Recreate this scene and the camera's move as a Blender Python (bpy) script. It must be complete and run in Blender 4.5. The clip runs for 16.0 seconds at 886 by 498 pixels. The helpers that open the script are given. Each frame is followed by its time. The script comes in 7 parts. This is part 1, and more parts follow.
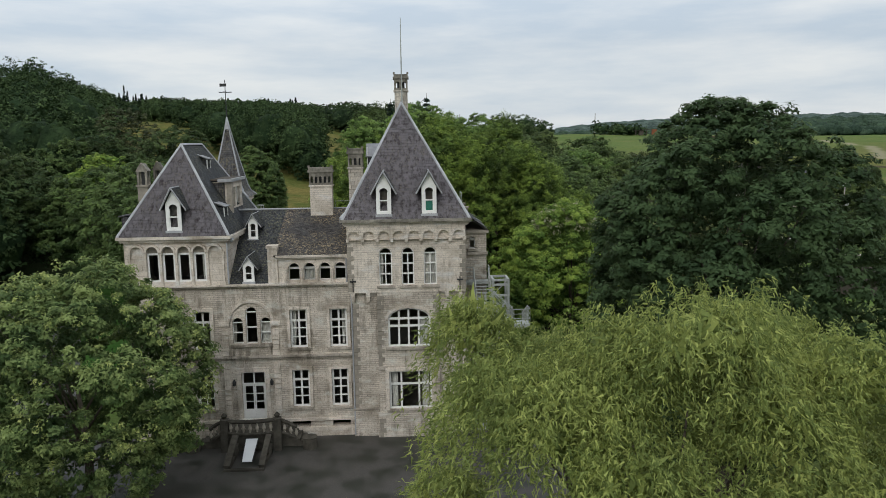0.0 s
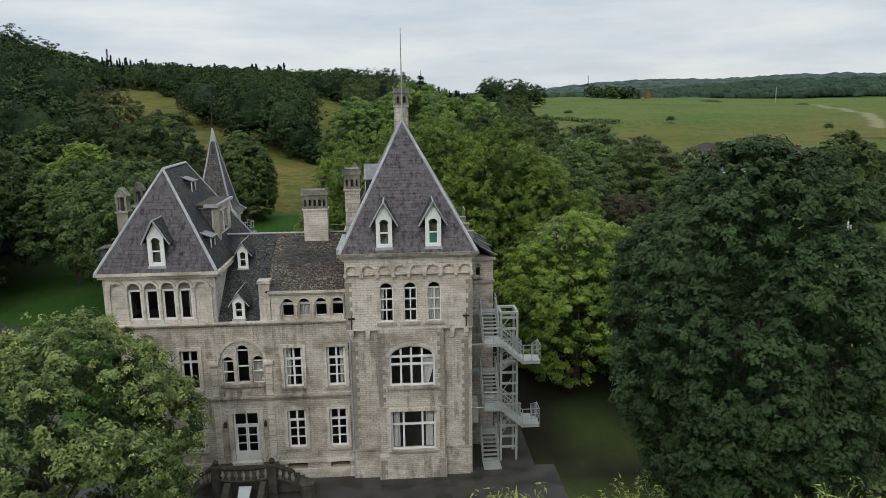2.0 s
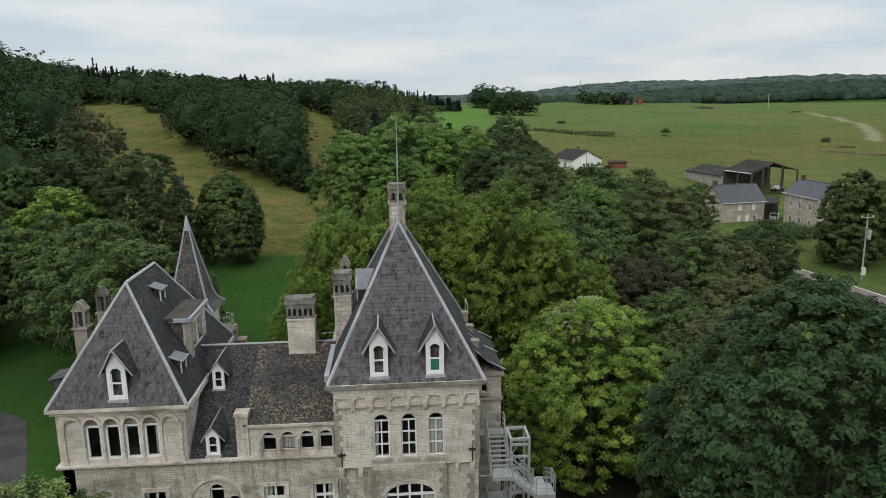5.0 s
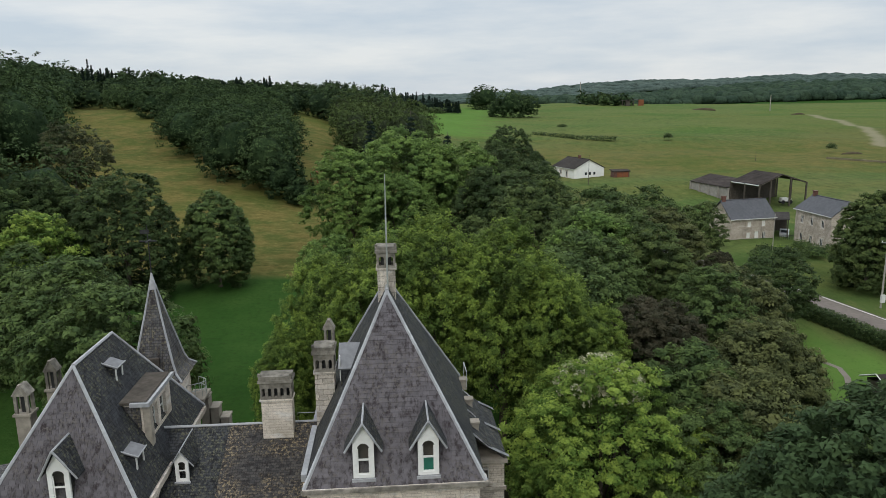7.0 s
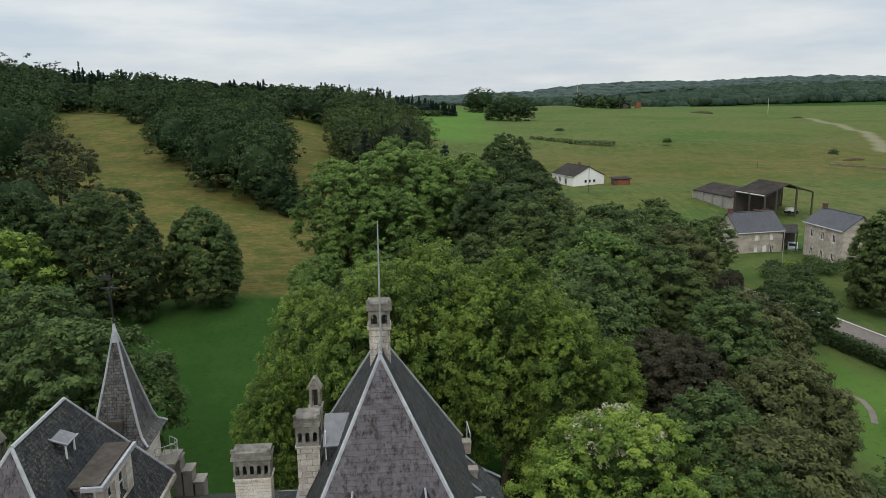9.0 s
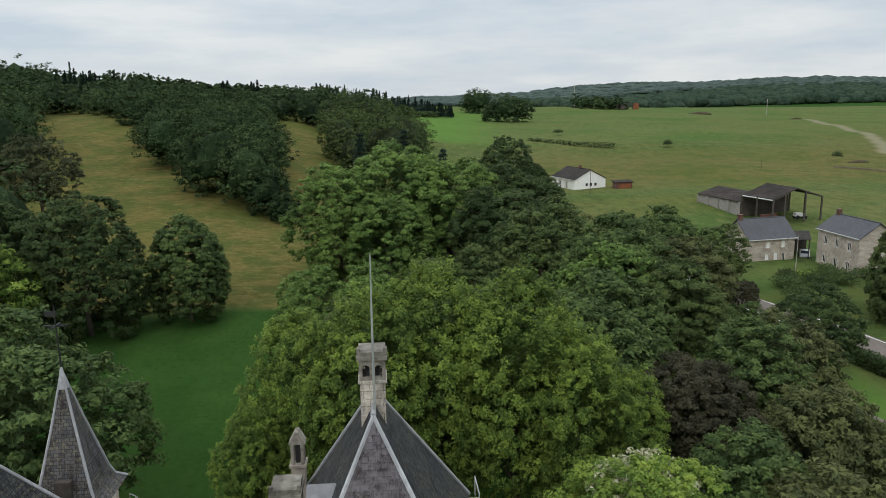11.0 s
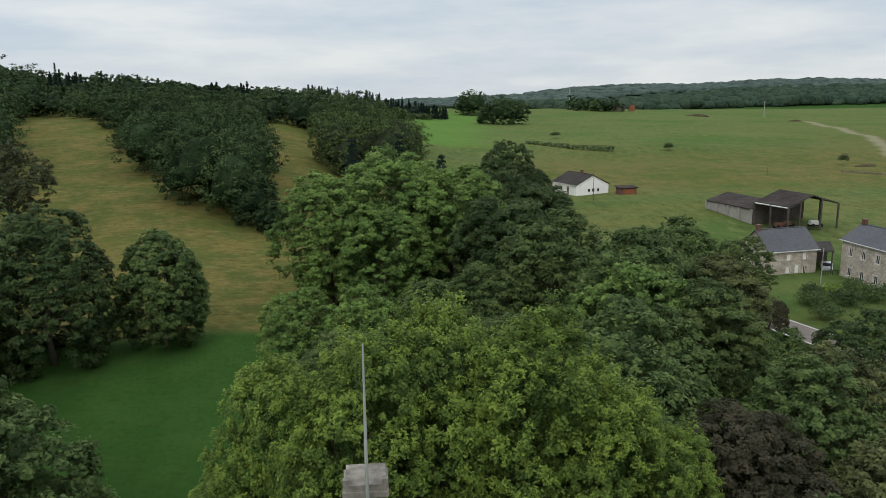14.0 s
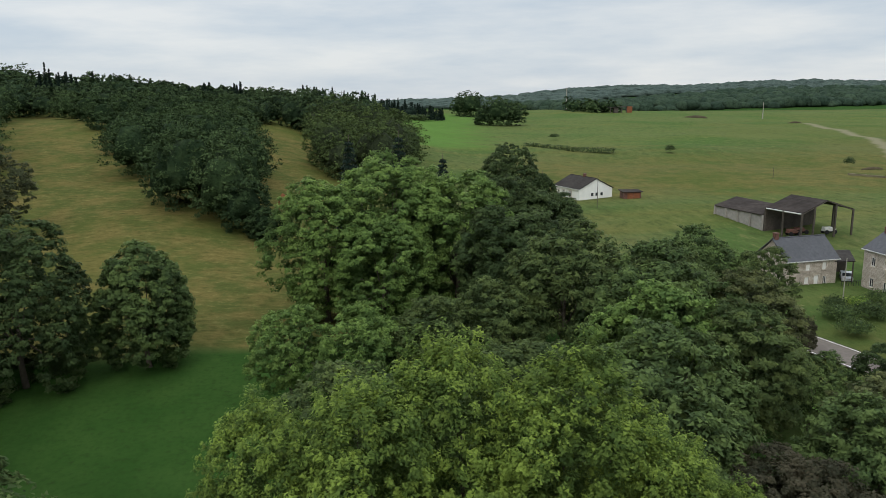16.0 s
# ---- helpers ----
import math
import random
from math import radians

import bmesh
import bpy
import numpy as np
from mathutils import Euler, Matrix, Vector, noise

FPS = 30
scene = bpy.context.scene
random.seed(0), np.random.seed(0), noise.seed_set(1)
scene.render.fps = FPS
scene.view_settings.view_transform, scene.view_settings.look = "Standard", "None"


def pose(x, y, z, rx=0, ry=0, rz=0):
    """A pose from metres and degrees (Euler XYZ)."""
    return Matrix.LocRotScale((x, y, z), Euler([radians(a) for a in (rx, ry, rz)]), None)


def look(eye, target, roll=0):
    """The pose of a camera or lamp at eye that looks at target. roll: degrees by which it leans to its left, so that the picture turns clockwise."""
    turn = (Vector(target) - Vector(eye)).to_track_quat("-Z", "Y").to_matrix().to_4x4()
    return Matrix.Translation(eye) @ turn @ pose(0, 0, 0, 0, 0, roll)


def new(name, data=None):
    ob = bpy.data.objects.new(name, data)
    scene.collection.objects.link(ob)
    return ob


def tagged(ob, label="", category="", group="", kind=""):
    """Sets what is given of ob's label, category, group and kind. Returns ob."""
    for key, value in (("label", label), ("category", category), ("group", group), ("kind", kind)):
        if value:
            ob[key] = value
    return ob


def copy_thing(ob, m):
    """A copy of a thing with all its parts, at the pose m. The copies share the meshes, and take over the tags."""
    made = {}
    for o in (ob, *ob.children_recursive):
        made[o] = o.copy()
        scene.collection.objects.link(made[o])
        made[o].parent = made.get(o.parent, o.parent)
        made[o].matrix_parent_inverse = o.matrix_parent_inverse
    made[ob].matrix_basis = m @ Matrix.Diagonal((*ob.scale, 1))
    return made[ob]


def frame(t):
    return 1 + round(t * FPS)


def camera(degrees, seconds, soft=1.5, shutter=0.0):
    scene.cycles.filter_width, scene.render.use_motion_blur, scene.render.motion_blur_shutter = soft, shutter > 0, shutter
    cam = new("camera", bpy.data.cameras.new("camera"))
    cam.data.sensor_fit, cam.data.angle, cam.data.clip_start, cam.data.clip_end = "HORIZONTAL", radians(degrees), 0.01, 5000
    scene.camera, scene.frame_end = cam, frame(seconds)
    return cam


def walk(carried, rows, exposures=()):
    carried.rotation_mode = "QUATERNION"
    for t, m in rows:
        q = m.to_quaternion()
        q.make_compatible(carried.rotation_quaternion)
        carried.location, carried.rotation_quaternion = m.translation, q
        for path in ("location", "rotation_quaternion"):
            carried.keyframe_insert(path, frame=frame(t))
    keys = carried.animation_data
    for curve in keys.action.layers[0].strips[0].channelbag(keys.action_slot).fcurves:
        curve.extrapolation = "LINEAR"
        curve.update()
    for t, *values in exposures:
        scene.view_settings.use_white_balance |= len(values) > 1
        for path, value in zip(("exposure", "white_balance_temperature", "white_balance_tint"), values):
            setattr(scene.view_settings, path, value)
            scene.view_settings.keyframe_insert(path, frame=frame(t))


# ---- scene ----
cam = camera(63.0, 16.0, soft=0.8)
PATH = [
    (0, (-0.699, -0.906, 19.937), (-0.605, 1.069, 19.638), -0.8),
    (0.5, (-0.799, 0.144, 20.807), (-0.7, 2.115, 20.482), -0.8),
    (1, (-0.865, 1.252, 21.862), (-0.766, 3.217, 21.504), -0.8),
    (1.5, (-1.218, 2.222, 22.762), (-1.104, 4.182, 22.38), -0.8),
    (2, (-1.304, 3.274, 23.897), (-1.187, 5.229, 23.49), -0.8),
    (2.5, (-1.307, 4.254, 24.961), (-1.188, 6.207, 24.549), -0.9),
    (3, (-1.485, 5.327, 26.068), (-1.357, 7.28, 25.657), -0.8),
    (3.5, (-1.611, 6.419, 27.181), (-1.474, 8.372, 26.771), -0.8),
    (4, (-1.621, 7.44, 27.911), (-1.479, 9.394, 27.507), -0.9),
    (6.5, (-0.859, 14.271, 31.61), (-0.72, 16.223, 31.197), -0.7),
    (7, (-0.749, 15.699, 32.087), (-0.606, 17.651, 31.675), -0.8),
    (7.5, (-0.687, 17.069, 32.575), (-0.54, 19.021, 32.163), -0.7),
    (8, (-0.662, 18.377, 32.982), (-0.512, 20.328, 32.571), -0.7),
    (8.5, (-0.644, 19.682, 33.321), (-0.491, 21.634, 32.91), -0.7),
    (9, (-0.606, 21.061, 33.507), (-0.451, 23.012, 33.097), -0.7),
    (11.5, (-0.455, 28.243, 33.683), (-0.286, 30.193, 33.275), -0.7),
    (12, (-0.389, 29.634, 33.74), (-0.217, 31.585, 33.332), -0.7),
    (12.5, (-0.379, 31.006, 33.813), (-0.206, 32.957, 33.406), -0.7),
    (13, (-0.533, 32.668, 33.748), (-0.355, 34.619, 33.343), -0.7),
    (13.5, (-0.433, 34.146, 33.766), (-0.254, 36.096, 33.361), -0.7),
    (14, (-0.596, 35.811, 33.784), (-0.412, 37.761, 33.38), -0.7),
    (14.5, (-0.74, 37.496, 33.86), (-0.551, 39.446, 33.456), -0.6),
    (15, (-0.808, 38.919, 33.875), (-0.618, 40.869, 33.472), -0.6),
    (15.5, (-0.897, 40.561, 33.895), (-0.704, 42.51, 33.493), -0.7),
    (16, (-1.023, 42.257, 33.879), (-0.825, 44.206, 33.477), -0.6),
]
walk(cam, [(t, look(eye, target, roll)) for t, eye, target, roll in PATH])

# ---- world, sun, exposure ----
scene.view_settings.exposure = 0.0
world = bpy.data.worlds.new("overcast_sky")
scene.world = world
world.use_nodes = True
wn, wl = world.node_tree.nodes, world.node_tree.links
wn.clear()
w_out = wn.new("ShaderNodeOutputWorld")
w_bg = wn.new("ShaderNodeBackground")
w_bg.inputs["Strength"].default_value = 1.0
w_sky = wn.new("ShaderNodeTexSky")
w_sky.sky_type = "NISHITA"
w_sky.sun_disc = False
w_sky.sun_elevation, w_sky.sun_rotation = radians(48), radians(-60)
w_dim = wn.new("ShaderNodeVectorMath")
w_dim.operation = "SCALE"
w_dim.inputs["Scale"].default_value = 0.09
wl.new(w_sky.outputs["Color"], w_dim.inputs[0])
w_co = wn.new("ShaderNodeTexCoord")
w_sep = wn.new("ShaderNodeSeparateXYZ")
wl.new(w_co.outputs["Generated"], w_sep.inputs[0])
# cloud deck: brighter towards the zenith, streaked by wide noise
w_map = wn.new("ShaderNodeMapping")
w_map.inputs["Scale"].default_value = (1.6, 1.6, 9.0)
wl.new(w_co.outputs["Generated"], w_map.inputs["Vector"])
w_noise = wn.new("ShaderNodeTexNoise")
w_noise.inputs["Scale"].default_value, w_noise.inputs["Detail"].default_value, w_noise.inputs["Roughness"].default_value = 2.3, 7.0, 0.55
wl.new(w_map.outputs[0], w_noise.inputs["Vector"])
w_ramp = wn.new("ShaderNodeValToRGB")
w_ramp.color_ramp.elements[0].position, w_ramp.color_ramp.elements[0].color = 0.36, (0.585, 0.675, 0.77, 1)
w_ramp.color_ramp.elements[1].position, w_ramp.color_ramp.elements[1].color = 0.66, (0.84, 0.87, 0.885, 1)
wl.new(w_noise.outputs["Fac"], w_ramp.inputs[0])
w_up = wn.new("ShaderNodeMapRange")
w_up.inputs["From Min"].default_value, w_up.inputs["From Max"].default_value = 0.12, 0.95
w_up.inputs["To Min"].default_value, w_up.inputs["To Max"].default_value = 0.95, 2.3
wl.new(w_sep.outputs["Z"], w_up.inputs["Value"])
w_cl = wn.new("ShaderNodeVectorMath")
w_cl.operation = "SCALE"
wl.new(w_ramp.outputs[0], w_cl.inputs[0])
wl.new(w_up.outputs[0], w_cl.inputs["Scale"])
w_mix = wn.new("ShaderNodeMix")
w_mix.data_type = "RGBA"
w_mix.inputs["Factor"].default_value = 0.88
wl.new(w_dim.outputs[0], w_mix.inputs[6])
wl.new(w_cl.outputs[0], w_mix.inputs[7])
wl.new(w_mix.outputs[2], w_bg.inputs["Color"])
wl.new(w_bg.outputs[0], w_out.inputs["Surface"])

sun_data = bpy.data.lights.new("sun", "SUN")
sun_data.energy, sun_data.angle, sun_data.color = 0.8, radians(20), (1.0, 0.96, 0.9)
sun = new("sun", sun_data)
sun.matrix_world = look((-40, -60, 90), (0, 45, 0))


# ---- materials ----
class Nodes:
    """A small wrapper round one node material."""

    def __init__(self, name, rough=0.8, metal=0.0):
        self.mat = bpy.data.materials.new(name)
        self.mat.use_nodes = True
        self.n, self.l = self.mat.node_tree.nodes, self.mat.node_tree.links
        self.out = self.n["Material Output"]
        self.bsdf = self.n["Principled BSDF"]
        self.bsdf.inputs["Roughness"].default_value = rough
        self.bsdf.inputs["Metallic"].default_value = metal

    def uv(self):
        return self.n.new("ShaderNodeUVMap").outputs[0]

    def place(self):
        return self.n.new("ShaderNodeNewGeometry").outputs["Position"]

    def island(self):
        return self.n.new("ShaderNodeNewGeometry").outputs["Random Per Island"]

    def own(self):
        return self.n.new("ShaderNodeObjectInfo").outputs["Random"]

    def noise(self, vector, scale, detail=4.0, rough=0.55, stretch=None):
        if stretch:
            m = self.n.new("ShaderNodeMapping")
            m.inputs["Scale"].default_value = stretch
            self.l.new(vector, m.inputs["Vector"])
            vector = m.outputs[0]
        t = self.n.new("ShaderNodeTexNoise")
        t.inputs["Scale"].default_value, t.inputs["Detail"].default_value, t.inputs["Roughness"].default_value = scale, detail, rough
        self.l.new(vector, t.inputs["Vector"])
        return t.outputs["Fac"]

    def brick(self, vector, wide, high, mortar, offset=0.5):
        t = self.n.new("ShaderNodeTexBrick")
        t.offset = offset
        t.inputs["Scale"].default_value = 1.0
        t.inputs["Brick Width"].default_value, t.inputs["Row Height"].default_value, t.inputs["Mortar Size"].default_value = wide, high, mortar
        t.inputs["Color1"].default_value, t.inputs["Color2"].default_value, t.inputs["Mortar"].default_value = (0, 0, 0, 1), (1, 1, 1, 1), (0.5, 0.5, 0.5, 1)
        t.inputs["Bias"].default_value = 0.0
        self.l.new(vector, t.inputs["Vector"])
        return t.outputs["Color"], t.outputs["Fac"]

    def ramp(self, fac, *stops):
        r = self.n.new("ShaderNodeValToRGB")
        while len(r.color_ramp.elements) < len(stops):
            r.color_ramp.elements.new(0.5)
        for e, (p, c) in zip(r.color_ramp.elements, stops):
            e.position, e.color = p, (*c, 1)
        self.l.new(fac, r.inputs[0])
        return r.outputs[0]

    def level(self, fac, a, b, lo=0.0, hi=1.0):
        r = self.n.new("ShaderNodeMapRange")
        r.inputs["From Min"].default_value, r.inputs["From Max"].default_value = a, b
        r.inputs["To Min"].default_value, r.inputs["To Max"].default_value = lo, hi
        self.l.new(fac, r.inputs["Value"])
        return r.outputs[0]

    def mix(self, a, b, fac, blend="MIX"):
        m = self.n.new("ShaderNodeMix")
        m.data_type, m.blend_type = "RGBA", blend
        for value, socket in ((a, m.inputs[6]), (b, m.inputs[7]), (fac, m.inputs[0])):
            if isinstance(value, tuple):
                socket.default_value = (*value, 1)
            elif isinstance(value, (int, float)):
                socket.default_value = value
            else:
                self.l.new(value, socket)
        return m.outputs[2]

    def math(self, op, a, b):
        m = self.n.new("ShaderNodeMath")
        m.operation = op
        for value, socket in ((a, m.inputs[0]), (b, m.inputs[1])):
            if isinstance(value, (int, float)):
                socket.default_value = value
            else:
                self.l.new(value, socket)
        return m.outputs[0]

    def color(self, value):
        if isinstance(value, tuple):
            self.bsdf.inputs["Base Color"].default_value = (*value, 1)
        else:
            self.l.new(value, self.bsdf.inputs["Base Color"])
        return self

    def rough(self, value):
        self.l.new(value, self.bsdf.inputs["Roughness"])
        return self

    def bump(self, height, strength, distance):
        b = self.n.new("ShaderNodeBump")
        b.inputs["Strength"].default_value, b.inputs["Distance"].default_value = strength, distance
        self.l.new(height, b.inputs["Height"])
        self.l.new(b.outputs[0], self.bsdf.inputs["Normal"])
        return self


def stone(name, light, dark, wide, high, joint, streak=0.5):
    """Coursed limestone: uneven blocks, dark joints, patches of grime and rain streaks."""
    s = Nodes(name, 0.92)
    s.bsdf.inputs["Specular IOR Level"].default_value = 0.2
    pos, uv = s.place(), s.uv()
    wav = s.n.new("ShaderNodeVectorMath")
    wav.operation = "MULTIPLY_ADD"
    warp = s.n.new("ShaderNodeTexNoise")
    warp.inputs["Scale"].default_value = 2.2
    s.l.new(uv, warp.inputs["Vector"])
    s.l.new(warp.outputs["Color"], wav.inputs[0])
    wav.inputs[1].default_value = (0.22, 0.07, 0.0)
    s.l.new(uv, wav.inputs[2])
    tone, gap = s.brick(wav.outputs[0], wide, high, joint)
    base = s.mix(light, dark, s.level(tone, 0, 1, 0.18, 0.62))
    fine = s.noise(pos, 7.0, 6.0, 0.7)
    base = s.mix(base, tuple(c * 0.5 for c in dark), s.level(fine, 0.45, 0.75, 0.0, 0.5))
    rain = s.math("MULTIPLY", s.noise(pos, 1.3, 7.0, 0.70, (1.9, 1.9, 0.30)), s.level(s.noise(pos, 0.5, 3.0, 0.5), 0.38, 0.58, 0.72, 1.12))
    base = s.mix(base, tuple(c * k for c, k in zip(dark, (0.36, 0.345, 0.31))), s.level(rain, 0.49, 0.68, 0.0, streak))
    soot = s.noise(pos, 0.33, 5.0, 0.6, (1.0, 1.0, 1.7))
    base = s.mix(base, tuple(c * k for c, k in zip(dark, (0.55, 0.53, 0.48))), s.level(soot, 0.48, 0.66, 0.0, streak * 1.1))
    pale = s.noise(pos, 0.8, 4.0, 0.6, (1.0, 1.0, 2.4))
    base = s.mix(base, tuple(min(c * 1.2, 0.7) for c in light), s.level(pale, 0.54, 0.72, 0.0, 0.6))
    base = s.mix(base, tuple(c * 0.30 for c in dark), s.math("MULTIPLY", gap, s.level(pale, 0.35, 0.62, 0.85, 0.30)))
    speck = s.noise(pos, 26.0, 3.0, 0.6)
    base = s.mix(base, tuple(c * 0.35 for c in dark), s.level(speck, 0.56, 0.68, 0.0, 0.55))
    s.color(base)
    s.bump(s.math("SUBTRACT", s.math("MULTIPLY", fine, 0.9), gap), 0.6, 0.03)
    return s.mat


def slate(name, c1, c2, moss, wide=0.24, high=0.17, use_uv=True):
    s = Nodes(name, 0.8)
    s.bsdf.inputs["Specular IOR Level"].default_value = 0.22
    pos = s.place()
    if use_uv:
        tone, gap = s.brick(s.uv(), wide, high, 0.012)
    else:
        tone, gap = s.mix((0, 0, 0), (1, 1, 1), s.mix(s.island(), s.own(), 0.5)), None
    base = s.mix(c1, c2, tone)
    wear = s.noise(pos, 2.6, 7.0, 0.70, (1.6, 1.6, 0.24))
    base = s.mix(base, tuple(c * k for c, k in zip(c1, (0.46, 0.37, 0.36))), s.level(wear, 0.47, 0.62, 0.0, 0.9))
    spot = s.noise(pos, 11.0, 4.0, 0.6)
    base = s.mix(base, tuple(min(c * 2.3, 0.3) for c in c1), s.level(spot, 0.60, 0.72, 0.0, 0.55))
    lichen = s.noise(pos, 6.5, 7.0, 0.72)
    patch = s.noise(pos, 0.45, 3.0, 0.5)
    base = s.mix(base, moss, s.math("MULTIPLY", s.level(lichen, 0.5, 0.60), s.level(patch, 0.36, 0.54)))
    if gap is not None:
        base = s.mix(base, tuple(c * 0.3 for c in c1), s.math("MULTIPLY", gap, 0.8))
        s.bump(s.math("SUBTRACT", s.math("MULTIPLY", tone, 0.4), gap), 0.7, 0.015)
    s.color(base)
    s.rough(s.level(wear, 0.3, 0.7, 0.6, 0.85))
    return s.mat


def plain(name, c, rough=0.6, metal=0.0, var=0.25, scale=6.0, bump=0.2):
    s = Nodes(name, rough, metal)
    if rough >= 0.8:
        s.bsdf.inputs["Specular IOR Level"].default_value = 0.1
    pos = s.place()
    n1, n2 = s.noise(pos, scale, 5.0, 0.6), s.noise(pos, scale * 0.13, 3.0, 0.5)
    base = s.mix(c, tuple(k * (1 - var) for k in c), s.level(n1, 0.35, 0.7))
    base = s.mix(base, tuple(k * (1 - var * 1.4) for k in c), s.level(n2, 0.45, 0.7, 0.0, 0.8))
    s.color(base)
    s.rough(s.level(n1, 0.2, 0.8, rough * 0.8, min(rough * 1.2, 1.0)))
    s.bump(n1, bump, 0.01)
    return s.mat


def foliage(name, young, old, deep, scale=0.5, see=0.3):
    """Leaves: leaf-age tones, painted light and shade in sprays, crown drift, light through blades."""
    s = Nodes(name, 0.55)
    pos = s.place()
    young, old, deep = (tuple(c * k for c, k in zip(t, (1.05, 1.0, 1.28))) for t in (young, old, deep))
    at = s.n.new("ShaderNodeAttribute")
    at.attribute_name = "tone"
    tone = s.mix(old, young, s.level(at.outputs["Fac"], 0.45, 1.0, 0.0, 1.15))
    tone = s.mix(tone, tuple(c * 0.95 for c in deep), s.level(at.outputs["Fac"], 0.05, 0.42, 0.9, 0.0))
    drift = s.noise(pos, scale, 3.0, 0.6)
    tone = s.mix(tone, deep, s.level(drift, 0.48, 0.70, 0.0, 0.7))
    tone = s.mix(tone, young, s.level(drift, 0.30, 0.46, 0.4, 0.0))
    s.color(tone)
    s.bsdf.inputs["Specular IOR Level"].default_value = 0.06
    t = s.n.new("ShaderNodeBsdfTranslucent")
    bright = s.mix(tone, (1.0, 1.0, 0.5), 0.08)
    s.l.new(bright, t.inputs["Color"])
    m = s.n.new("ShaderNodeMixShader")
    m.inputs[0].default_value = see
    s.l.new(s.bsdf.outputs[0], m.inputs[1])
    s.l.new(t.outputs[0], m.inputs[2])
    s.l.new(m.outputs[0], s.out.inputs["Surface"])
    return s.mat


WALL = stone("coursed_limestone", (0.72, 0.632, 0.530), (0.42, 0.366, 0.305), 0.40, 0.135, 0.010, 0.72)
ASHLAR = stone("dressed_limestone", (0.75, 0.661, 0.560), (0.53, 0.460, 0.388), 0.9, 0.38, 0.007, 0.68)
PALE = stone("pale_tower_stone", (0.77, 0.680, 0.575), (0.60, 0.520, 0.436), 0.44, 0.15, 0.008, 0.56)
STAINED = stone("stained_limestone", (0.52, 0.455, 0.380), (0.26, 0.226, 0.188), 0.9, 0.38, 0.007, 0.85)
BANDED = stone("banded_chimney_stone", (0.80, 0.71, 0.60), (0.25, 0.222, 0.188), 0.52, 0.30, 0.012, 0.45)
CAP = plain("lichened_cap_stone", (0.33, 0.30, 0.25), 0.95, 0, 0.6, 3.0, 0.5)
QUOIN = plain("quoin_limestone", (0.35, 0.31, 0.255), 0.9, 0, 0.35, 3.0, 0.4)
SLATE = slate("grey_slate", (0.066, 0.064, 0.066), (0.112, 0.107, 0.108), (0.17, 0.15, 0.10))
SLATE_DARK = slate("dark_slate", (0.026, 0.028, 0.031), (0.046, 0.048, 0.052), (0.11, 0.105, 0.07))
SLATE_MOSS = slate("mossy_slate", (0.030, 0.028, 0.027), (0.070, 0.062, 0.055), (0.235, 0.180, 0.105))
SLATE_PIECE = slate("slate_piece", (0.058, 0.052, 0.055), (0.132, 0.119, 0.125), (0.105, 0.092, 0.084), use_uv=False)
LEAD = plain("weathered_lead", (0.39, 0.39, 0.395), 0.55, 0.0, 0.3, 4.0, 0.2)
DULL_LEAD = plain("dull_sheet_lead", (0.20, 0.20, 0.205), 0.65, 0.0, 0.3, 3.0, 0.2)
WHITE = plain("white_paint", (0.80, 0.785, 0.745), 0.5, 0, 0.12, 5.0, 0.1)
DULL_WHITE = plain("old_white_paint", (0.66, 0.65, 0.61), 0.6, 0, 0.2, 5.0, 0.15)
STEEL = plain("galvanised_steel", (0.40, 0.415, 0.385), 0.55, 0.2, 0.25, 8.0, 0.1)
IRON = plain("dark_iron", (0.05, 0.05, 0.05), 0.6, 0.6, 0.3, 8.0, 0.1)
WOOD_DARK = plain("dark_timber", (0.10, 0.085, 0.07), 0.8, 0, 0.35, 3.0, 0.3)
CLOTH = plain("white_curtain", (0.50, 0.48, 0.44), 0.9, 0, 0.1, 2.0, 0.05)
GREEN_BLIND = plain("green_blind", (0.02, 0.16, 0.11), 0.7, 0, 0.15, 2.0, 0.05)
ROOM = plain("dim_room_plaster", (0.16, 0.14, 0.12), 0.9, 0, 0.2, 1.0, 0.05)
BARK = plain("bark", (0.115, 0.095, 0.075), 0.95, 0, 0.4, 5.0, 0.8)
DARK_STONE = plain("mossy_dark_stone", (0.095, 0.085, 0.068), 0.9, 0, 0.5, 2.5, 0.5)
SHEET = plain("white_sheet_metal", (0.62, 0.62, 0.61), 0.45, 0, 0.08, 2.0, 0.05)
glass = Nodes("window_glass", 0.03)
glass.color((0.9, 0.95, 0.95))
glass.bsdf.inputs["Transmission Weight"].default_value = 1.0
glass.bsdf.inputs["IOR"].default_value = 1.25
GLASS = glass.mat

LEAF_LIME = foliage("lime_leaves", (0.215, 0.305, 0.044), (0.078, 0.132, 0.024), (0.044, 0.080, 0.017), 0.3)
LEAF_MID = foliage("broad_leaves", (0.120, 0.178, 0.043), (0.057, 0.095, 0.026), (0.037, 0.067, 0.021), 0.25)
LEAF_DARK = foliage("dark_leaves", (0.074, 0.112, 0.030), (0.037, 0.064, 0.019), (0.026, 0.048, 0.015), 0.25)
LEAF_CHESTNUT = foliage("chestnut_leaves", (0.061, 0.101, 0.032), (0.035, 0.064, 0.021), (0.025, 0.047, 0.017), 0.25)
LEAF_MAPLE = foliage("maple_leaves", (0.255, 0.350, 0.052), (0.098, 0.178, 0.028), (0.058, 0.108, 0.019), 0.3)
LEAF_WILLOW = foliage("willow_leaves", (0.340, 0.390, 0.090), (0.170, 0.220, 0.048), (0.110, 0.150, 0.036), 0.5)
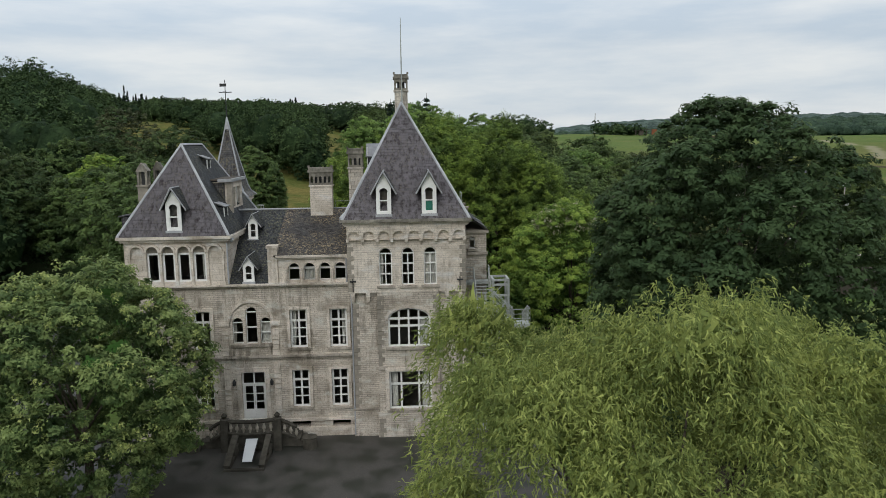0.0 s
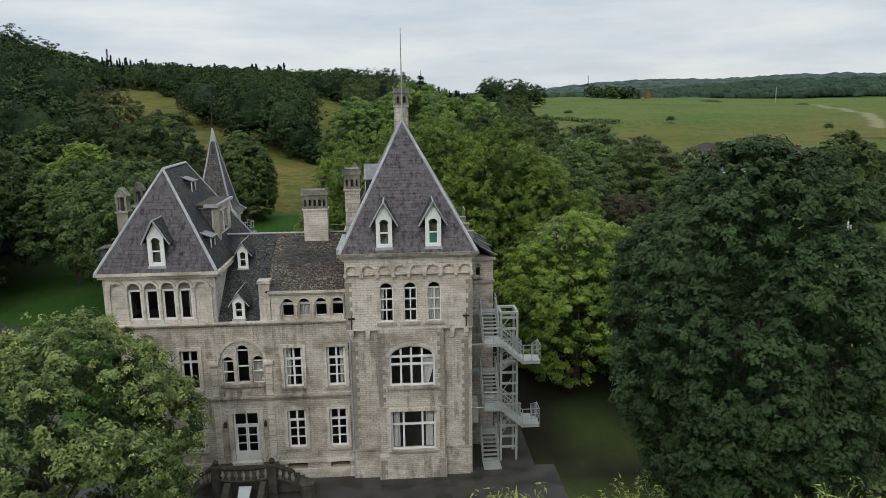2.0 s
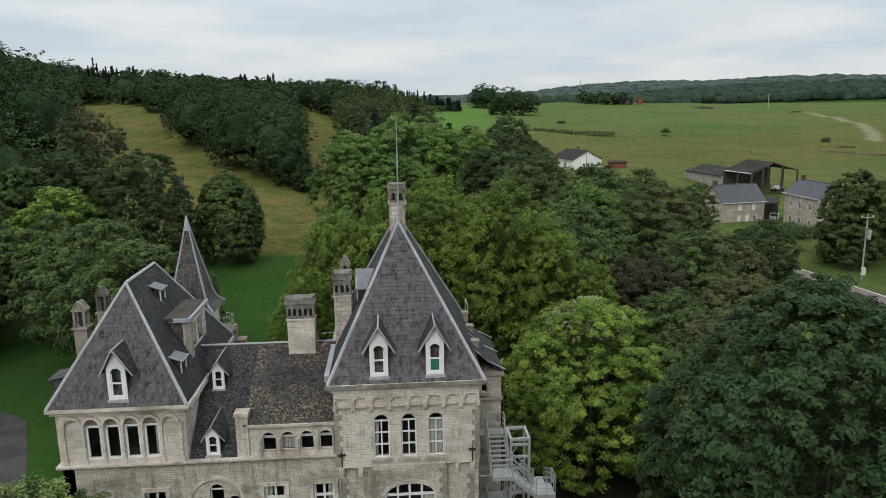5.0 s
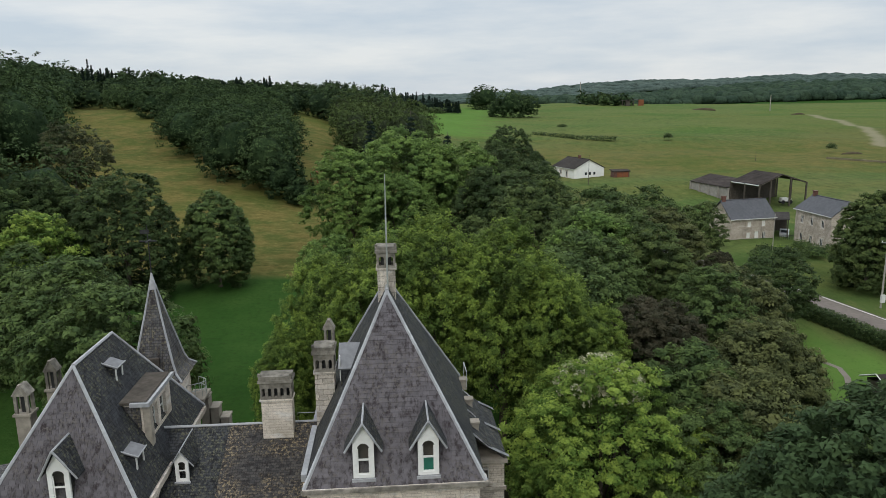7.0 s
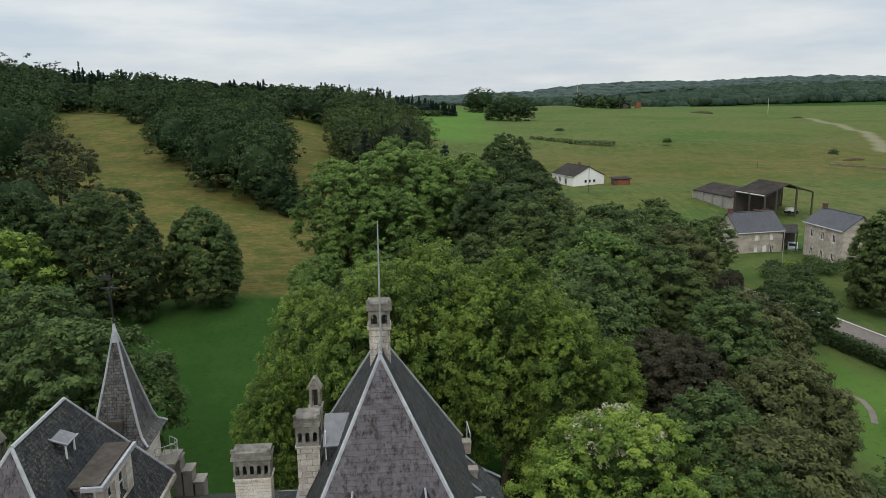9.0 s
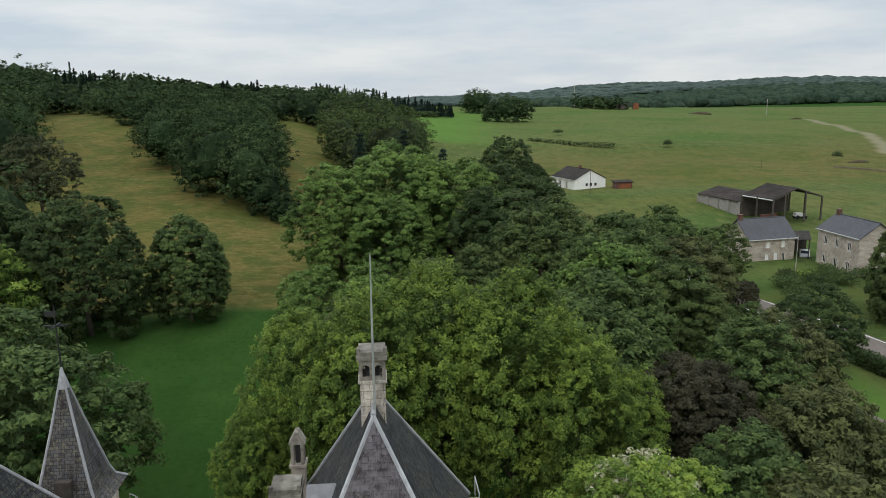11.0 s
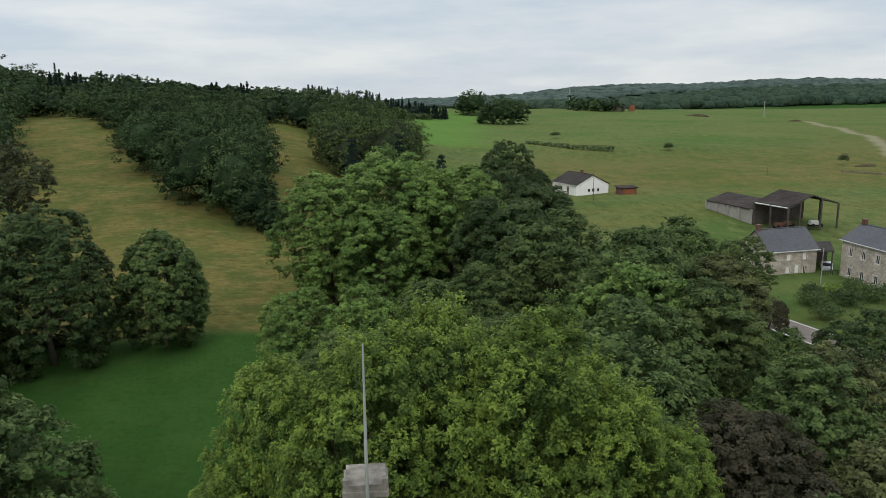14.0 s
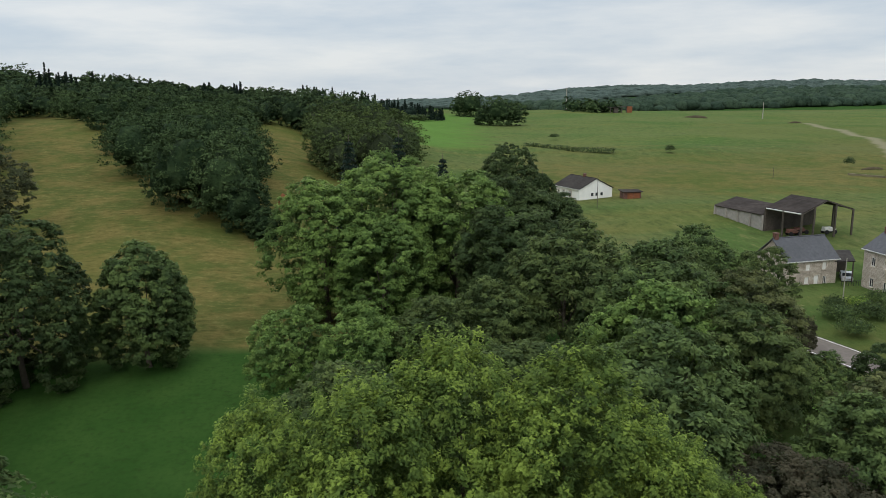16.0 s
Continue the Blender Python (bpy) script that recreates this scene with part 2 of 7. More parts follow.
LEAF_FRONT = foliage("pale_tipped_leaves", (0.240, 0.310, 0.085), (0.064, 0.109, 0.028), (0.032, 0.061, 0.020), 0.6)
LEAF_COPPER = foliage("copper_leaves", (0.076, 0.070, 0.034), (0.042, 0.046, 0.021), (0.026, 0.031, 0.015), 0.3)
LEAF_OLIVE = foliage("olive_leaves", (0.138, 0.158, 0.046), (0.062, 0.080, 0.026), (0.038, 0.052, 0.019), 0.3)
LEAF_PLANE = foliage("plane_leaves", (0.184, 0.285, 0.056), (0.083, 0.148, 0.031), (0.044, 0.087, 0.020), 0.18)
LEAF_GROVE = foliage("grove_leaves", (0.122, 0.166, 0.041), (0.057, 0.090, 0.025), (0.038, 0.066, 0.020), 0.25)
TIP = foliage("pale_flower_tips", (0.40, 0.45, 0.125), (0.21, 0.27, 0.06), (0.12, 0.17, 0.05), 0.9)
LEAF_FIR = foliage("fir_needles", (0.022, 0.042, 0.022), (0.012, 0.026, 0.015), (0.010, 0.02, 0.012), 0.3, 0.1)
LEAF_PINE = foliage("pine_needles", (0.082, 0.092, 0.032), (0.045, 0.058, 0.021), (0.026, 0.036, 0.014), 0.3, 0.1)
BLOSSOM = foliage("cream_blossom", (0.56, 0.55, 0.33), (0.40, 0.42, 0.20), (0.26, 0.30, 0.11), 0.8)


# ---- builders ----
class Geo:
    """Vertices and faces of one part, with flat metre-sized UVs."""

    def __init__(self):
        self.v, self.f = [], []

    def face(self, *points):
        k = len(self.v)
        self.v.extend(tuple(p) for p in points)
        self.f.append(tuple(range(k, k + len(points))))
        return self

    def box(self, x0, x1, y0, y1, z0, z1, m=None):
        k = len(self.v)
        pts = [(x, y, z) for z in (z0, z1) for y in (y0, y1) for x in (x0, x1)]
        if m is not None:
            pts = [tuple(m @ Vector(p)) for p in pts]
        self.v.extend(pts)
        for q in ((0, 2, 3, 1), (4, 5, 7, 6), (0, 1, 5, 4), (2, 6, 7, 3), (0, 4, 6, 2), (1, 3, 7, 5)):
            self.f.append(tuple(k + i for i in q))
        return self

    def slab(self, poly, thick):
        """A planar polygon given thickness against its normal."""
        p = [Vector(a) for a in poly]
        n = (p[1] - p[0]).cross(p[2] - p[0]).normalized()
        k, c = len(self.v), len(p)
        self.v.extend(tuple(a) for a in p)
        self.v.extend(tuple(a - n * thick) for a in p)
        self.f.append(tuple(range(k, k + c)))
        self.f.append(tuple(range(k + 2 * c - 1, k + c - 1, -1)))
        for i in range(c):
            j = (i + 1) % c
            self.f.append((k + i, k + c + i, k + c + j, k + j))
        return self

    def tube(self, path, radii, sides=8):
        """A tapered round bar along the points."""
        k0, path = len(self.v), [Vector(p) for p in path]
        for i, p in enumerate(path):
            d = (path[min(i + 1, len(path) - 1)] - path[max(i - 1, 0)]).normalized()
            a = d.cross(Vector((0, 0, 1)) if abs(d.z) < 0.9 else Vector((1, 0, 0))).normalized()
            b = d.cross(a)
            for s in range(sides):
                g = 2 * math.pi * s / sides
                self.v.append(tuple(p + radii[i] * (math.cos(g) * a + math.sin(g) * b)))
        for i in range(len(path) - 1):
            for s in range(sides):
                q = (s + 1) % sides
                self.f.append((k0 + i * sides + s, k0 + i * sides + q, k0 + (i + 1) * sides + q, k0 + (i + 1) * sides + s))
        self.f.append(tuple(k0 + s for s in reversed(range(sides))))
        self.f.append(tuple(k0 + (len(path) - 1) * sides + s for s in range(sides)))
        return self

    def turned(self, x, y, profile, sides=8, turn=0.0):
        """A turned or many-sided upright form from (radius, height) pairs."""
        k0 = len(self.v)
        for r, z in profile:
            for s in range(sides):
                g = turn + 2 * math.pi * s / sides
                self.v.append((x + r * math.cos(g), y + r * math.sin(g), z))
        for i in range(len(profile) - 1):
            for s in range(sides):
                q = (s + 1) % sides
                self.f.append((k0 + i * sides + s, k0 + i * sides + q, k0 + (i + 1) * sides + q, k0 + (i + 1) * sides + s))
        self.f.append(tuple(k0 + s for s in reversed(range(sides))))
        self.f.append(tuple(k0 + (len(profile) - 1) * sides + s for s in range(sides)))
        return self

    def data(self, name):
        me = bpy.data.meshes.new(name)
        me.from_pydata(self.v, [], self.f)
        layer = me.uv_layers.new(name="UVMap")
        for p in me.polygons:
            n = p.normal
            t = Vector((1, 0, 0)) if abs(n.z) > 0.98 else Vector((-n.y, n.x, 0)).normalized()
            if t.x + 0.3 * t.y < 0:
                t = -t
            b = n.cross(t)
            if b.z < 0:
                b = -b
            for i in p.loop_indices:
                c = me.vertices[me.loops[i].vertex_index].co
                layer.data[i].uv = (c.dot(t), c.dot(b))
        return me


def part(name, geo, material, parent=None, label="", smooth=False):
    """Links one mesh object under a thing or under a part; geometry is given in world metres."""
    me = geo.data(name) if isinstance(geo, Geo) else geo
    if not me.materials:
        me.materials.append(material)
    if smooth:
        me.shade_smooth()
    ob = new(name, me)
    if parent is not None:
        ob.parent = parent
        origin = parent
        m = Matrix.Identity(4)
        while origin is not None:
            if origin.type == "EMPTY":
                m = origin.matrix_basis.copy()
            origin = origin.parent
        if parent.type == "EMPTY":
            ob.matrix_parent_inverse = m.inverted()
    if label:
        ob["label"] = label
    return ob


def pieces(name, geo, material, parent, label=""):
    """Each box of the geometry as a part of its own."""
    for k in range(0, len(geo.v), 8):
        g = Geo()
        g.v = geo.v[k:k + 8]
        g.f = [tuple(i - k for i in f) for f in geo.f if k <= min(f) < k + 8]
        part(name, g, material, parent, label if k == 0 else "")


def thing(name, label, category, at, group=""):
    ob = new(name)
    ob.empty_display_size = 0.3
    ob.matrix_basis = Matrix.Translation(at)
    return tagged(ob, label, category, group)


def arch(x0, x1, z, rise, n=10):
    c, a = (x0 + x1) / 2, (x1 - x0) / 2
    return [(c - a * math.cos(math.pi * i / n), z + rise * math.sin(math.pi * i / n)) for i in range(n + 1)]


def wall(geo, u0, u1, z0, z1, d0, d1, holes=(), to=None):
    """A wall from u0 to u1 with front d0 and back d1; holes are (u0, u1, z0, spring, rise). to maps (u, d, z) to the world."""
    to = to or (lambda u, d, z: (u, d, z))

    def quad(a, b, c, e):
        geo.face(*(to(*p) for p in (a, b, c, e)))

    cuts = sorted({u0, u1, *(h[0] for h in holes), *(h[1] for h in holes)})
    for a, b in zip(cuts, cuts[1:]):
        spans = sorted((h[2], h[3] + h[4]) for h in holes if h[0] <= a + 1e-6 and h[1] >= b - 1e-6)
        low = z0
        for lo, hi in [*spans, (z1, z1)]:
            if lo > low + 1e-6:
                quad((a, d0, low), (b, d0, low), (b, d0, lo), (a, d0, lo))
                quad((b, d1, low), (a, d1, low), (a, d1, lo), (b, d1, lo))
            low = max(low, hi)
    quad((u0, d0, z1), (u1, d0, z1), (u1, d1, z1), (u0, d1, z1))
    quad((u0, d1, z0), (u1, d1, z0), (u1, d0, z0), (u0, d0, z0))
    quad((u0, d1, z0), (u0, d0, z0), (u0, d0, z1), (u0, d1, z1))
    quad((u1, d0, z0), (u1, d1, z0), (u1, d1, z1), (u1, d0, z1))
    for a, b, lo, spring, rise in holes:
        if lo > z0:
            quad((a, d0, lo), (b, d0, lo), (b, d1, lo), (a, d1, lo))
        quad((a, d0, lo), (a, d1, lo), (a, d1, spring), (a, d0, spring))
        quad((b, d1, lo), (b, d0, lo), (b, d0, spring), (b, d1, spring))
        if rise <= 0:
            quad((a, d1, spring), (b, d1, spring), (b, d0, spring), (a, d0, spring))
        else:
            pts, top = arch(a, b, spring, rise), spring + rise
            for (p, q), (r, s) in zip(pts, pts[1:]):
                quad((p, d0, q), (r, d0, s), (r, d0, top), (p, d0, top))
                quad((r, d1, s), (p, d1, q), (p, d1, top), (r, d1, top))
                quad((p, d1, q), (r, d1, s), (r, d0, s), (p, d0, q))
    return geo


def arch_band(geo, x0, x1, z, rise, wide, y0, y1, n=12, to=None):
    """A moulded ring over an arch."""
    to = to or (lambda u, d, h: (u, d, h))
    inner, outer = arch(x0, x1, z, rise, n), arch(x0 - wide, x1 + wide, z, rise + wide, n)
    for i in range(n):
        a, b, c, e = inner[i], inner[i + 1], outer[i + 1], outer[i]
        geo.face(to(a[0], y0, a[1]), to(b[0], y0, b[1]), to(c[0], y0, c[1]), to(e[0], y0, e[1]))
        geo.face(to(e[0], y0, e[1]), to(c[0], y0, c[1]), to(c[0], y1, c[1]), to(e[0], y1, e[1]))
        geo.face(to(b[0], y0, b[1]), to(a[0], y0, a[1]), to(a[0], y1, a[1]), to(b[0], y1, b[1]))
    return geo


# ---- the ground ----
RIGHT = [(-200, 0), (60, 0), (85, 2), (110, 3.5), (150, 3.9), (175, 5.2), (200, 6.5), (310, 9), (350, 12), (750, 24), (900, 21), (1050, 8), (1350, 36), (1500, 38), (1900, 20), (2600, 84), (4500, 100)]
LEFT = [(-200, 0), (64, 0), (110, 3), (125, 5), (168, 10.5), (300, 28), (450, 36), (700, 38), (1500, 30), (2500, 45), (4500, 60)]


def ground_z(x, y):
    """Height of the land: a valley floor by the house, a hill to the left, rising pasture to the right."""
    x, y = np.asarray(x, float), np.asarray(y, float)
    right = np.interp(y, [a for a, b in RIGHT], [b for a, b in RIGHT])
    left = np.interp(y, [a for a, b in LEFT], [b for a, b in LEFT])
    u = np.clip((x / np.maximum(y, 60.0) + 0.25) / 0.40, 0, 1)
    w = u * u * (3 - 2 * u)
    z = left * (1 - w) + right * w
    far = np.clip((y - 1000) / 300, 0, 1)
    bear = np.clip((x / np.maximum(y, 60.0) + 0.05) / 0.55, 0, 1) ** 1.5
    roll = np.clip((y - 900) / 900, 0, 1)
    z = z - 6.0 * np.clip((x - 170) / 300, 0, 1) * np.clip((y - 380) / 220, 0, 1) * np.clip((1000 - y) / 200, 0, 1)
    return z * (1 - far * 0.74 * (1 - bear)) + roll * 6.0 * (np.sin(x * 0.0082 + 1.0) + np.sin(x * 0.0037 + y * 0.002))


def gz(x, y):
    return float(ground_z(x, y))


def soft(value, a, b):
    t = np.clip((value - a) / (b - a), 0, 1)
    return t * t * (3 - 2 * t)


def build_ground():
    xs = np.concatenate([-np.geomspace(4600, 230, 26), np.arange(-225, 330, 2.6), np.geomspace(333, 4600, 24)])
    ys = np.concatenate([-np.geomspace(2500, 60, 14), np.arange(-56, 560, 2.6), np.geomspace(563, 4700, 54)])
    gx, gy = np.meshgrid(xs, ys)
    z = ground_z(gx, gy)
    far = soft(gy, 90, 160)
    z = z + far * 0.35 * (np.sin(gx * 0.11 + 0.6 * np.sin(gy * 0.05)) + np.sin(gy * 0.083 + gx * 0.03))
    nx, ny = len(xs), len(ys)
    verts = np.stack([gx.ravel(), gy.ravel(), z.ravel()], 1)
    i, j = np.meshgrid(np.arange(nx - 1), np.arange(ny - 1))
    k = (j * nx + i).ravel()
    faces = np.stack([k, k + 1, k + nx + 1, k + nx], 1)
    me = bpy.data.meshes.new("ground")
    me.from_pydata(verts.tolist(), [], faces.tolist())
    # kinds of sward: red rough meadow, green mown lawn, blue painted tree shade
    x, y = gx.ravel(), gy.ravel()
    wob = 2.0 * np.sin(x * 0.35 + y * 0.2) + 1.5 * np.sin(y * 0.43)
    edge = 127.0 + 0.12 * (x + 18)
    rim = soft(y + 0.3 * wob, edge - 0.9, edge + 0.9)
    leftish = 1 - soft(x - 0.06 * y + wob, -12, -2)
    meadow = rim * leftish * (1 - soft(y, 420, 520))
    meadow = np.maximum(meadow, soft(x, 30, 60) * soft(y + wob * 3, 225, 250) * (1 - soft(y + wob * 4 - 0.1 * x, 285, 345)) * 0.75)
    meadow = np.maximum(meadow, soft(x, 160, 230) * soft(y, 300, 330) * (1 - soft(y, 420, 600)) * 0.35)
    lawn = (1 - rim) * soft(y, 40, 62)
    lawn = lawn * (1 - 0.75 * soft(x, 34, 40))
    lawn = np.maximum(lawn, soft(y, 960, 1040))
    # two ellipses of painted tree shade: right of the tower, and far left
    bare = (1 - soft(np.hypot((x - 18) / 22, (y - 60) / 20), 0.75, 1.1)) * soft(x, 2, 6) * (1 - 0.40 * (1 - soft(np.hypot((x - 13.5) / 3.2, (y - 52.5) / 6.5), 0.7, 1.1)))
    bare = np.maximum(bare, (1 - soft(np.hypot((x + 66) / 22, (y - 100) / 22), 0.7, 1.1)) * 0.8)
    # worn track over the pasture
    line = [(209, 312), (226, 338), (250, 385), (281, 456), (300, 520)]
    near = np.full(len(x), 1e9)
    for (ax, ay), (bx, by) in zip(line, line[1:]):
        f = np.clip(((x - ax) * (bx - ax) + (y - ay) * (by - ay)) / ((bx - ax) ** 2 + (by - ay) ** 2), 0, 1)
        near = np.minimum(near, np.hypot(x - ax - f * (bx - ax), y - ay - f * (by - ay)))
    col = me.attributes.new("worn", "FLOAT", "POINT")
    col.data.foreach_set("value", (1 - soft(near + 0.2 * wob, 1.6, 4.0)).astype(np.float32))
    fresh = soft(y + 2.0 * wob, 352, 372) * (1 - soft(y, 640, 700)) * (1 - soft(x - 0.15 * (y - 31) + 3 * wob, -24, 22)) * soft(x + 0.05 * y, 4, 14)
    fresh = np.maximum(fresh, 0.16 * soft(y + 4 * wob - 0.12 * x, 330, 372) * (1 - soft(y, 760, 900)))
    fresh = np.maximum(fresh, 0.8 * soft(x, 39, 43) * soft(y, 74, 78) * (1 - soft(y + 2.2 * (x - 50), 96, 104)))
    col = me.attributes.new("fresh", "FLOAT", "POINT")
    col.data.foreach_set("value", fresh.astype(np.float32))
    col = me.color_attributes.new("sward", "FLOAT_COLOR", "POINT")
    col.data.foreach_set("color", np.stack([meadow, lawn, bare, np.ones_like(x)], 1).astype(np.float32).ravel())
    me.shade_smooth()
    g = Nodes("grassland", 1.0)
    g.bsdf.inputs["Specular IOR Level"].default_value = 0.03
    pos = g.place()
    at = g.n.new("ShaderNodeAttribute")
    at.attribute_name = "sward"
    sep = g.n.new("ShaderNodeSeparateColor")
    g.l.new(at.outputs["Color"], sep.inputs[0])
    fine, mid, wide = g.noise(pos, 1.7, 6.0, 0.7), g.noise(pos, 0.16, 5.0, 0.6), g.noise(pos, 0.02, 4.0, 0.55)
    field = g.mix((0.082, 0.112, 0.034), (0.120, 0.124, 0.046), g.level(mid, 0.35, 0.68))
    field = g.mix(field, (0.062, 0.104, 0.027), g.level(wide, 0.45, 0.62))
    stripe = g.noise(pos, 0.03, 3.0, 0.5, (0.25, 2.2, 1.0))
    field = g.mix(field, (0.125, 0.118, 0.034), g.level(stripe, 0.5, 0.7, 0.0, 0.7))
    clod = g.noise(pos, 0.4, 8.0, 0.8, (1.0, 0.45, 1.0))
    field = g.mix(field, (0.046, 0.058, 0.020), g.level(clod, 0.50, 0.64, 0.0, 0.75))
    field = g.mix(field, (0.165, 0.150, 0.060), g.level(clod, 0.34, 0.46, 0.65, 0.0))
    hay = g.mix((0.138, 0.113, 0.037), (0.078, 0.091, 0.025), g.level(mid, 0.40, 0.60))
    tuft = g.noise(pos, 1.1, 7.0, 0.78, (0.45, 0.8, 0.4))
    hay = g.mix(hay, (0.055, 0.056, 0.016), g.level(tuft, 0.5, 0.66, 0.0, 0.85))
    hay = g.mix(hay, (0.230, 0.190, 0.070), g.level(tuft, 0.30, 0.46, 0.7, 0.0))
    hay = g.mix(hay, (0.075, 0.092, 0.020), g.level(wide, 0.50, 0.62, 0.0, 0.5))
    mown = g.mix((0.026, 0.065, 0.013), (0.039, 0.082, 0.018), g.level(mid, 0.35, 0.65))
    mown = g.mix(mown, (0.017, 0.046, 0.008), g.level(fine, 0.45, 0.75, 0.0, 0.6))
    base = g.mix(field, hay, sep.outputs[0])
    base = g.mix(base, mown, sep.outputs[1])
    # near-black colour stands in for the shade under the trees
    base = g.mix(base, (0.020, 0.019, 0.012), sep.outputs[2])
    crop = g.n.new("ShaderNodeAttribute")
    crop.attribute_name = "fresh"
    base = g.mix(base, g.mix((0.092, 0.170, 0.034), (0.078, 0.150, 0.030), g.level(mid, 0.35, 0.65)), crop.outputs["Fac"])
    worn = g.n.new("ShaderNodeAttribute")
    worn.attribute_name = "worn"
    base = g.mix(base, (0.215, 0.195, 0.125), g.math("MULTIPLY", worn.outputs["Fac"], 0.85))
    base = g.mix(base, (0.03, 0.042, 0.014), g.level(fine, 0.55, 0.8, 0.0, 0.6))
    g.color(base)
    g.bump(fine, 0.6, 0.15)
    return tagged(part("ground", me, g.mat), "grassy valley floor rising into meadow and pasture", "ground", kind="structure")


build_ground()


def draped(name, line, half, material, label, lift=0.05, step=1.0):
    """A strip that follows the land along a centre line of (x, y) points."""
    pts = [Vector((*p, 0)) for p in line]
    dense = []
    for a, b in zip(pts, pts[1:]):
        n = max(int((b - a).length / step), 1)
        dense += [a.lerp(b, i / n) for i in range(n)]
    dense.append(pts[-1])
    geo = Geo()
    for i, p in enumerate(dense):
        d = (dense[min(i + 1, len(dense) - 1)] - dense[max(i - 1, 0)]).normalized()
        s = Vector((-d.y, d.x, 0)) * half
        for q in (p + s, p - s):
            geo.v.append((q.x, q.y, gz(q.x, q.y) + lift + 0.25 * float(soft(q.y, 90, 160))))
    for i in range(len(dense) - 1):
        geo.f.append((2 * i, 2 * i + 1, 2 * i + 3, 2 * i + 2))
    return tagged(part(name, geo, material), label, "road", kind="structure")


asphalt = Nodes("damp_asphalt", 0.7)
a_pos = asphalt.place()
a_fine, a_wide = asphalt.noise(a_pos, 14.0, 5.0, 0.7), asphalt.noise(a_pos, 0.5, 5.0, 0.6)
asphalt.color(asphalt.mix(asphalt.mix((0.038, 0.034, 0.030), (0.066, 0.058, 0.050), asphalt.level(a_fine, 0.35, 0.7)), (0.016, 0.018, 0.012), asphalt.level(a_wide, 0.44, 0.62)))
asphalt.rough(asphalt.level(a_wide, 0.35, 0.65, 0.75, 0.45))
asphalt.bump(a_fine, 0.3, 0.01)
ASPHALT = asphalt.mat
GRAVEL = plain("pale_gravel", (0.22, 0.19, 0.16), 0.95, 0, 0.25, 6.0, 0.4)
ROADTOP = plain("worn_grey_road", (0.185, 0.158, 0.137), 0.85, 0, 0.2, 2.0, 0.2)
CONCRETE = plain("pale_concrete", (0.36, 0.33, 0.29), 0.9, 0, 0.2, 3.0, 0.3)

court = Geo()
for cx0, cx1, cy0, cy1 in ((-30, 8.5, 20, 46.9), (3.2, 7.2, 46.9, 60)):
    court.box(cx0, cx1, cy0, cy1, -0.3, 0.03)
tagged(part("forecourt", court, ASPHALT), "dark damp asphalt forecourt with moss stains", "pavement", kind="structure")
draped("garden_path", [(-26, 45), (-30, 56), (-34.5, 67), (-37.5, 73.5), (-47, 79), (-60, 82)], 2.4, ASPHALT, "dark grey-brown drive curving through the lawn", 0.06)
draped("road", [(67, 76), (64.5, 87), (61.2, 98), (57.8, 108.5), (54.2, 119.5), (51, 130), (46, 143), (38, 160)], 2.9, ROADTOP, "narrow grey country road", 0.07)
draped("side_road", [(67, 141.5), (72, 142.8), (74.5, 145), (75.5, 152)], 1.5, GRAVEL, "pale gravel yard lane before the houses", 0.10)
for off in (-2.6, 2.6):
    draped("road_marking", [(64.5 + off * 0.953, 87 + off * 0.303), (52.6 + off * 0.953, 124.5 + off * 0.303)], 0.08, WHITE, "white painted road line", 0.10)


# ---- the castle ----
castle = thing("castle", "grey limestone castle with steep slate roofs and tall towers", "castle", (-8, 52, 0))
YT, YS, YW = 45.96, 46.28, 46.57


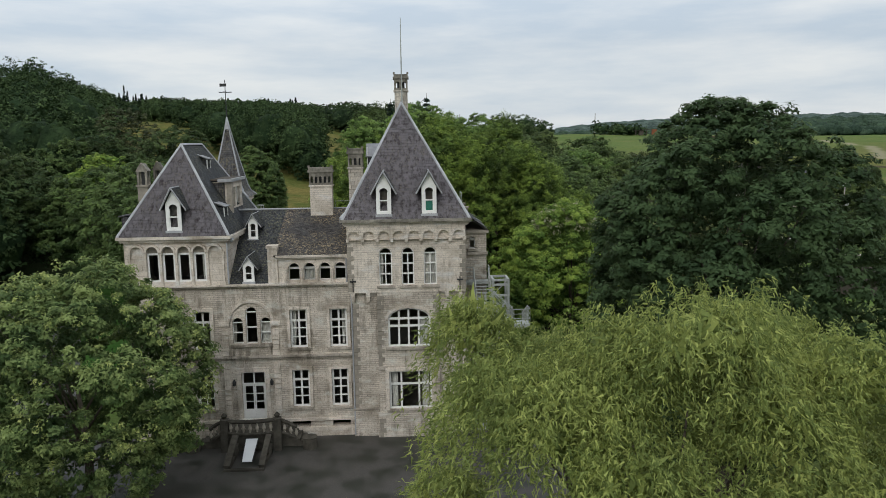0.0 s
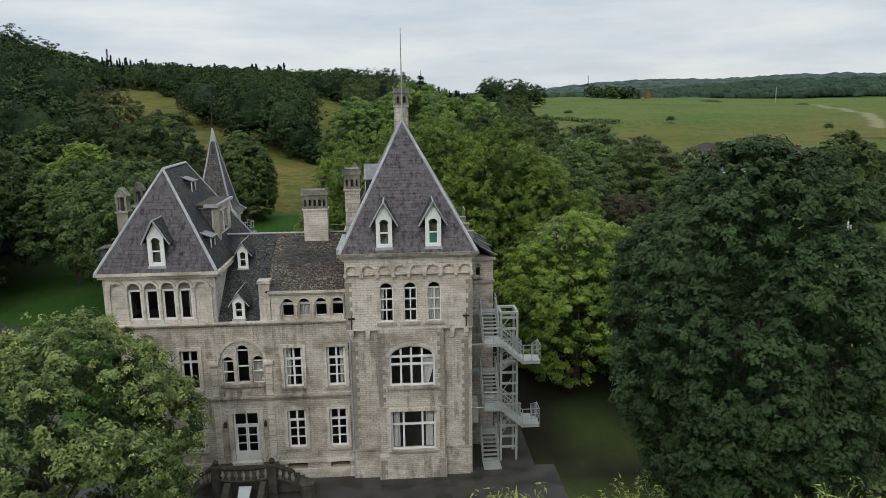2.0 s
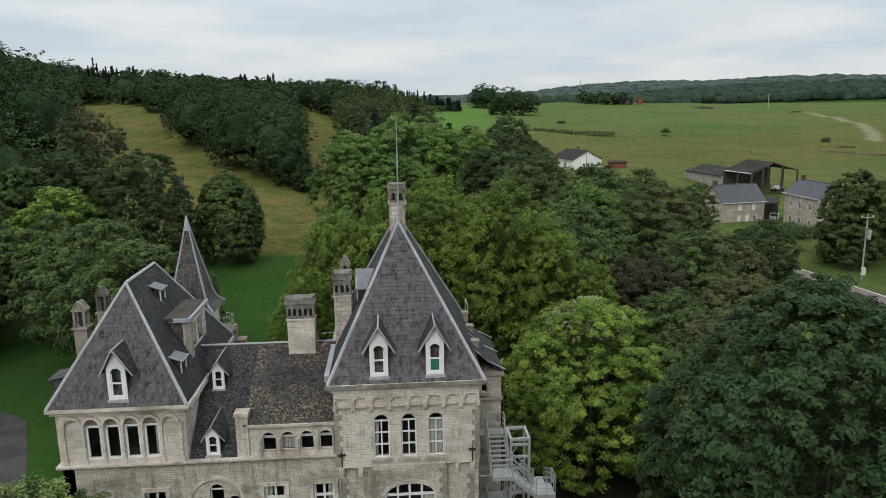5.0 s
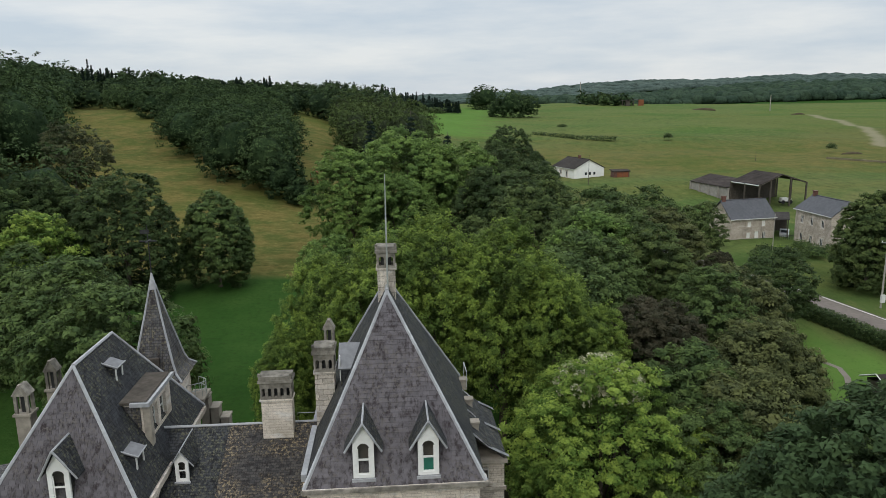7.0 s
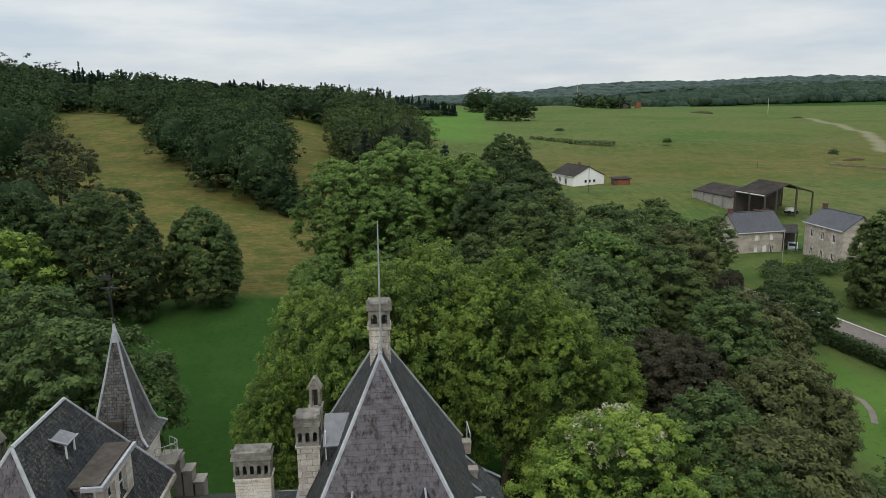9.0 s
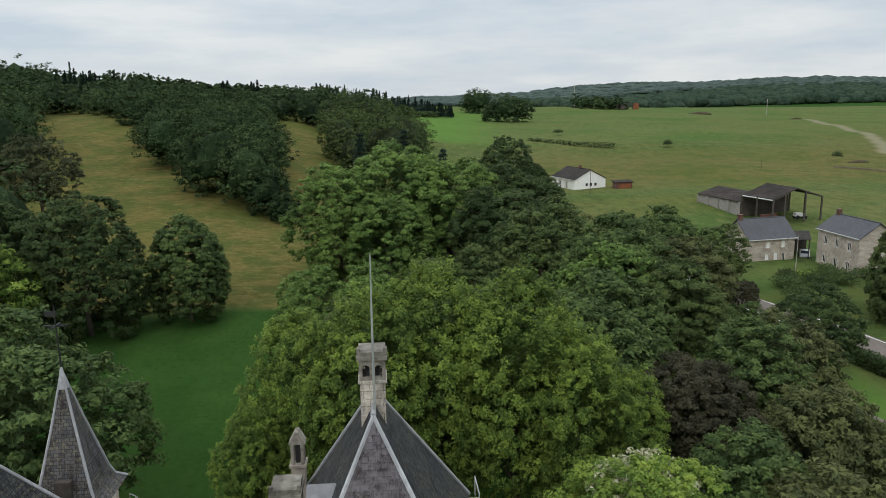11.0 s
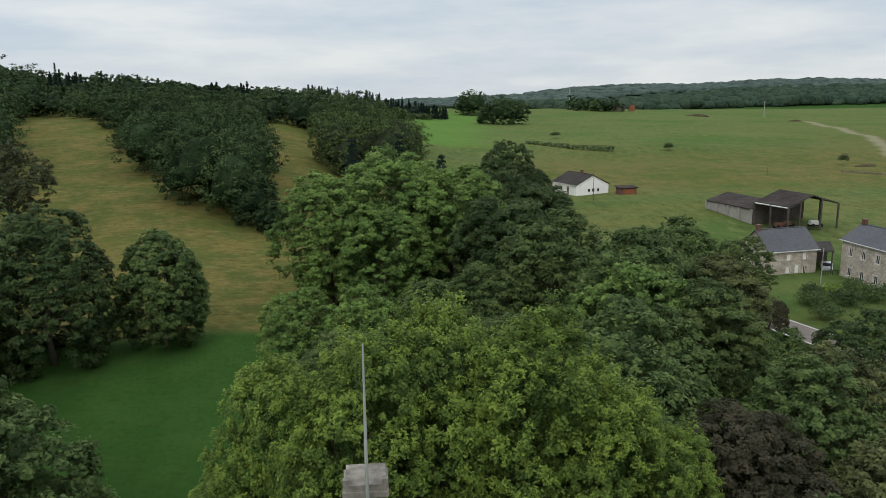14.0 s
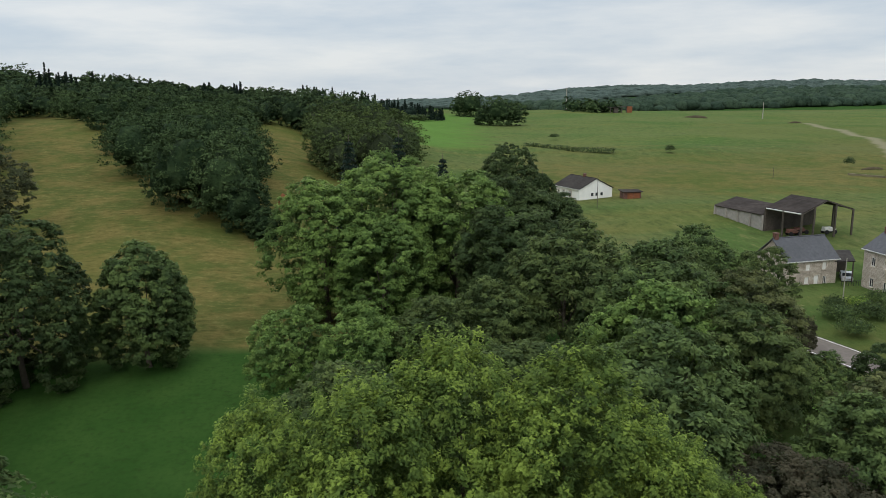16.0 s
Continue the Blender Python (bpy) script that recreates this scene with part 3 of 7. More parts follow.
def glaze(parent, u0, u1, z0, z1, y, cols, rows, rise=0.0, bar=0.062, rim=0.13, paint=None, curtain=0, to=None, sill=True, back=0.0, row_cuts=None, col_cuts=None):
    """A painted window: rim, bars, panes, sill, curtain. Returns the window part."""
    to = to or (lambda u, d, z: (u, d, z))
    paint = paint or WHITE
    d0, d1 = y + 0.17 + back, y + 0.23 + back

    def bar_box(geo, a, b, lo, hi, da=d0, db=d1):
        p = [to(u, d, z) for z in (lo, hi) for d in (da, db) for u in (a, b)]
        k = len(geo.v)
        geo.v.extend(p)
        for q in ((0, 2, 3, 1), (4, 5, 7, 6), (0, 1, 5, 4), (2, 6, 7, 3), (0, 4, 6, 2), (1, 3, 7, 5)):
            geo.f.append(tuple(k + i for i in q))

    rim_geo = Geo()
    bar_box(rim_geo, u0, u0 + rim, z0, z1)
    bar_box(rim_geo, u1 - rim, u1, z0, z1)
    bar_box(rim_geo, u0 + rim, u1 - rim, z0, z0 + rim)
    if rise > 0:
        inner, outer = arch(u0 + rim, u1 - rim, z1, rise - rim), arch(u0, u1, z1, rise)
        for (a, b), (c, e), (p, q), (r, s) in zip(inner, inner[1:], outer[1:], outer):
            rim_geo.face(to(a, d0, b), to(c, d0, e), to(p, d0, q), to(r, d0, s))
            rim_geo.face(to(c, d0, e), to(a, d0, b), to(a, d1, b), to(c, d1, e))
    else:
        bar_box(rim_geo, u0 + rim, u1 - rim, z1 - rim, z1)
    win = part("window", rim_geo, paint, parent)
    inner0, inner1, low, high = u0 + rim, u1 - rim, z0 + rim, (z1 if rise > 0 else z1 - rim)
    us = [inner0 + (inner1 - inner0) * c for c in (col_cuts or [i / cols for i in range(cols + 1)])]
    zs = [low + (high - low) * c for c in (row_cuts or [i / rows for i in range(rows + 1)])]
    for u in us[1:-1]:
        g = Geo()
        t = 2 * (u - inner0) / (inner1 - inner0) - 1
        bar_box(g, u - bar, u + bar, low, high + (rise * math.sqrt(max(1 - t * t, 0)) - 0.05 if rise > 0.6 else 0))
        part("mullion", g, paint, win)
    for i, z in enumerate(zs[1:-1] + ([z1] if rise > 0 else [])):
        g = Geo()
        h = bar * (1.2 if i == len(zs) - 3 or rise > 0 else 0.6)
        bar_box(g, inner0, inner1, z - h, z + h, d0 - 0.004, d1 + 0.004)
        part("transom", g, paint, win)
    pane = Geo()
    p0 = (d0 + d1) / 2
    outline = [(inner0, low), (inner1, low)] + (list(reversed(arch(inner0, inner1, z1, rise - rim))) if rise > 0 else [(inner1, high), (inner0, high)])
    pane.face(*(to(u, p0, z) for u, z in outline))
    pane_ob = part("pane", pane, GLASS, win)
    pane_ob.visible_shadow = False
    if curtain:
        spans = {1: [(0.0, 0.3)], 2: [(0.72, 1.0)], 3: [(0.02, 0.17), (0.80, 0.98)], 4: [(0.0, 1.0)]}[curtain]
        for f0, f1 in spans:
            g = Geo()
            n = max(int((f1 - f0) * 24), 5)
            a0, a1 = inner0 + f0 * (inner1 - inner0), inner0 + f1 * (inner1 - inner0)
            for i in range(n):
                ua, ub = a0 + (a1 - a0) * i / n, a0 + (a1 - a0) * (i + 1) / n
                da, db = (p0 + 0.14 + 0.03 * math.sin(k * 1.9) for k in (i, i + 1))
                pinch = 0.18 if curtain in (1, 2) else 0.0
                mid = (low + high) / 2
                ka, kb = (a0 + (u - a0) * (1 - pinch * 2) for u in (ua, ub))
                g.face(to(ua, da, mid), to(ub, db, mid), to(ub, db, high), to(ua, da, high))
                g.face(to(ka, da, low), to(kb, db, low), to(ub, db, mid), to(ua, da, mid))
            part("curtain", g, CLOTH, win, "white net curtain")
    if sill:
        g = Geo()
        bar_box(g, u0 - 0.18, u1 + 0.18, z0 - 0.16, z0 - 0.003, y - 0.14, y + 0.2)
        part("sill", g, STAINED, win)
    return win


def surround(parent, u0, u1, z0, z1, y, wide=0.2, proud=0.13):
    g = Geo()
    g.box(u0 - wide, u0 - 0.002, y - proud, y + 0.1, z0, z1 + wide)
    g.box(u1 + 0.002, u1 + wide, y - proud, y + 0.1, z0, z1 + wide)
    g.box(u0 - 0.002, u1 + 0.002, y - proud, y + 0.1, z1 + 0.002, z1 + wide)
    return part("window_surround", g, ASHLAR, parent)


def side(x):
    """Maps wall coordinates onto a wall that faces +x: u runs along y."""
    return lambda u, d, z: (x - d, u, z)


# main tower, front
tower_low = wall(Geo(), -2.85, 1.2, 0, 10.0, YT, YT + 0.7, [(-2.2, 0.66, 1.95, 4.64, 0), (-2.2, 0.65, 6.28, 8.2, 0.75)])
tower_wall = part("wall", tower_low, WALL, castle, "coursed grey limestone bay of the main tower")
part("wall", wall(Geo(), -4.5, -2.853, 0, 10.0, YS, YS + 0.5), WALL, castle)
part("wall", wall(Geo(), 1.203, 2.75, 0, 10.0, YS, YS + 0.5), WALL, castle)
upper = wall(Geo(), -4.72, 3.0, 10.003, 14.5, YT, YT + 0.6,
             [(-2.68, -1.83, 10.5, 12.6, 0.4), (-1.2, -0.38, 10.5, 12.6, 0.4), (0.25, 1.1, 10.5, 12.6, 0.4)])
upper_wall = part("wall", upper, PALE, castle, "pale limestone upper wall of the main tower")
band = wall(Geo(), -4.72, 3.0, 13.55, 14.45, YT - 0.2, YT - 0.003, [(c - 0.37, c + 0.37, 13.55, 13.75, 0.37) for c in [-4.28 + 0.975 * i for i in range(8)]])
part("arcade_band", band, PALE, castle)
for i in range(9):
    cx = -4.72 + 0.06 + i * 0.95
    g = Geo()
    g.box(cx - 0.10, cx + 0.10, YT - 0.26, YT, 13.42, 13.66)
    g.box(cx - 0.07, cx + 0.07, YT - 0.11, YT, 13.26, 13.42)
    part("corbel", g, ASHLAR, castle)
for cx in (-4.45, -3.45, 1.75, 2.62):
    g = Geo()
    g.box(cx - 0.14, cx + 0.14, YT - 0.02, YS, 9.72, 10.0)
    g.box(cx - 0.11, cx + 0.11, YT + 0.1, YS, 9.42, 9.72)
    part("corbel", g, ASHLAR, castle)
for cx in (-4.42, 2.62):
    part("wall_anchor", Geo().box(cx - 0.03, cx + 0.03, YT - 0.06, YT, 10.1, 11.0).box(cx - 0.2, cx + 0.2, YT - 0.08, YT, 10.75, 10.85), IRON, castle)
tower_side = wall(Geo(), 46.565, 58.2, 0, 14.5, 0, 0.6, [(49.0, 50.0, 9.95, 12.0, 0), (48.9, 50.0, 5.9, 8.0, 0), (48.9, 50.0, 1.9, 4.0, 0)], side(3.0))
part("wall", tower_side, WALL, castle)
part("wall", wall(Geo(), -4.72, 3.0, 0, 14.5, 57.6, 58.2), WALL, castle)
part("wall", wall(Geo(), 46.565, 57.597, 10.0, 14.5, 0, 0.5, (), side(-4.22)), PALE, castle)
part("wall", Geo().box(2.75, 3.0, YS + 0.01, 46.56, 0, 9.99), WALL, castle)
for zf in (5.2, 9.6, 14.2):
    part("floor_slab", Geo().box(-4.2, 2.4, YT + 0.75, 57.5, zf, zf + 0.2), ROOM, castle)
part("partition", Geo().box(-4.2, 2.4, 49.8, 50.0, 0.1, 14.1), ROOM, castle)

g = Geo()
g.box(-4.86, 3.14, YT - 0.22, YT + 0.3, 14.453, 14.62).box(-4.98, 3.28, YT - 0.36, YT + 0.3, 14.62, 14.78).box(-5.06, 3.36, YT - 0.44, YT + 0.3, 14.78, 14.9)
g.box(3.0, 3.28, YT + 0.3, 58.4, 14.453, 14.78).box(-4.98, -4.6, YT + 0.3, 58.4, 14.453, 14.78).box(-4.98, 3.28, 57.9, 58.5, 14.5, 14.78)
pieces("cornice", g, ASHLAR, castle, "moulded stone cornice with grey gutter")
part("gutter", Geo().box(-5.1, 3.4, YT - 0.52, YT - 0.443, 14.74, 14.92), CAP, castle)
pieces("plinth", Geo().box(-4.62, -2.9, YS - 0.10, YS, 0, 1.85).box(1.25, 2.88, YS - 0.10, YS, 0, 1.85).box(-2.98, 1.32, YT - 0.10, YT, 0, 1.75), WALL, castle)
pieces("string_course", Geo().box(-4.66, -2.98, YS - 0.14, YS, 1.853, 1.98).box(1.32, 2.92, YS - 0.14, YS, 1.853, 1.98).box(-3.05, -2.3, YT - 0.12, YT, 4.78, 4.94).box(0.75, 1.4, YT - 0.12, YT, 4.78, 4.94), STAINED, castle)

# tower windows
glaze(castle, -2.2, 0.66, 1.95, 4.64, YT, 3, 2, curtain=3, row_cuts=[0, 0.66, 1], col_cuts=[0, 0.26, 0.72, 1])
surround(castle, -2.2, 0.66, 1.95, 4.64, YT, 0.24)
glaze(castle, -2.2, 0.65, 6.28, 8.2, YT, 4, 3, rise=0.75, curtain=2, row_cuts=[0, 0.72, 1], col_cuts=[0, 0.23, 0.48, 0.74, 1])
part("arch_moulding", arch_band(Geo(), -2.2, 0.65, 8.2, 0.75, 0.22, YT - 0.05, YT + 0.05), ASHLAR, castle)
for u0, u1, cur in ((-2.68, -1.83, 1), (-1.2, -0.38, 0), (0.25, 1.1, 4)):
    glaze(castle, u0, u1, 10.5, 12.6, YT, 2, 3, rise=0.4, bar=0.035, rim=0.07, curtain=cur)

# wing, ground and first floor
GF = [(-15.1, -13.95), (-8.74, -7.58), (-6.1, -4.96)]
FF = [(-15.08, -13.95), (-8.74, -7.6), (-6.09, -4.94)]
holes = [(a, b, 2.1, 4.74, 0) for a, b in GF] + [(a, b, 6.25, 8.9, 0) for a, b in FF]
holes += [(-12.14, -10.55, 1.28, 4.66, 0), (-12.56, -11.86, 6.62, 8.05, 0.35), (-11.66, -10.92, 6.62, 8.75, 0.37), (-10.72, -10.02, 6.62, 8.05, 0.35)]
holes += [(-8.95, -7.62, 0.68, 1.1, 0), (-6.15, -4.92, 0.68, 1.1, 0)]
wing_wall = part("wall", wall(Geo(), -19.2, -4.503, 0, 10.45, YW, YW + 0.6, holes), WALL, castle, "coursed grey limestone front of the wing")
part("wall", wall(Geo(), YW, 61.0, 0, 13.6, 0, 0.6, (), lambda u, d, z: (-19.203 + d, u, z)), WALL, castle)
part("wall", wall(Geo(), -19.2, -4.73, 0, 10.6, 60.4, 61.0), WALL, castle)
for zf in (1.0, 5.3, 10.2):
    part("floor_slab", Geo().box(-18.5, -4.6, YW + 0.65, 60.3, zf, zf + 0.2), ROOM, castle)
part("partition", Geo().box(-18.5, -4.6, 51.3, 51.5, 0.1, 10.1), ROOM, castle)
for a, b in GF:
    glaze(castle, a, b, 2.1, 4.74, YW, 2, 4, row_cuts=[0, 0.25, 0.5, 0.74, 1])
    surround(castle, a, b, 2.1, 4.74, YW, 0.2)
for (a, b), cur in zip(FF, (0, 1, 2)):
    glaze(castle, a, b, 6.25, 8.9, YW, 2, 4, row_cuts=[0, 0.72, 1] if cur == 0 else [0, 0.25, 0.5, 0.72, 1], curtain=cur)
    surround(castle, a, b, 6.25, 8.9, YW, 0.2)
for a, b, s, r, cur in ((-12.56, -11.86, 8.05, 0.35, 1), (-11.66, -10.92, 8.75, 0.37, 0), (-10.72, -10.02, 8.05, 0.35, 4)):
    glaze(castle, a, b, 6.62, s, YW, 1, 2, rise=r, curtain=cur, sill=False, rim=0.05, bar=0.03)
part("arch_moulding", arch_band(Geo(), -12.68, -9.96, 8.1, 1.33, 0.16, YW - 0.10, YW, 18), ASHLAR, castle)
part("window_apron", Geo().box(-12.7, -9.94, YW - 0.16, YW, 6.42, 6.6).box(-12.6, -12.4, YW - 0.08, YW, 5.82, 6.42).box(-11.75, -11.5, YW - 0.08, YW, 5.82, 6.42).box(-11.05, -10.8, YW - 0.08, YW, 5.82, 6.42).box(-10.25, -10.05, YW - 0.08, YW, 5.82, 6.42), STAINED, castle)
for x0, x1 in ((-13.25, -12.85), (-9.93, -9.5)):
    for z0, z1 in ((1.3, 5.55), (5.82, 7.9)):
        n = int((z1 - z0) / 0.36)
        for i in range(n):
            part("quoin", Geo().box(x0, x1, YW - 0.12, YW, z0 + i * 0.36 + 0.015, z0 + (i + 1) * 0.36 - 0.015), ASHLAR, wing_wall)
    part("capital", Geo().box(x0 - 0.1, x1 + 0.1, YW - 0.2, YW, 7.9, 8.12).box(x0 - 0.04, x1 + 0.04, YW - 0.15, YW, 7.82, 7.9), ASHLAR, wing_wall)
pieces("string_course", Geo().box(-19.3, -4.52, YW - 0.22, YW, 5.66, 5.8).box(-19.3, -4.52, YW - 0.12, YW, 5.52, 5.656), STAINED, castle)
pieces("plinth", Geo().box(-19.3, -13.3, YW - 0.10, YW, 0, 0.66).box(-9.4, -4.52, YW - 0.10, YW, 0, 0.66).box(-9.4, -4.52, YW - 0.13, YW, 1.12, 1.32).box(-19.3, -13.3, YW - 0.13, YW, 1.12, 1.32), ASHLAR, castle)
pieces("cornice", Geo().box(-19.35, -4.75, YW - 0.14, YW + 0.55, 10.453, 10.58).box(-19.4, -4.75, YW - 0.32, YW + 0.55, 10.58, 10.70), ASHLAR, castle)

# entrance door
door = part("door", Geo().box(-12.14, -12.04, YW + 0.14, YW + 0.2, 1.28, 4.66).box(-10.65, -10.55, YW + 0.14, YW + 0.2, 1.28, 4.66).box(-12.04, -10.65, YW + 0.14, YW + 0.2, 4.56, 4.66).box(-12.04, -10.65, YW + 0.13, YW + 0.21, 3.72, 3.84), WHITE, castle, "white double french door with glazed leaves")
for x0 in (-12.03, -11.335):
    leaf = part("door_leaf", Geo().box(x0, x0 + 0.09, YW + 0.15, YW + 0.19, 1.3, 3.71).box(x0 + 0.59, x0 + 0.68, YW + 0.15, YW + 0.19, 1.3, 3.71).box(x0 + 0.09, x0 + 0.59, YW + 0.15, YW + 0.19, 1.3, 2.0).box(x0 + 0.15, x0 + 0.53, YW + 0.135, YW + 0.149, 1.42, 1.88).box(x0 + 0.09, x0 + 0.59, YW + 0.15, YW + 0.19, 2.5, 2.56).box(x0 + 0.09, x0 + 0.59, YW + 0.15, YW + 0.19, 3.06, 3.12).box(x0 + 0.09, x0 + 0.59, YW + 0.15, YW + 0.19, 3.62, 3.71), WHITE, door)
    part("pane", Geo().face((x0 + 0.09, YW + 0.17, 2.0), (x0 + 0.59, YW + 0.17, 2.0), (x0 + 0.59, YW + 0.17, 3.62), (x0 + 0.09, YW + 0.17, 3.62)), GLASS, door)
part("pane", Geo().face((-12.04, YW + 0.17, 3.84), (-10.65, YW + 0.17, 3.84), (-10.65, YW + 0.17, 4.56), (-12.04, YW + 0.17, 4.56)), GLASS, door)
part("mullion", Geo().box(-11.39, -11.3, YW + 0.14, YW + 0.2, 3.84, 4.56), WHITE, door)
surround(castle, -12.14, -10.55, 1.28, 4.66, YW, 0.3, 0.1)
for lx in (-12.6, -10.1):
    part("wall_lantern", Geo().turned(lx, YW - 0.2, [(0.03, 3.75), (0.1, 3.8), (0.12, 4.05), (0.05, 4.15), (0.02, 4.2)], 8).box(lx - 0.02, lx + 0.02, YW - 0.2, YW, 4.1, 4.14), IRON, castle)

# pavilion upper storey
centres = [-18.37 + 1.0 * i for i in range(6)]
pav = wall(Geo(), -19.2, -12.6, 10.703, 13.6, YW - 0.1, YW + 0.45, [(c - 0.4, c + 0.4, 10.95, 12.9, 0.38) for c in centres[1:5]])
part("wall", pav, ASHLAR, castle, "pale arcaded upper storey of the corner pavilion")
part("wall", wall(Geo(), YW + 0.453, 57.6, 10.5, 13.6, 0, 0.5, [(49.2, 50.0, 11.0, 12.6, 0.4)], side(-12.6)), ASHLAR, castle)
part("partition", Geo().box(-18.6, -13.2, 51.0, 51.2, 10.7, 13.5).box(-18.6, -13.2, 46.95, 57, 13.5, 13.58), ROOM, castle)
for c in centres:
    part("blind_arch", arch_band(Geo(), c - 0.38, c + 0.38, 12.92, 0.4, 0.13, YW - 0.30, YW - 0.1, 12), ASHLAR, castle)
for i, x in enumerate([centres[0] - 0.5] + [c + 0.5 for c in centres]):
    g = Geo()
    g.box(x - 0.12, x + 0.12, YW - 0.24, YW - 0.1, 12.78, 12.96).box(x - 0.07, x + 0.07, YW - 0.2, YW - 0.1, 10.95, 12.78).box(x - 0.11, x + 0.11, YW - 0.22, YW - 0.1, 10.71, 10.95)
    part("colonnette", g, ASHLAR, castle)
for c in centres[1:5]:
    part("lunette", Geo().slab([(u, YW + 0.06, z) for u, z in [(c - 0.4, 12.863), (c + 0.4, 12.863)] + list(reversed(arch(c - 0.4, c + 0.4, 12.9, 0.38)))], 0.1), QUOIN, castle, "grey carved stone lunette")
for i, c in enumerate(centres[1:5]):
    glaze(castle, c - 0.4, c + 0.4, 10.95, 12.86, YW - 0.1, 1, 1, rim=0.12, back=-0.10, paint=WHITE, curtain=2 if i == 3 else 0, sill=False)
pieces("cornice", Geo().box(-19.4, -12.4, YW - 0.3, YW + 0.4, 13.6, 13.78).box(-19.55, -12.25, YW - 0.45, YW + 0.4, 13.78, 13.98).box(-12.6, -12.25, YW + 0.4, 57.8, 13.6, 13.9).box(-19.55, -19.2, YW + 0.4, 57.8, 13.6, 13.9), ASHLAR, castle)

# gallery of round-headed windows between pavilion and tower
GAL = [-8.32 + 1.013 * i for i in range(4)]
GR = 0.37
part("wall", wall(Geo(), -9.35, -4.725, 10.703, 12.3, YW, YW + 0.4, [(c - GR, c + GR, 10.86, 11.66, GR) for c in GAL]), ASHLAR, castle)
for c in GAL:
    glaze(castle, c - GR, c + GR, 10.86, 11.66, YW, 1, 1, rise=GR, rim=0.055, paint=DULL_WHITE, back=0.06, sill=False, curtain=4 if c == GAL[1] else 0)
    part("arch_moulding", arch_band(Geo(), c - GR, c + GR, 11.66, GR, 0.1, YW - 0.08, YW), ASHLAR, castle)
for i in range(5):
    cx = GAL[0] - 0.5065 + 1.013 * i
    part("colonnette", Geo().turned(cx, YW - 0.05, [(0.12, 10.72), (0.12, 10.84), (0.075, 10.9), (0.075, 11.5), (0.12, 11.58), (0.13, 11.66)], 8), ASHLAR, castle)
pieces("cornice", Geo().box(-9.4, -4.72, YW - 0.14, YW + 0.4, 12.303, 12.42).box(-9.45, -4.72, YW - 0.26, YW + 0.4, 12.42, 12.56), ASHLAR, castle)
part("pier", Geo().box(-10.0, -9.36, YW - 0.14, YW + 0.55, 10.71, 13.05).box(-10.06, -9.3, YW - 0.2, YW + 0.6, 13.05, 13.22), ASHLAR, castle)


# ---- roofs ----
def roof_face(material, *poly, label="", thick=0.12, name="roof"):
    return part(name, Geo().slab(poly, thick), material, castle, label)


def hip(a, b, r=0.105, material=None):
    return part("hip_flashing", Geo().tube([a, b], [r, r * 0.8], 6), material or LEAD, castle)


# main tower: steep hipped roof with a short ridge
EX0, EX1, EY0, EY1, EZ = -4.98, 3.28, YT - 0.3, 58.5, 14.88
RX, RY0, RY1, RZ = -1.03, 51.05, 53.5, 22.56
tf = roof_face(SLATE, (EX0, EY0, EZ), (EX1, EY0, EZ), (RX, RY0, RZ), label="steep grey slate roof of the main tower")
# left and right faces take the darker slate
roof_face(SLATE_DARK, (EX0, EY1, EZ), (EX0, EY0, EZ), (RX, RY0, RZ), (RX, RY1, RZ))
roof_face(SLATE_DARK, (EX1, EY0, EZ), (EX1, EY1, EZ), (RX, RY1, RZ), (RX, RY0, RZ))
roof_face(SLATE, (EX1, EY1, EZ), (EX0, EY1, EZ), (RX, RY1, RZ))
for a, b in (((EX0, EY0, EZ), (RX, RY0, RZ)), ((EX1, EY0, EZ), (RX, RY0, RZ)), ((EX0, EY1, EZ), (RX, RY1, RZ)), ((EX1, EY1, EZ), (RX, RY1, RZ)), ((RX, RY0, RZ), (RX, RY1, RZ))):
    hip(a, b)

# pavilion
PX0, PX1, PY0, PY1, PZ = -19.45, -12.35, YW - 0.4, 57.7, 13.98
QX, QY0, QY1, QZ = -15.95, 49.35, 54.3, 19.85
pf = roof_face(SLATE, (PX0, PY0, PZ), (PX1, PY0, PZ), (QX, QY0, QZ), label="steep grey slate roof of the pavilion")
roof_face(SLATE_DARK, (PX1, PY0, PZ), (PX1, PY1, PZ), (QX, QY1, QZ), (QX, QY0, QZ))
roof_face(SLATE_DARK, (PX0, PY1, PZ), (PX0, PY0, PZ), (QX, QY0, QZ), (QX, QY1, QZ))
roof_face(SLATE, (PX1, PY1, PZ), (PX0, PY1, PZ), (QX, QY1, QZ))
for a, b in (((PX0, PY0, PZ), (QX, QY0, QZ)), ((PX1, PY0, PZ), (QX, QY0, QZ)), ((PX0, PY1, PZ), (QX, QY1, QZ)), ((PX1, PY1, PZ), (QX, QY1, QZ)), ((QX, QY0, QZ), (QX, QY1, QZ))):
    hip(a, b)

# wing
WRY, WRZ = 52.4, 15.05
roof_face(SLATE_DARK, (-12.6, YW - 0.1, 10.66), (-9.6, YW - 0.1, 10.66), (-9.6, WRY, WRZ), (-12.95, WRY, WRZ), (-13.6, WRY, WRZ), label="dark slate roof of the wing")
roof_face(SLATE_MOSS, (-9.6, YW - 0.2, 12.56), (-4.6, YW - 0.2, 12.56), (-4.6, WRY, WRZ + 0.02), (-9.6, WRY, WRZ + 0.02), label="mossy brown slate roof of the wing")
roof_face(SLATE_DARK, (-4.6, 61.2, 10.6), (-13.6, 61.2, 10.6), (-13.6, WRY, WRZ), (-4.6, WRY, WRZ))
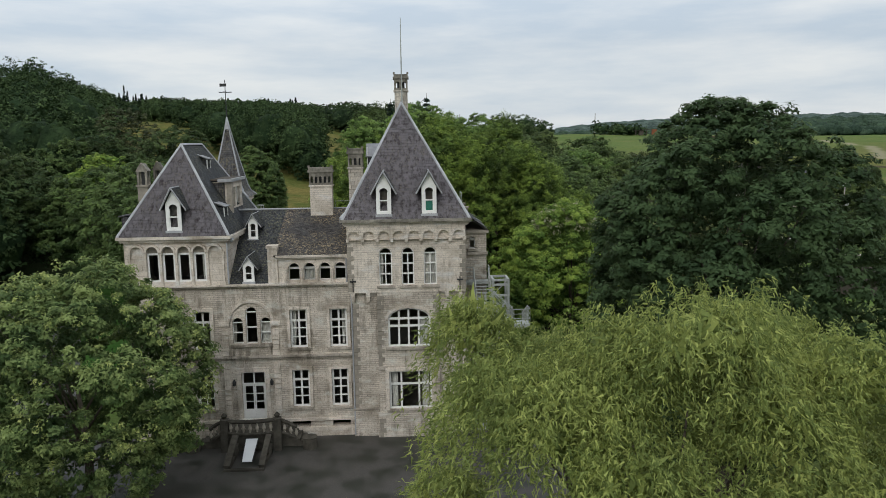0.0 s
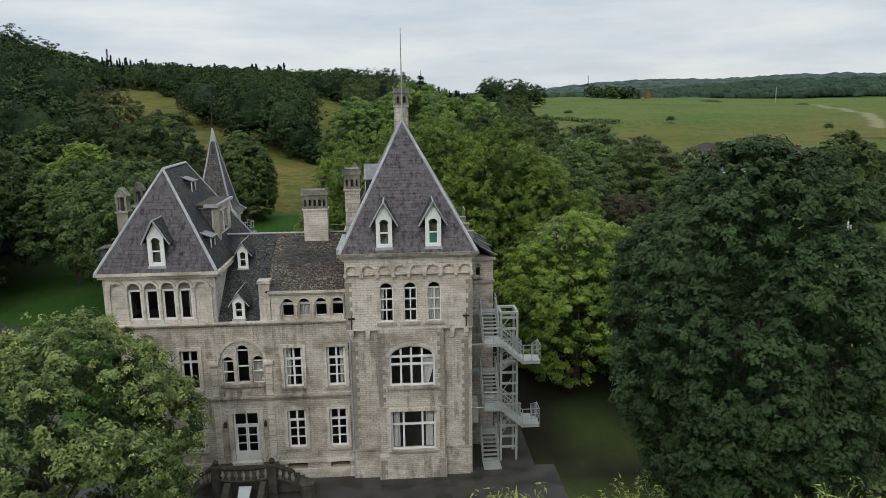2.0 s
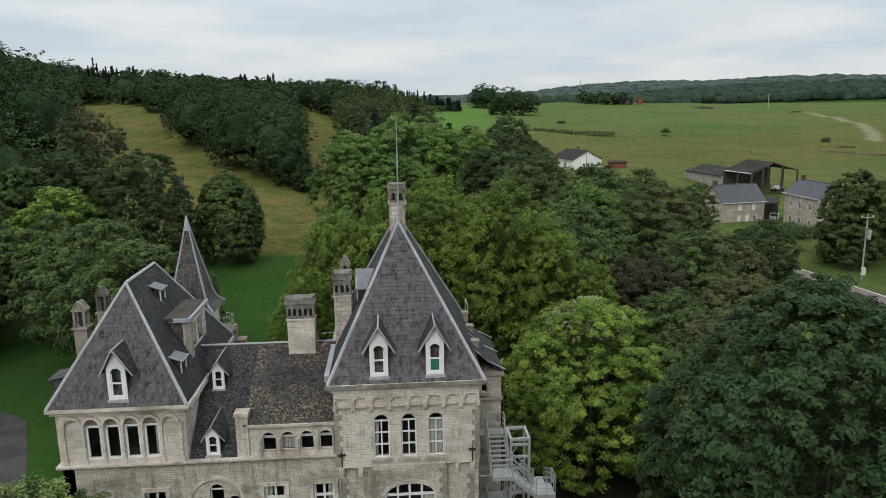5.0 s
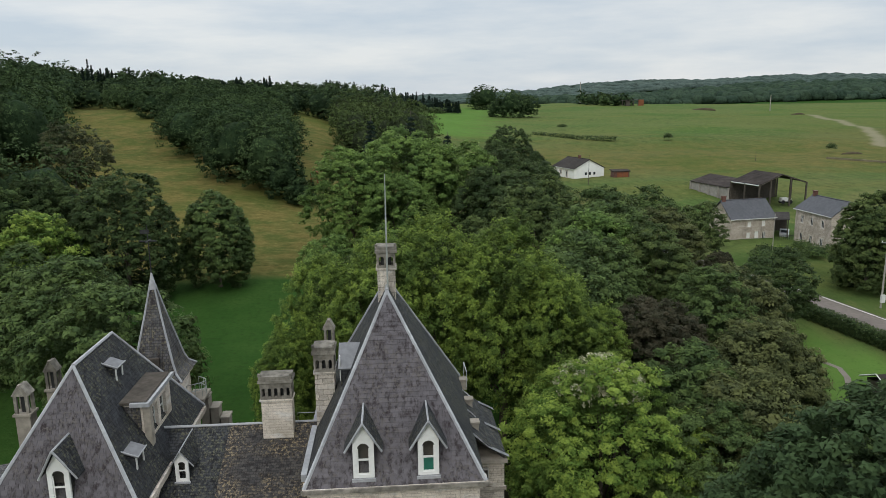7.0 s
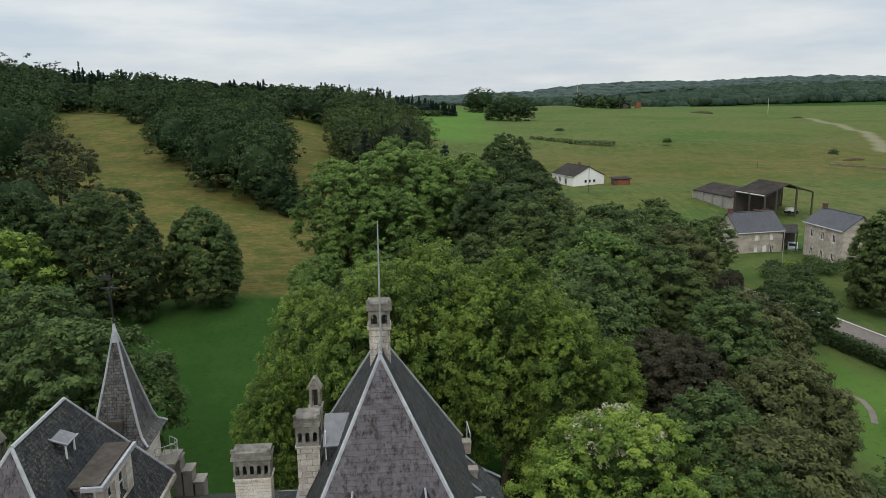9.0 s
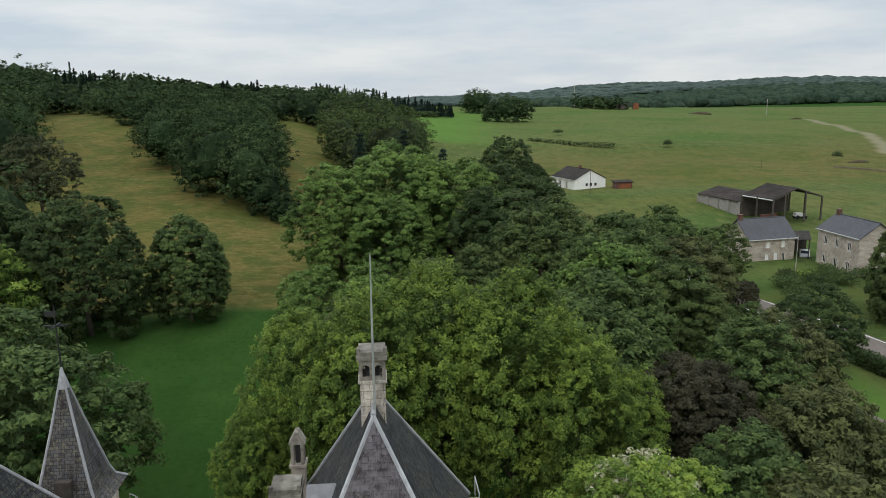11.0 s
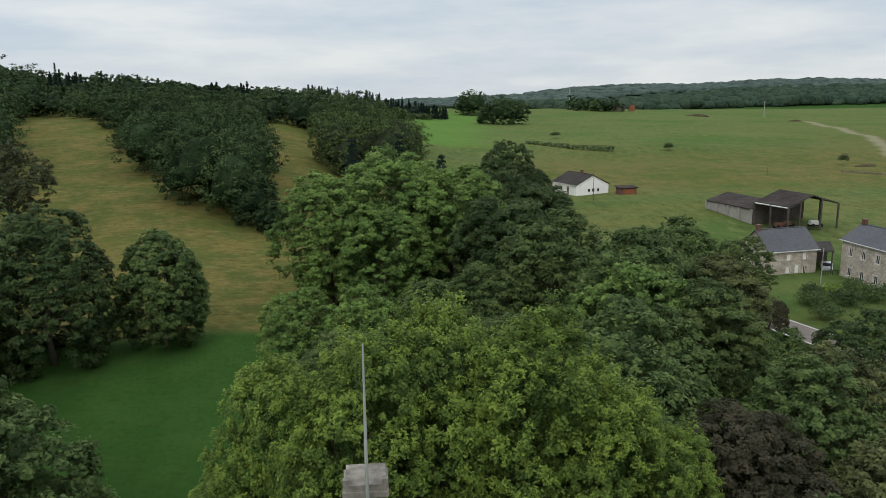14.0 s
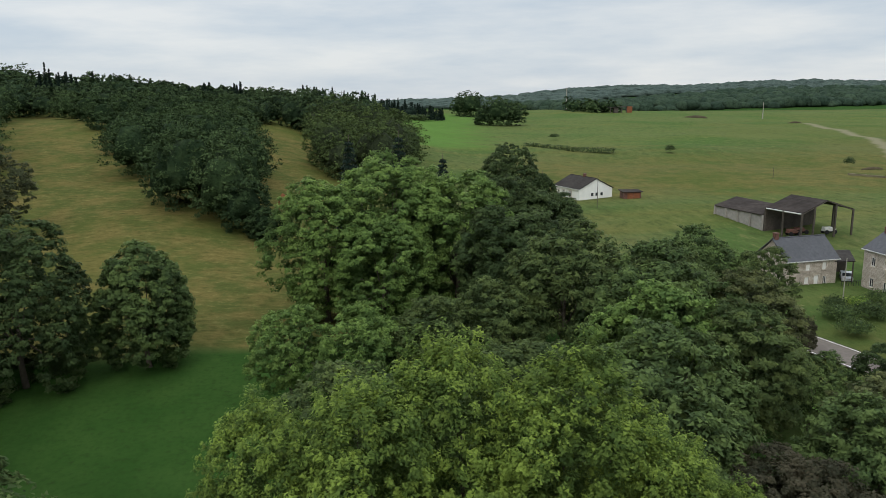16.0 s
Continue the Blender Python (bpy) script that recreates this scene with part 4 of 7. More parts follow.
part("cheek_wall", Geo().slab([(-9.6, YW - 0.1, 10.7), (-9.6, YW - 0.1, 12.5), (-9.6, WRY, WRZ - 0.05)], 0.1), LEAD, castle)
hip((-13.4, WRY, WRZ + 0.03), (-4.7, WRY, WRZ + 0.03), 0.08)

# spire turret behind the pavilion
SX, SY = -15.14, 59.05
part("turret", Geo().box(SX - 1.35, SX + 1.35, SY - 1.35, SY + 1.35, 0.0, 15.3).box(SX - 1.5, SX + 1.5, SY - 1.5, SY + 1.5, 15.3, 15.62), ASHLAR, castle)
q = math.sqrt(2)
SPIRE = [(1.72, 15.62), (1.32, 15.98), (1.13, 16.5), (0.93, 17.4), (0.49, 19.4), (0.03, 21.7)]
part("spire", Geo().turned(SX, SY, [(r * q, z) for r, z in SPIRE], 4, math.pi / 4), SLATE, castle, "slender flared slate spire")
for sx, sy in ((-1, -1), (1, -1), (1, 1), (-1, 1)):
    part("hip_flashing", Geo().tube([(SX + sx * r, SY + sy * r, z + 0.02) for r, z in SPIRE], [0.075, 0.075, 0.07, 0.07, 0.06, 0.05], 6), LEAD, castle)
part("finial_cap", Geo().turned(SX, SY, [(0.26, 21.0), (0.13, 21.6), (0.05, 22.0)], 8), LEAD, castle)
part("spire_louvre", Geo().box(SX - 0.35, SX + 0.35, SY - 1.32, SY - 0.9, 16.2, 17.0), WOOD_DARK, castle)
vane = part("weather_vane", Geo().tube([(SX, SY, 21.9), (SX, SY, 24.9)], [0.04, 0.025], 6), IRON, castle, "iron weather vane with crossed arms")
pieces("vane_arm", Geo().box(SX - 0.5, SX + 0.5, SY - 0.025, SY + 0.025, 23.9, 23.97).box(SX - 0.025, SX + 0.025, SY - 0.5, SY - 0.03, 23.9, 23.97).box(SX - 0.025, SX + 0.025, SY + 0.03, SY + 0.5, 23.9, 23.97).box(SX - 0.42, SX + 0.10, SY - 0.015, SY + 0.015, 24.38, 24.62), IRON, vane)


# ---- dormers, chimneys and turrets ----
def gable_dormer(cx, y0, z0, half, z_spring, z_ridge, slope, blind=None, scale=1.0):
    """A white gabled dormer with a round-headed window; slope is the rise of the main roof for each metre of y."""
    roof_y = lambda z, zb=z0, yb=y0: yb + (z - zb) / slope
    front = Geo()
    w0, w1 = cx - half, cx + half
    hole = (cx - 0.58 * half, cx + 0.58 * half, z0 + 0.22 * scale, z0 + (z_spring - z0) * 0.92, 0.58 * half)
    wall(front, w0, w1, z0, hole[3] + hole[4] + 0.05, y0, y0 + 0.12, [hole])
    top = hole[3] + hole[4] + 0.05
    front.slab([(w0, y0, top), (w1, y0, top), (cx, y0, z_ridge - 0.12 * scale)], 0.12)
    ob = part("dormer", front, WHITE, castle, "white gabled dormer with a round-headed window")
    part("dormer_sill", Geo().box(w0 - 0.06, w1 + 0.06, y0 - 0.1, y0 + 0.1, z0 - 0.1, z0 + 0.04), LEAD, ob)
    cheek_y = roof_y(z_spring) + 0.1
    for x in (w0, w1 - 0.06):
        part("cheek", Geo().face((x, y0 + 0.12, z0), (x, y0 + 0.12, z_spring + 0.1), (x, cheek_y, z_spring + 0.1)).face((x + 0.06, y0 + 0.12, z0), (x + 0.06, cheek_y, z_spring + 0.1), (x + 0.06, y0 + 0.12, z_spring + 0.1)), SLATE_DARK, ob)
    reach, eave = half * 1.75, z_spring - 0.25 * scale
    yf, yr, ye = y0 - 0.28 * scale, roof_y(z_ridge) + 0.15, roof_y(eave) + 0.15
    part("dormer_roof", Geo().slab([(cx - reach, yf + 0.25, eave), (cx, yf, z_ridge), (cx, yr, z_ridge), (cx - reach, ye, eave)][::-1], 0.05), SLATE_DARK, ob)
    part("dormer_roof", Geo().slab([(cx + reach, yf + 0.25, eave), (cx, yf, z_ridge), (cx, yr, z_ridge), (cx + reach, ye, eave)], 0.05), SLATE_DARK, ob)
    for s in (-1, 1):
        part("verge", Geo().tube([(cx + s * reach, yf + 0.25, eave), (cx, yf, z_ridge + 0.02)], [0.055 * scale, 0.055 * scale], 5), LEAD, ob)
        part("valley_flashing", Geo().tube([(cx + s * reach, ye, eave), (cx, yr, z_ridge)], [0.05 * scale, 0.05 * scale], 5), LEAD, ob)
    part("ridge_flashing", Geo().tube([(cx, yf, z_ridge + 0.02), (cx, yr, z_ridge + 0.02)], [0.05 * scale, 0.05 * scale], 5), LEAD, ob)
    a, b, lo, sp, rise = hole
    win = Geo()
    m = 0.05 * scale
    win.box(a, a + m, y0 + 0.04, y0 + 0.09, lo, sp).box(b - m, b, y0 + 0.04, y0 + 0.09, lo, sp).box(a + m, b - m, y0 + 0.04, y0 + 0.09, lo, lo + m).box(a + m, b - m, y0 + 0.035, y0 + 0.095, (lo + sp) / 2 + 0.05, (lo + sp) / 2 + 0.05 + 1.6 * m)
    part("window_frame", win, WHITE, ob)
    pane_ob = part("pane", Geo().face(*[(u, y0 + 0.07, z) for u, z in [(a, lo), (b, lo)] + list(reversed(arch(a, b, sp, rise)))]), GLASS, ob)
    pane_ob.visible_shadow = False
    if blind:
        part("roller_blind", Geo().box(a + m, b - m, y0 + 0.075, y0 + 0.085, lo + m, (lo + sp) / 2 + 0.05), blind, ob, "green roller blind")
    part("dormer_back", Geo().box(a - 0.1, b + 0.1, y0 + 0.5, y0 + 0.52, lo - 0.1, sp + rise + 0.05), ROOM, ob)
    return ob


T_SLOPE = (RZ - EZ) / (RY0 - EY0)
P_SLOPE = (QZ - PZ) / (QY0 - PY0)
gable_dormer(-2.27, EY0 + 0.28 / T_SLOPE, EZ + 0.28, 0.48, 16.75, 17.95, T_SLOPE)
gable_dormer(0.67, EY0 + 0.28 / T_SLOPE, EZ + 0.28, 0.48, 16.75, 17.95, T_SLOPE, GREEN_BLIND)
gable_dormer(-15.83, PY0 + 0.3 / P_SLOPE, PZ + 0.32, 0.48, 15.9, 17.1, P_SLOPE)
W_SLOPE = (WRZ - 10.66) / (WRY - YW + 0.1)
gable_dormer(-11.58, 49.95, 13.2, 0.33, 14.2, 14.95, W_SLOPE, scale=0.7)
gable_dormer(-11.31, 46.62, 10.78, 0.36, 11.75, 12.5, W_SLOPE, scale=0.7)


def arcaded_chimney(x0, x1, y0, y1, z0, z_cap, z_top, arches, label, mat=None):
    """A stone stack whose cap is an arcade under a slab."""
    ob = part("chimney", Geo().box(x0, x1, y0, y1, z0, z_cap - 0.12).box(x0 - 0.07, x1 + 0.07, y0 - 0.07, y1 + 0.07, z_cap - 0.118, z_cap), mat or PALE, castle, label)
    h = z_top - z_cap
    span = (x1 - x0) / arches
    for y, d in ((y0 - 0.04, 0.14), (y1 - 0.10, 0.14)):
        part("cap_arcade", wall(Geo(), x0 - 0.02, x1 + 0.02, z_cap + 0.002, z_cap + 0.72 * h, y, y + d, [(x0 + (i + 0.22) * span, x0 + (i + 0.78) * span, z_cap + 0.12 * h, z_cap + 0.42 * h, 0.28 * span) for i in range(arches)]), CAP, ob)
    n = max(int((y1 - y0) / span), 1)
    for x, d in ((x0 - 0.018, 0.12), (x1 - 0.102, 0.12)):
        part("cap_arcade", wall(Geo(), y0 + 0.11, y1 - 0.11, z_cap + 0.002, z_cap + 0.72 * h, 0, d, [(y0 + 0.11 + (i + 0.25) * (y1 - y0 - 0.22) / n, y0 + 0.11 + (i + 0.75) * (y1 - y0 - 0.22) / n, z_cap + 0.12 * h, z_cap + 0.42 * h, 0.12) for i in range(n)], lambda u, dd, z, x=x: (x + dd, u, z)), CAP, ob)
    part("flue", Geo().box(x0 + 0.2, x1 - 0.2, y0 + 0.2, y1 - 0.2, z_cap, z_cap + 0.6 * h), IRON, ob)
    part("cap_slab", Geo().box(x0 - 0.10, x1 + 0.10, y0 - 0.12, y1 + 0.12, z_cap + 0.722 * h, z_cap + 0.85 * h).box(x0 - 0.04, x1 + 0.04, y0 - 0.06, y1 + 0.06, z_cap + 0.852 * h, z_top), CAP, ob)
    for sx in (x0 - 0.09, x1 - 0.05):
        part("cap_stud", Geo().box(sx, sx + 0.14, y0 - 0.06, y0 + 0.1, z_top, z_top + 0.14), CAP, ob)
    return ob


arcaded_chimney(-7.71, -6.13, 51.4, 52.2, 13.6, 16.85, 18.1, 5, "broad pale stone chimney with an arcaded cap")
arcaded_chimney(-4.95, -3.93, 51.88, 52.95, 11.5, 18.05, 19.4, 3, "tall stone chimney stack of pale and dark blocks", BANDED)
arcaded_chimney(-1.5, -0.57, 52.1, 53.05, 20.9, 23.5, 24.6, 2, "ridge chimney of pale and dark stone blocks", BANDED)


def lantern_chimney(cx, cy, z0, z_sh, z_top, half, label):
    """A slim stack with an open gabled lantern."""
    ob = part("chimney", Geo().box(cx - half, cx + half, cy - half, cy + half, z0, z_sh).box(cx - half - 0.08, cx + half + 0.08, cy - half - 0.08, cy + half + 0.08, z_sh, z_sh + 0.12), QUOIN, castle, label)
    h = z_top - z_sh
    for sx in (-1, 1):
        for sy in (-1, 1):
            part("lantern_post", Geo().box(cx + sx * (half - 0.08) - 0.07, cx + sx * (half - 0.08) + 0.07, cy + sy * (half - 0.08) - 0.07, cy + sy * (half - 0.08) + 0.07, z_sh + 0.12, z_sh + 0.62 * h), CAP, ob)
    part("lantern_core", Geo().box(cx - half * 0.3, cx + half * 0.3, cy - half * 0.3, cy + half * 0.3, z_sh + 0.1, z_sh + 0.6 * h), IRON, ob)
    e, t = z_sh + 0.62 * h, z_top - 0.1
    r = half + 0.0
    part("lantern_roof", Geo().slab([(cx - r, cy - r, e), (cx, cy - r, t), (cx, cy + r, t), (cx - r, cy + r, e)][::-1], 0.08).slab([(cx + r, cy - r, e), (cx, cy - r, t), (cx, cy + r, t), (cx + r, cy + r, e)], 0.08).face((cx - r, cy - r + 0.03, e), (cx + r, cy - r + 0.03, e), (cx, cy - r + 0.03, t)).face((cx - r, cy + r - 0.03, e), (cx + r, cy + r - 0.03, e), (cx, cy + r - 0.03, t)), CAP, ob)
    part("lantern_finial", Geo().turned(cx, cy - r + 0.1, [(0.06, t - 0.02), (0.1, t + 0.06), (0.03, z_top)], 8), QUOIN, ob)
    return ob


lantern_chimney(-19.05, 50.6, 12.5, 17.0, 18.65, 0.35, "slim stone chimney with an open gabled lantern")
lantern_chimney(-19.1, 53.9, 12.5, 16.9, 18.65, 0.31, "slim stone chimney with an open gabled lantern")
lantern_chimney(-4.55, 57.0, 14.0, 17.7, 19.4, 0.3, "slim stone chimney with an open gabled lantern")

# flat-roofed wall dormer on the pavilion's flank
bay = part("wall_dormer", wall(Geo(), 50.5, 54.2, 13.9, 17.2, 0, 0.2, [(51.1, 52.0, 15.4, 16.8, 0), (52.4, 53.4, 15.4, 16.8, 0)], side(-13.15)).box(-15.2, -13.36, 50.5, 50.7, 13.9, 17.2), ASHLAR, castle, "stone wall dormer with a flat lead roof")
part("slate_cheek", Geo().box(-15.2, -13.5, 50.44, 50.497, 14.2, 17.15), SLATE, bay)
part("flat_roof", Geo().box(-15.2, -13.1, 50.35, 54.5, 17.3, 17.42), WOOD_DARK, bay)
pieces("eaves_cornice", Geo().box(-13.16, -12.95, 50.2, 54.5, 17.22, 17.42).box(-13.9, -13.16, 50.2, 50.42, 17.22, 17.42), LEAD, bay)
part("corner_pilaster", Geo().box(-13.35, -13.0, 50.38, 50.8, 13.6, 17.2), QUOIN, bay)
for y0, y1 in ((51.1, 52.0), (52.4, 53.4)):
    glaze(bay, y0, y1, 15.4, 16.8, 0, 2, 2, rim=0.06, bar=0.025, paint=DULL_WHITE, to=side(-13.15), sill=False)


def hood(y0, y1, z, label):
    """A small hooded light on the right flank of the pavilion roof."""
    x = QX + (QZ - z) * (PX1 - QX) / (QZ - PZ)
    ob = part("roof_light", Geo().box(x + 0.02, x + 0.55, y0 + 0.08, y1 - 0.08, z - 1.15, z - 0.32), SLATE_DARK, castle, label)
    part("hood", Geo().slab([(x - 0.15, y0, z + 0.05), (x - 0.15, y1, z + 0.05), (x + 0.72, y1, z - 0.28), (x + 0.72, y0, z - 0.28)][::-1], 0.06), DULL_LEAD, ob)
    part("hood_edge", Geo().tube([(x - 0.12, y0, z + 0.07), (x + 0.72, y0, z - 0.26), (x + 0.72, y1, z - 0.26)], [0.04] * 3, 5), LEAD, ob)
    pieces("light_frame", Geo().box(x + 0.552, x + 0.60, y0 + 0.08, y0 + 0.2, z - 1.15, z - 0.36).box(x + 0.552, x + 0.60, y1 - 0.2, y1 - 0.08, z - 1.15, z - 0.36), DULL_WHITE, ob)
    return ob


hood(51.5, 52.6, 19.1, "small slate-hooded roof light")
hood(47.9, 49.1, 16.0, "small slate-hooded roof light")
box_d = part("roof_light", Geo().slab([(-3.45, 50.15, 18.85), (-3.45, 51.5, 19.65), (-3.45, 51.5, 17.9), (-3.45, 50.15, 17.9)], 1.2), SLATE_DARK, castle, "box dormer with a lead roof")
part("hood", Geo().slab([(-3.58, 50.1, 18.86), (-2.3, 50.1, 18.86), (-2.3, 51.55, 19.74), (-3.58, 51.55, 19.74)], 0.08), DULL_LEAD, box_d)
pieces("light_frame", Geo().box(-3.5, -3.452, 50.2, 50.35, 18.2, 19.5).box(-3.5, -3.452, 51.3, 51.45, 18.2, 19.5), DULL_WHITE, box_d)
pav_box = part("roof_light", Geo().box(-19.5, -18.6, 47.3, 48.6, 13.9, 15.2), SLATE, castle, "slate-clad roof light")
part("hood", Geo().slab([(-19.7, 47.2, 15.25), (-18.4, 47.2, 15.45), (-18.4, 48.7, 15.45), (-19.7, 48.7, 15.25)], 0.06), SLATE, pav_box)

# flagpole on the apex
part("flagpole", Geo().tube([(RX + 0.05, 51.4, 22.2), (RX + 0.05, 51.45, 26.0), (RX + 0.06, 51.5, 28.4)], [0.05, 0.04, 0.02], 8), STEEL, castle, "thin metal lightning rod on the apex")

# stair turret on the right flank
part("wall", wall(Geo(), 3.003, 4.45, 0, 13.3, 50.2, 50.6, [(3.65, 4.05, 12.2, 12.85, 0.2)]), WALL, castle)
part("wall", wall(Geo(), 50.2, 56.0, 0, 13.3, 0, 0.4, (), side(4.852)), WALL, castle)
part("wall", Geo().box(3.003, 4.45, 55.6, 56.0, 0, 13.3), WALL, castle)
glaze(castle, 3.65, 4.05, 12.2, 12.85, 50.2, 1, 1, rise=0.2, rim=0.05, paint=DULL_WHITE)
pieces("cornice", Geo().box(3.0, 5.0, 50.05, 56.15, 13.3, 13.5), QUOIN, castle)
pieces("string_course", Geo().box(3.0, 4.95, 50.08, 50.2, 11.75, 11.95), STAINED, castle)
roof_face(SLATE_DARK, (5.0, 50.2, 13.52), (5.0, 56.1, 13.52), (3.1, 56.1, 15.0), (3.1, 50.2, 15.0))
for y in (50.1, 53.1, 55.95):
    part("coping", Geo().slab([(3.1, y - 0.09, 15.1), (4.0, y - 0.09, 14.25), (5.1, y - 0.09, 13.66), (5.1, y + 0.09, 13.66), (4.0, y + 0.09, 14.25), (3.1, y + 0.09, 15.1)][::-1], 0.12), LEAD, castle)
for y in (51.5, 54.5, 57.5):
    part("parapet_block", Geo().box(3.25, 3.65, y - 0.22, y + 0.22, 14.4, 15.0).box(3.2, 3.7, y - 0.27, y + 0.27, 15.0, 15.1), QUOIN, castle)
part("roof_rail", Geo().tube([(3.6, 57.0, 14.7), (3.6, 57.0, 15.7), (3.6, 58.6, 15.7), (3.6, 58.6, 14.7)], [0.03] * 4, 6), STEEL, castle)

# balcony and stepped blocks by the spire
rail = part("balcony", Geo().box(SX + 1.4, SX + 2.5, SY - 0.2, SY + 1.6, 13.7, 13.85).box(SX + 1.4, SX + 2.2, SY, SY + 1.4, 13.2, 13.697), QUOIN, castle, "small balcony with a curved iron rail")
for i in range(7):
    g = i / 6
    part("baluster", Geo().tube([(SX + 1.5 + 0.95 * math.sin(g * 2.8), SY - 0.15 + 1.6 * g, 13.85), (SX + 1.5 + 0.95 * math.sin(g * 2.8), SY - 0.15 + 1.6 * g, 14.75)], [0.02, 0.02], 5), STEEL, rail)
for z in (14.3, 14.75):
    part("handrail", Geo().tube([(SX + 1.5 + 0.95 * math.sin(i / 10 * 2.8), SY - 0.15 + 1.6 * i / 10, z) for i in range(11)], [0.025] * 11, 6), STEEL, rail)
for i in range(3):
    part("stepped_block", Geo().box(-13.2 + i * 0.6, -12.7 + i * 0.6, 60.0, 60.9, 10.4, 13.4 - i * 0.7).box(-13.25 + i * 0.6, -12.65 + i * 0.6, 59.95, 60.95, 13.4 - i * 0.7, 13.5 - i * 0.7), QUOIN, castle)

# rainwater pipes, valley and gutters
for x, y, z0, z1 in ((-4.58, 46.2, 0.1, 9.9), (-12.55, YW - 0.25, 10.8, 13.5), (-4.85, YW - 0.2, 10.7, 12.3)):
    part("downpipe", Geo().tube([(x, y, z0), (x, y, z1)], [0.055, 0.055], 8), LEAD, castle)
part("valley_gutter", Geo().tube([(PX1 + 0.05, YW, 13.6), (-13.0, 52.3, 14.9)], [0.12, 0.08], 6), LEAD, castle)
part("parapet_gutter", Geo().box(-5.25, -4.98, 46.9, 57.5, 14.6, 14.95), LEAD, castle)
part("snow_rail", Geo().tube([(-6.0, 52.35, 15.15), (-6.0, 52.35, 15.6), (-4.8, 52.35, 15.6), (-4.8, 52.35, 15.15)], [0.02] * 4, 5), STEEL, castle)

# corner quoins of the tower, its bay and the pavilion
def quoins(parent, x, y0, z0, z1, s, high=0.3):
    n = int((z1 - z0) / high)
    for i in range(n):
        w = 0.42 if i % 2 else 0.26
        a, b = (x, x + s * w) if s > 0 else (x + s * w, x)
        part("quoin", Geo().box(a, b, y0 - 0.035, y0 + 0.2, z0 + i * high + 0.01, z0 + (i + 1) * high - 0.01), QUOIN, parent)


quoins(tower_wall, -4.53, YS, 2.0, 9.4, 1)
quoins(tower_wall, 2.78, YS, 2.0, 9.4, -1)
quoins(tower_wall, -2.88, YT, 5.0, 9.9, 1)
quoins(tower_wall, 1.23, YT, 5.0, 9.9, -1)
quoins(upper_wall, -4.75, YT, 10.1, 13.3, 1)
quoins(upper_wall, 3.03, YT, 10.1, 13.3, -1)
quoins(tower_wall, -2.9, YT - 0.1, 0.0, 1.7, 1, 0.34)
quoins(tower_wall, 1.25, YT - 0.1, 0.0, 1.7, -1, 0.34)


# ---- fire escape ----
stair = thing("fire_escape", "galvanised steel fire escape winding up the tower side", "staircase", (5.3, 48.3, 0))


def railing(points, high=1.05):
    """Posts and three rails along a line."""
    pts = [Vector(p) for p in points]
    for h in (0.4, 0.72, high):
        part("rail", Geo().tube([p + Vector((0, 0, h)) for p in pts], [0.022 if h < high else 0.03] * len(pts), 5), STEEL, stair)
    for a, b in zip(pts, pts[1:]):
        n = max(int((b - a).length / 0.42), 1)
        for i in range(n + 1):
            p = a.lerp(b, i / n)
            part("baluster", Geo().tube([p, p + Vector((0, 0, high))], [0.022, 0.022], 4), STEEL, stair)


def landing(x0, x1, y0, y1, z):
    part("landing", Geo().box(x0, x1, y0, y1, z - 0.06, z).box(x0, x1, y0, y0 + 0.05, z - 0.22, z - 0.062).box(x0, x1, y1 - 0.05, y1, z - 0.22, z - 0.062), STEEL, stair)


def flight(a, b, wide, axis):
    """Treads and two stringers from a (high) to b (low); axis is the way across."""
    a, b, across = Vector(a), Vector(b), Vector(axis) * wide
    n = max(round((a.z - b.z) / 0.185), 2)
    for i in range(n):
        p = a.lerp(b, (i + 0.5) / n)
        lo = Vector((min(p.x, p.x + across.x), min(p.y, p.y + across.y), 0))
        hi = Vector((max(p.x, p.x + across.x), max(p.y, p.y + across.y), 0))
        d = 0.13
        if abs(across.x) > 0.01:
            part("tread", Geo().box(lo.x, hi.x, p.y - d, p.y + d, p.z - 0.04, p.z), STEEL, stair)
        else:
            part("tread", Geo().box(p.x - d, p.x + d, lo.y, hi.y, p.z - 0.04, p.z), STEEL, stair)
    for o in (Vector((0, 0, 0)), across):
        part("stringer", Geo().slab([a + o, b + o, b + o - Vector((0, 0, 0.26)), a + o - Vector((0, 0, 0.26))], 0.04), STEEL, stair)
        railing([a + o, b + o], 1.0)


for top in (8.7, 4.36):
    landing(3.8, 4.95, 46.5, 47.6, top)
    railing([(3.8, 47.6, top), (3.8, 46.5, top), (4.95, 46.5, top)])
    flight((4.95, 46.55, top), (6.3, 46.55, top - 1.22), 1.0, (0, 1, 0))
    landing(6.3, 7.4, 46.5, 47.6, top - 1.22)
    railing([(6.3, 46.5, top - 1.22), (7.4, 46.5, top - 1.22), (7.4, 47.6, top - 1.22)])
    flight((6.35, 47.6, top - 1.22), (6.35, 49.4, top - 2.1), 1.0, (1, 0, 0))
    landing(6.3, 7.4, 49.4, 50.1, top - 2.1)
    flight((6.3, 49.4, top - 2.1), (4.95, 49.4, top - 2.95), 0.7, (0, 1, 0))
    landing(3.05, 4.95, 49.3, 50.1, top - 2.95)
    railing([(3.05, 50.1, top - 2.95), (4.95, 50.1, top - 2.95)])
    railing([(3.05, 49.3, top - 2.95), (3.8, 49.3, top - 2.95)])
    flight((3.85, 49.3, top - 2.95), (3.85, 47.6, top - 4.34 if top > 5 else 0.1), 1.05, (1, 0, 0))
landing(3.05, 4.95, 49.3, 50.1, 9.95)
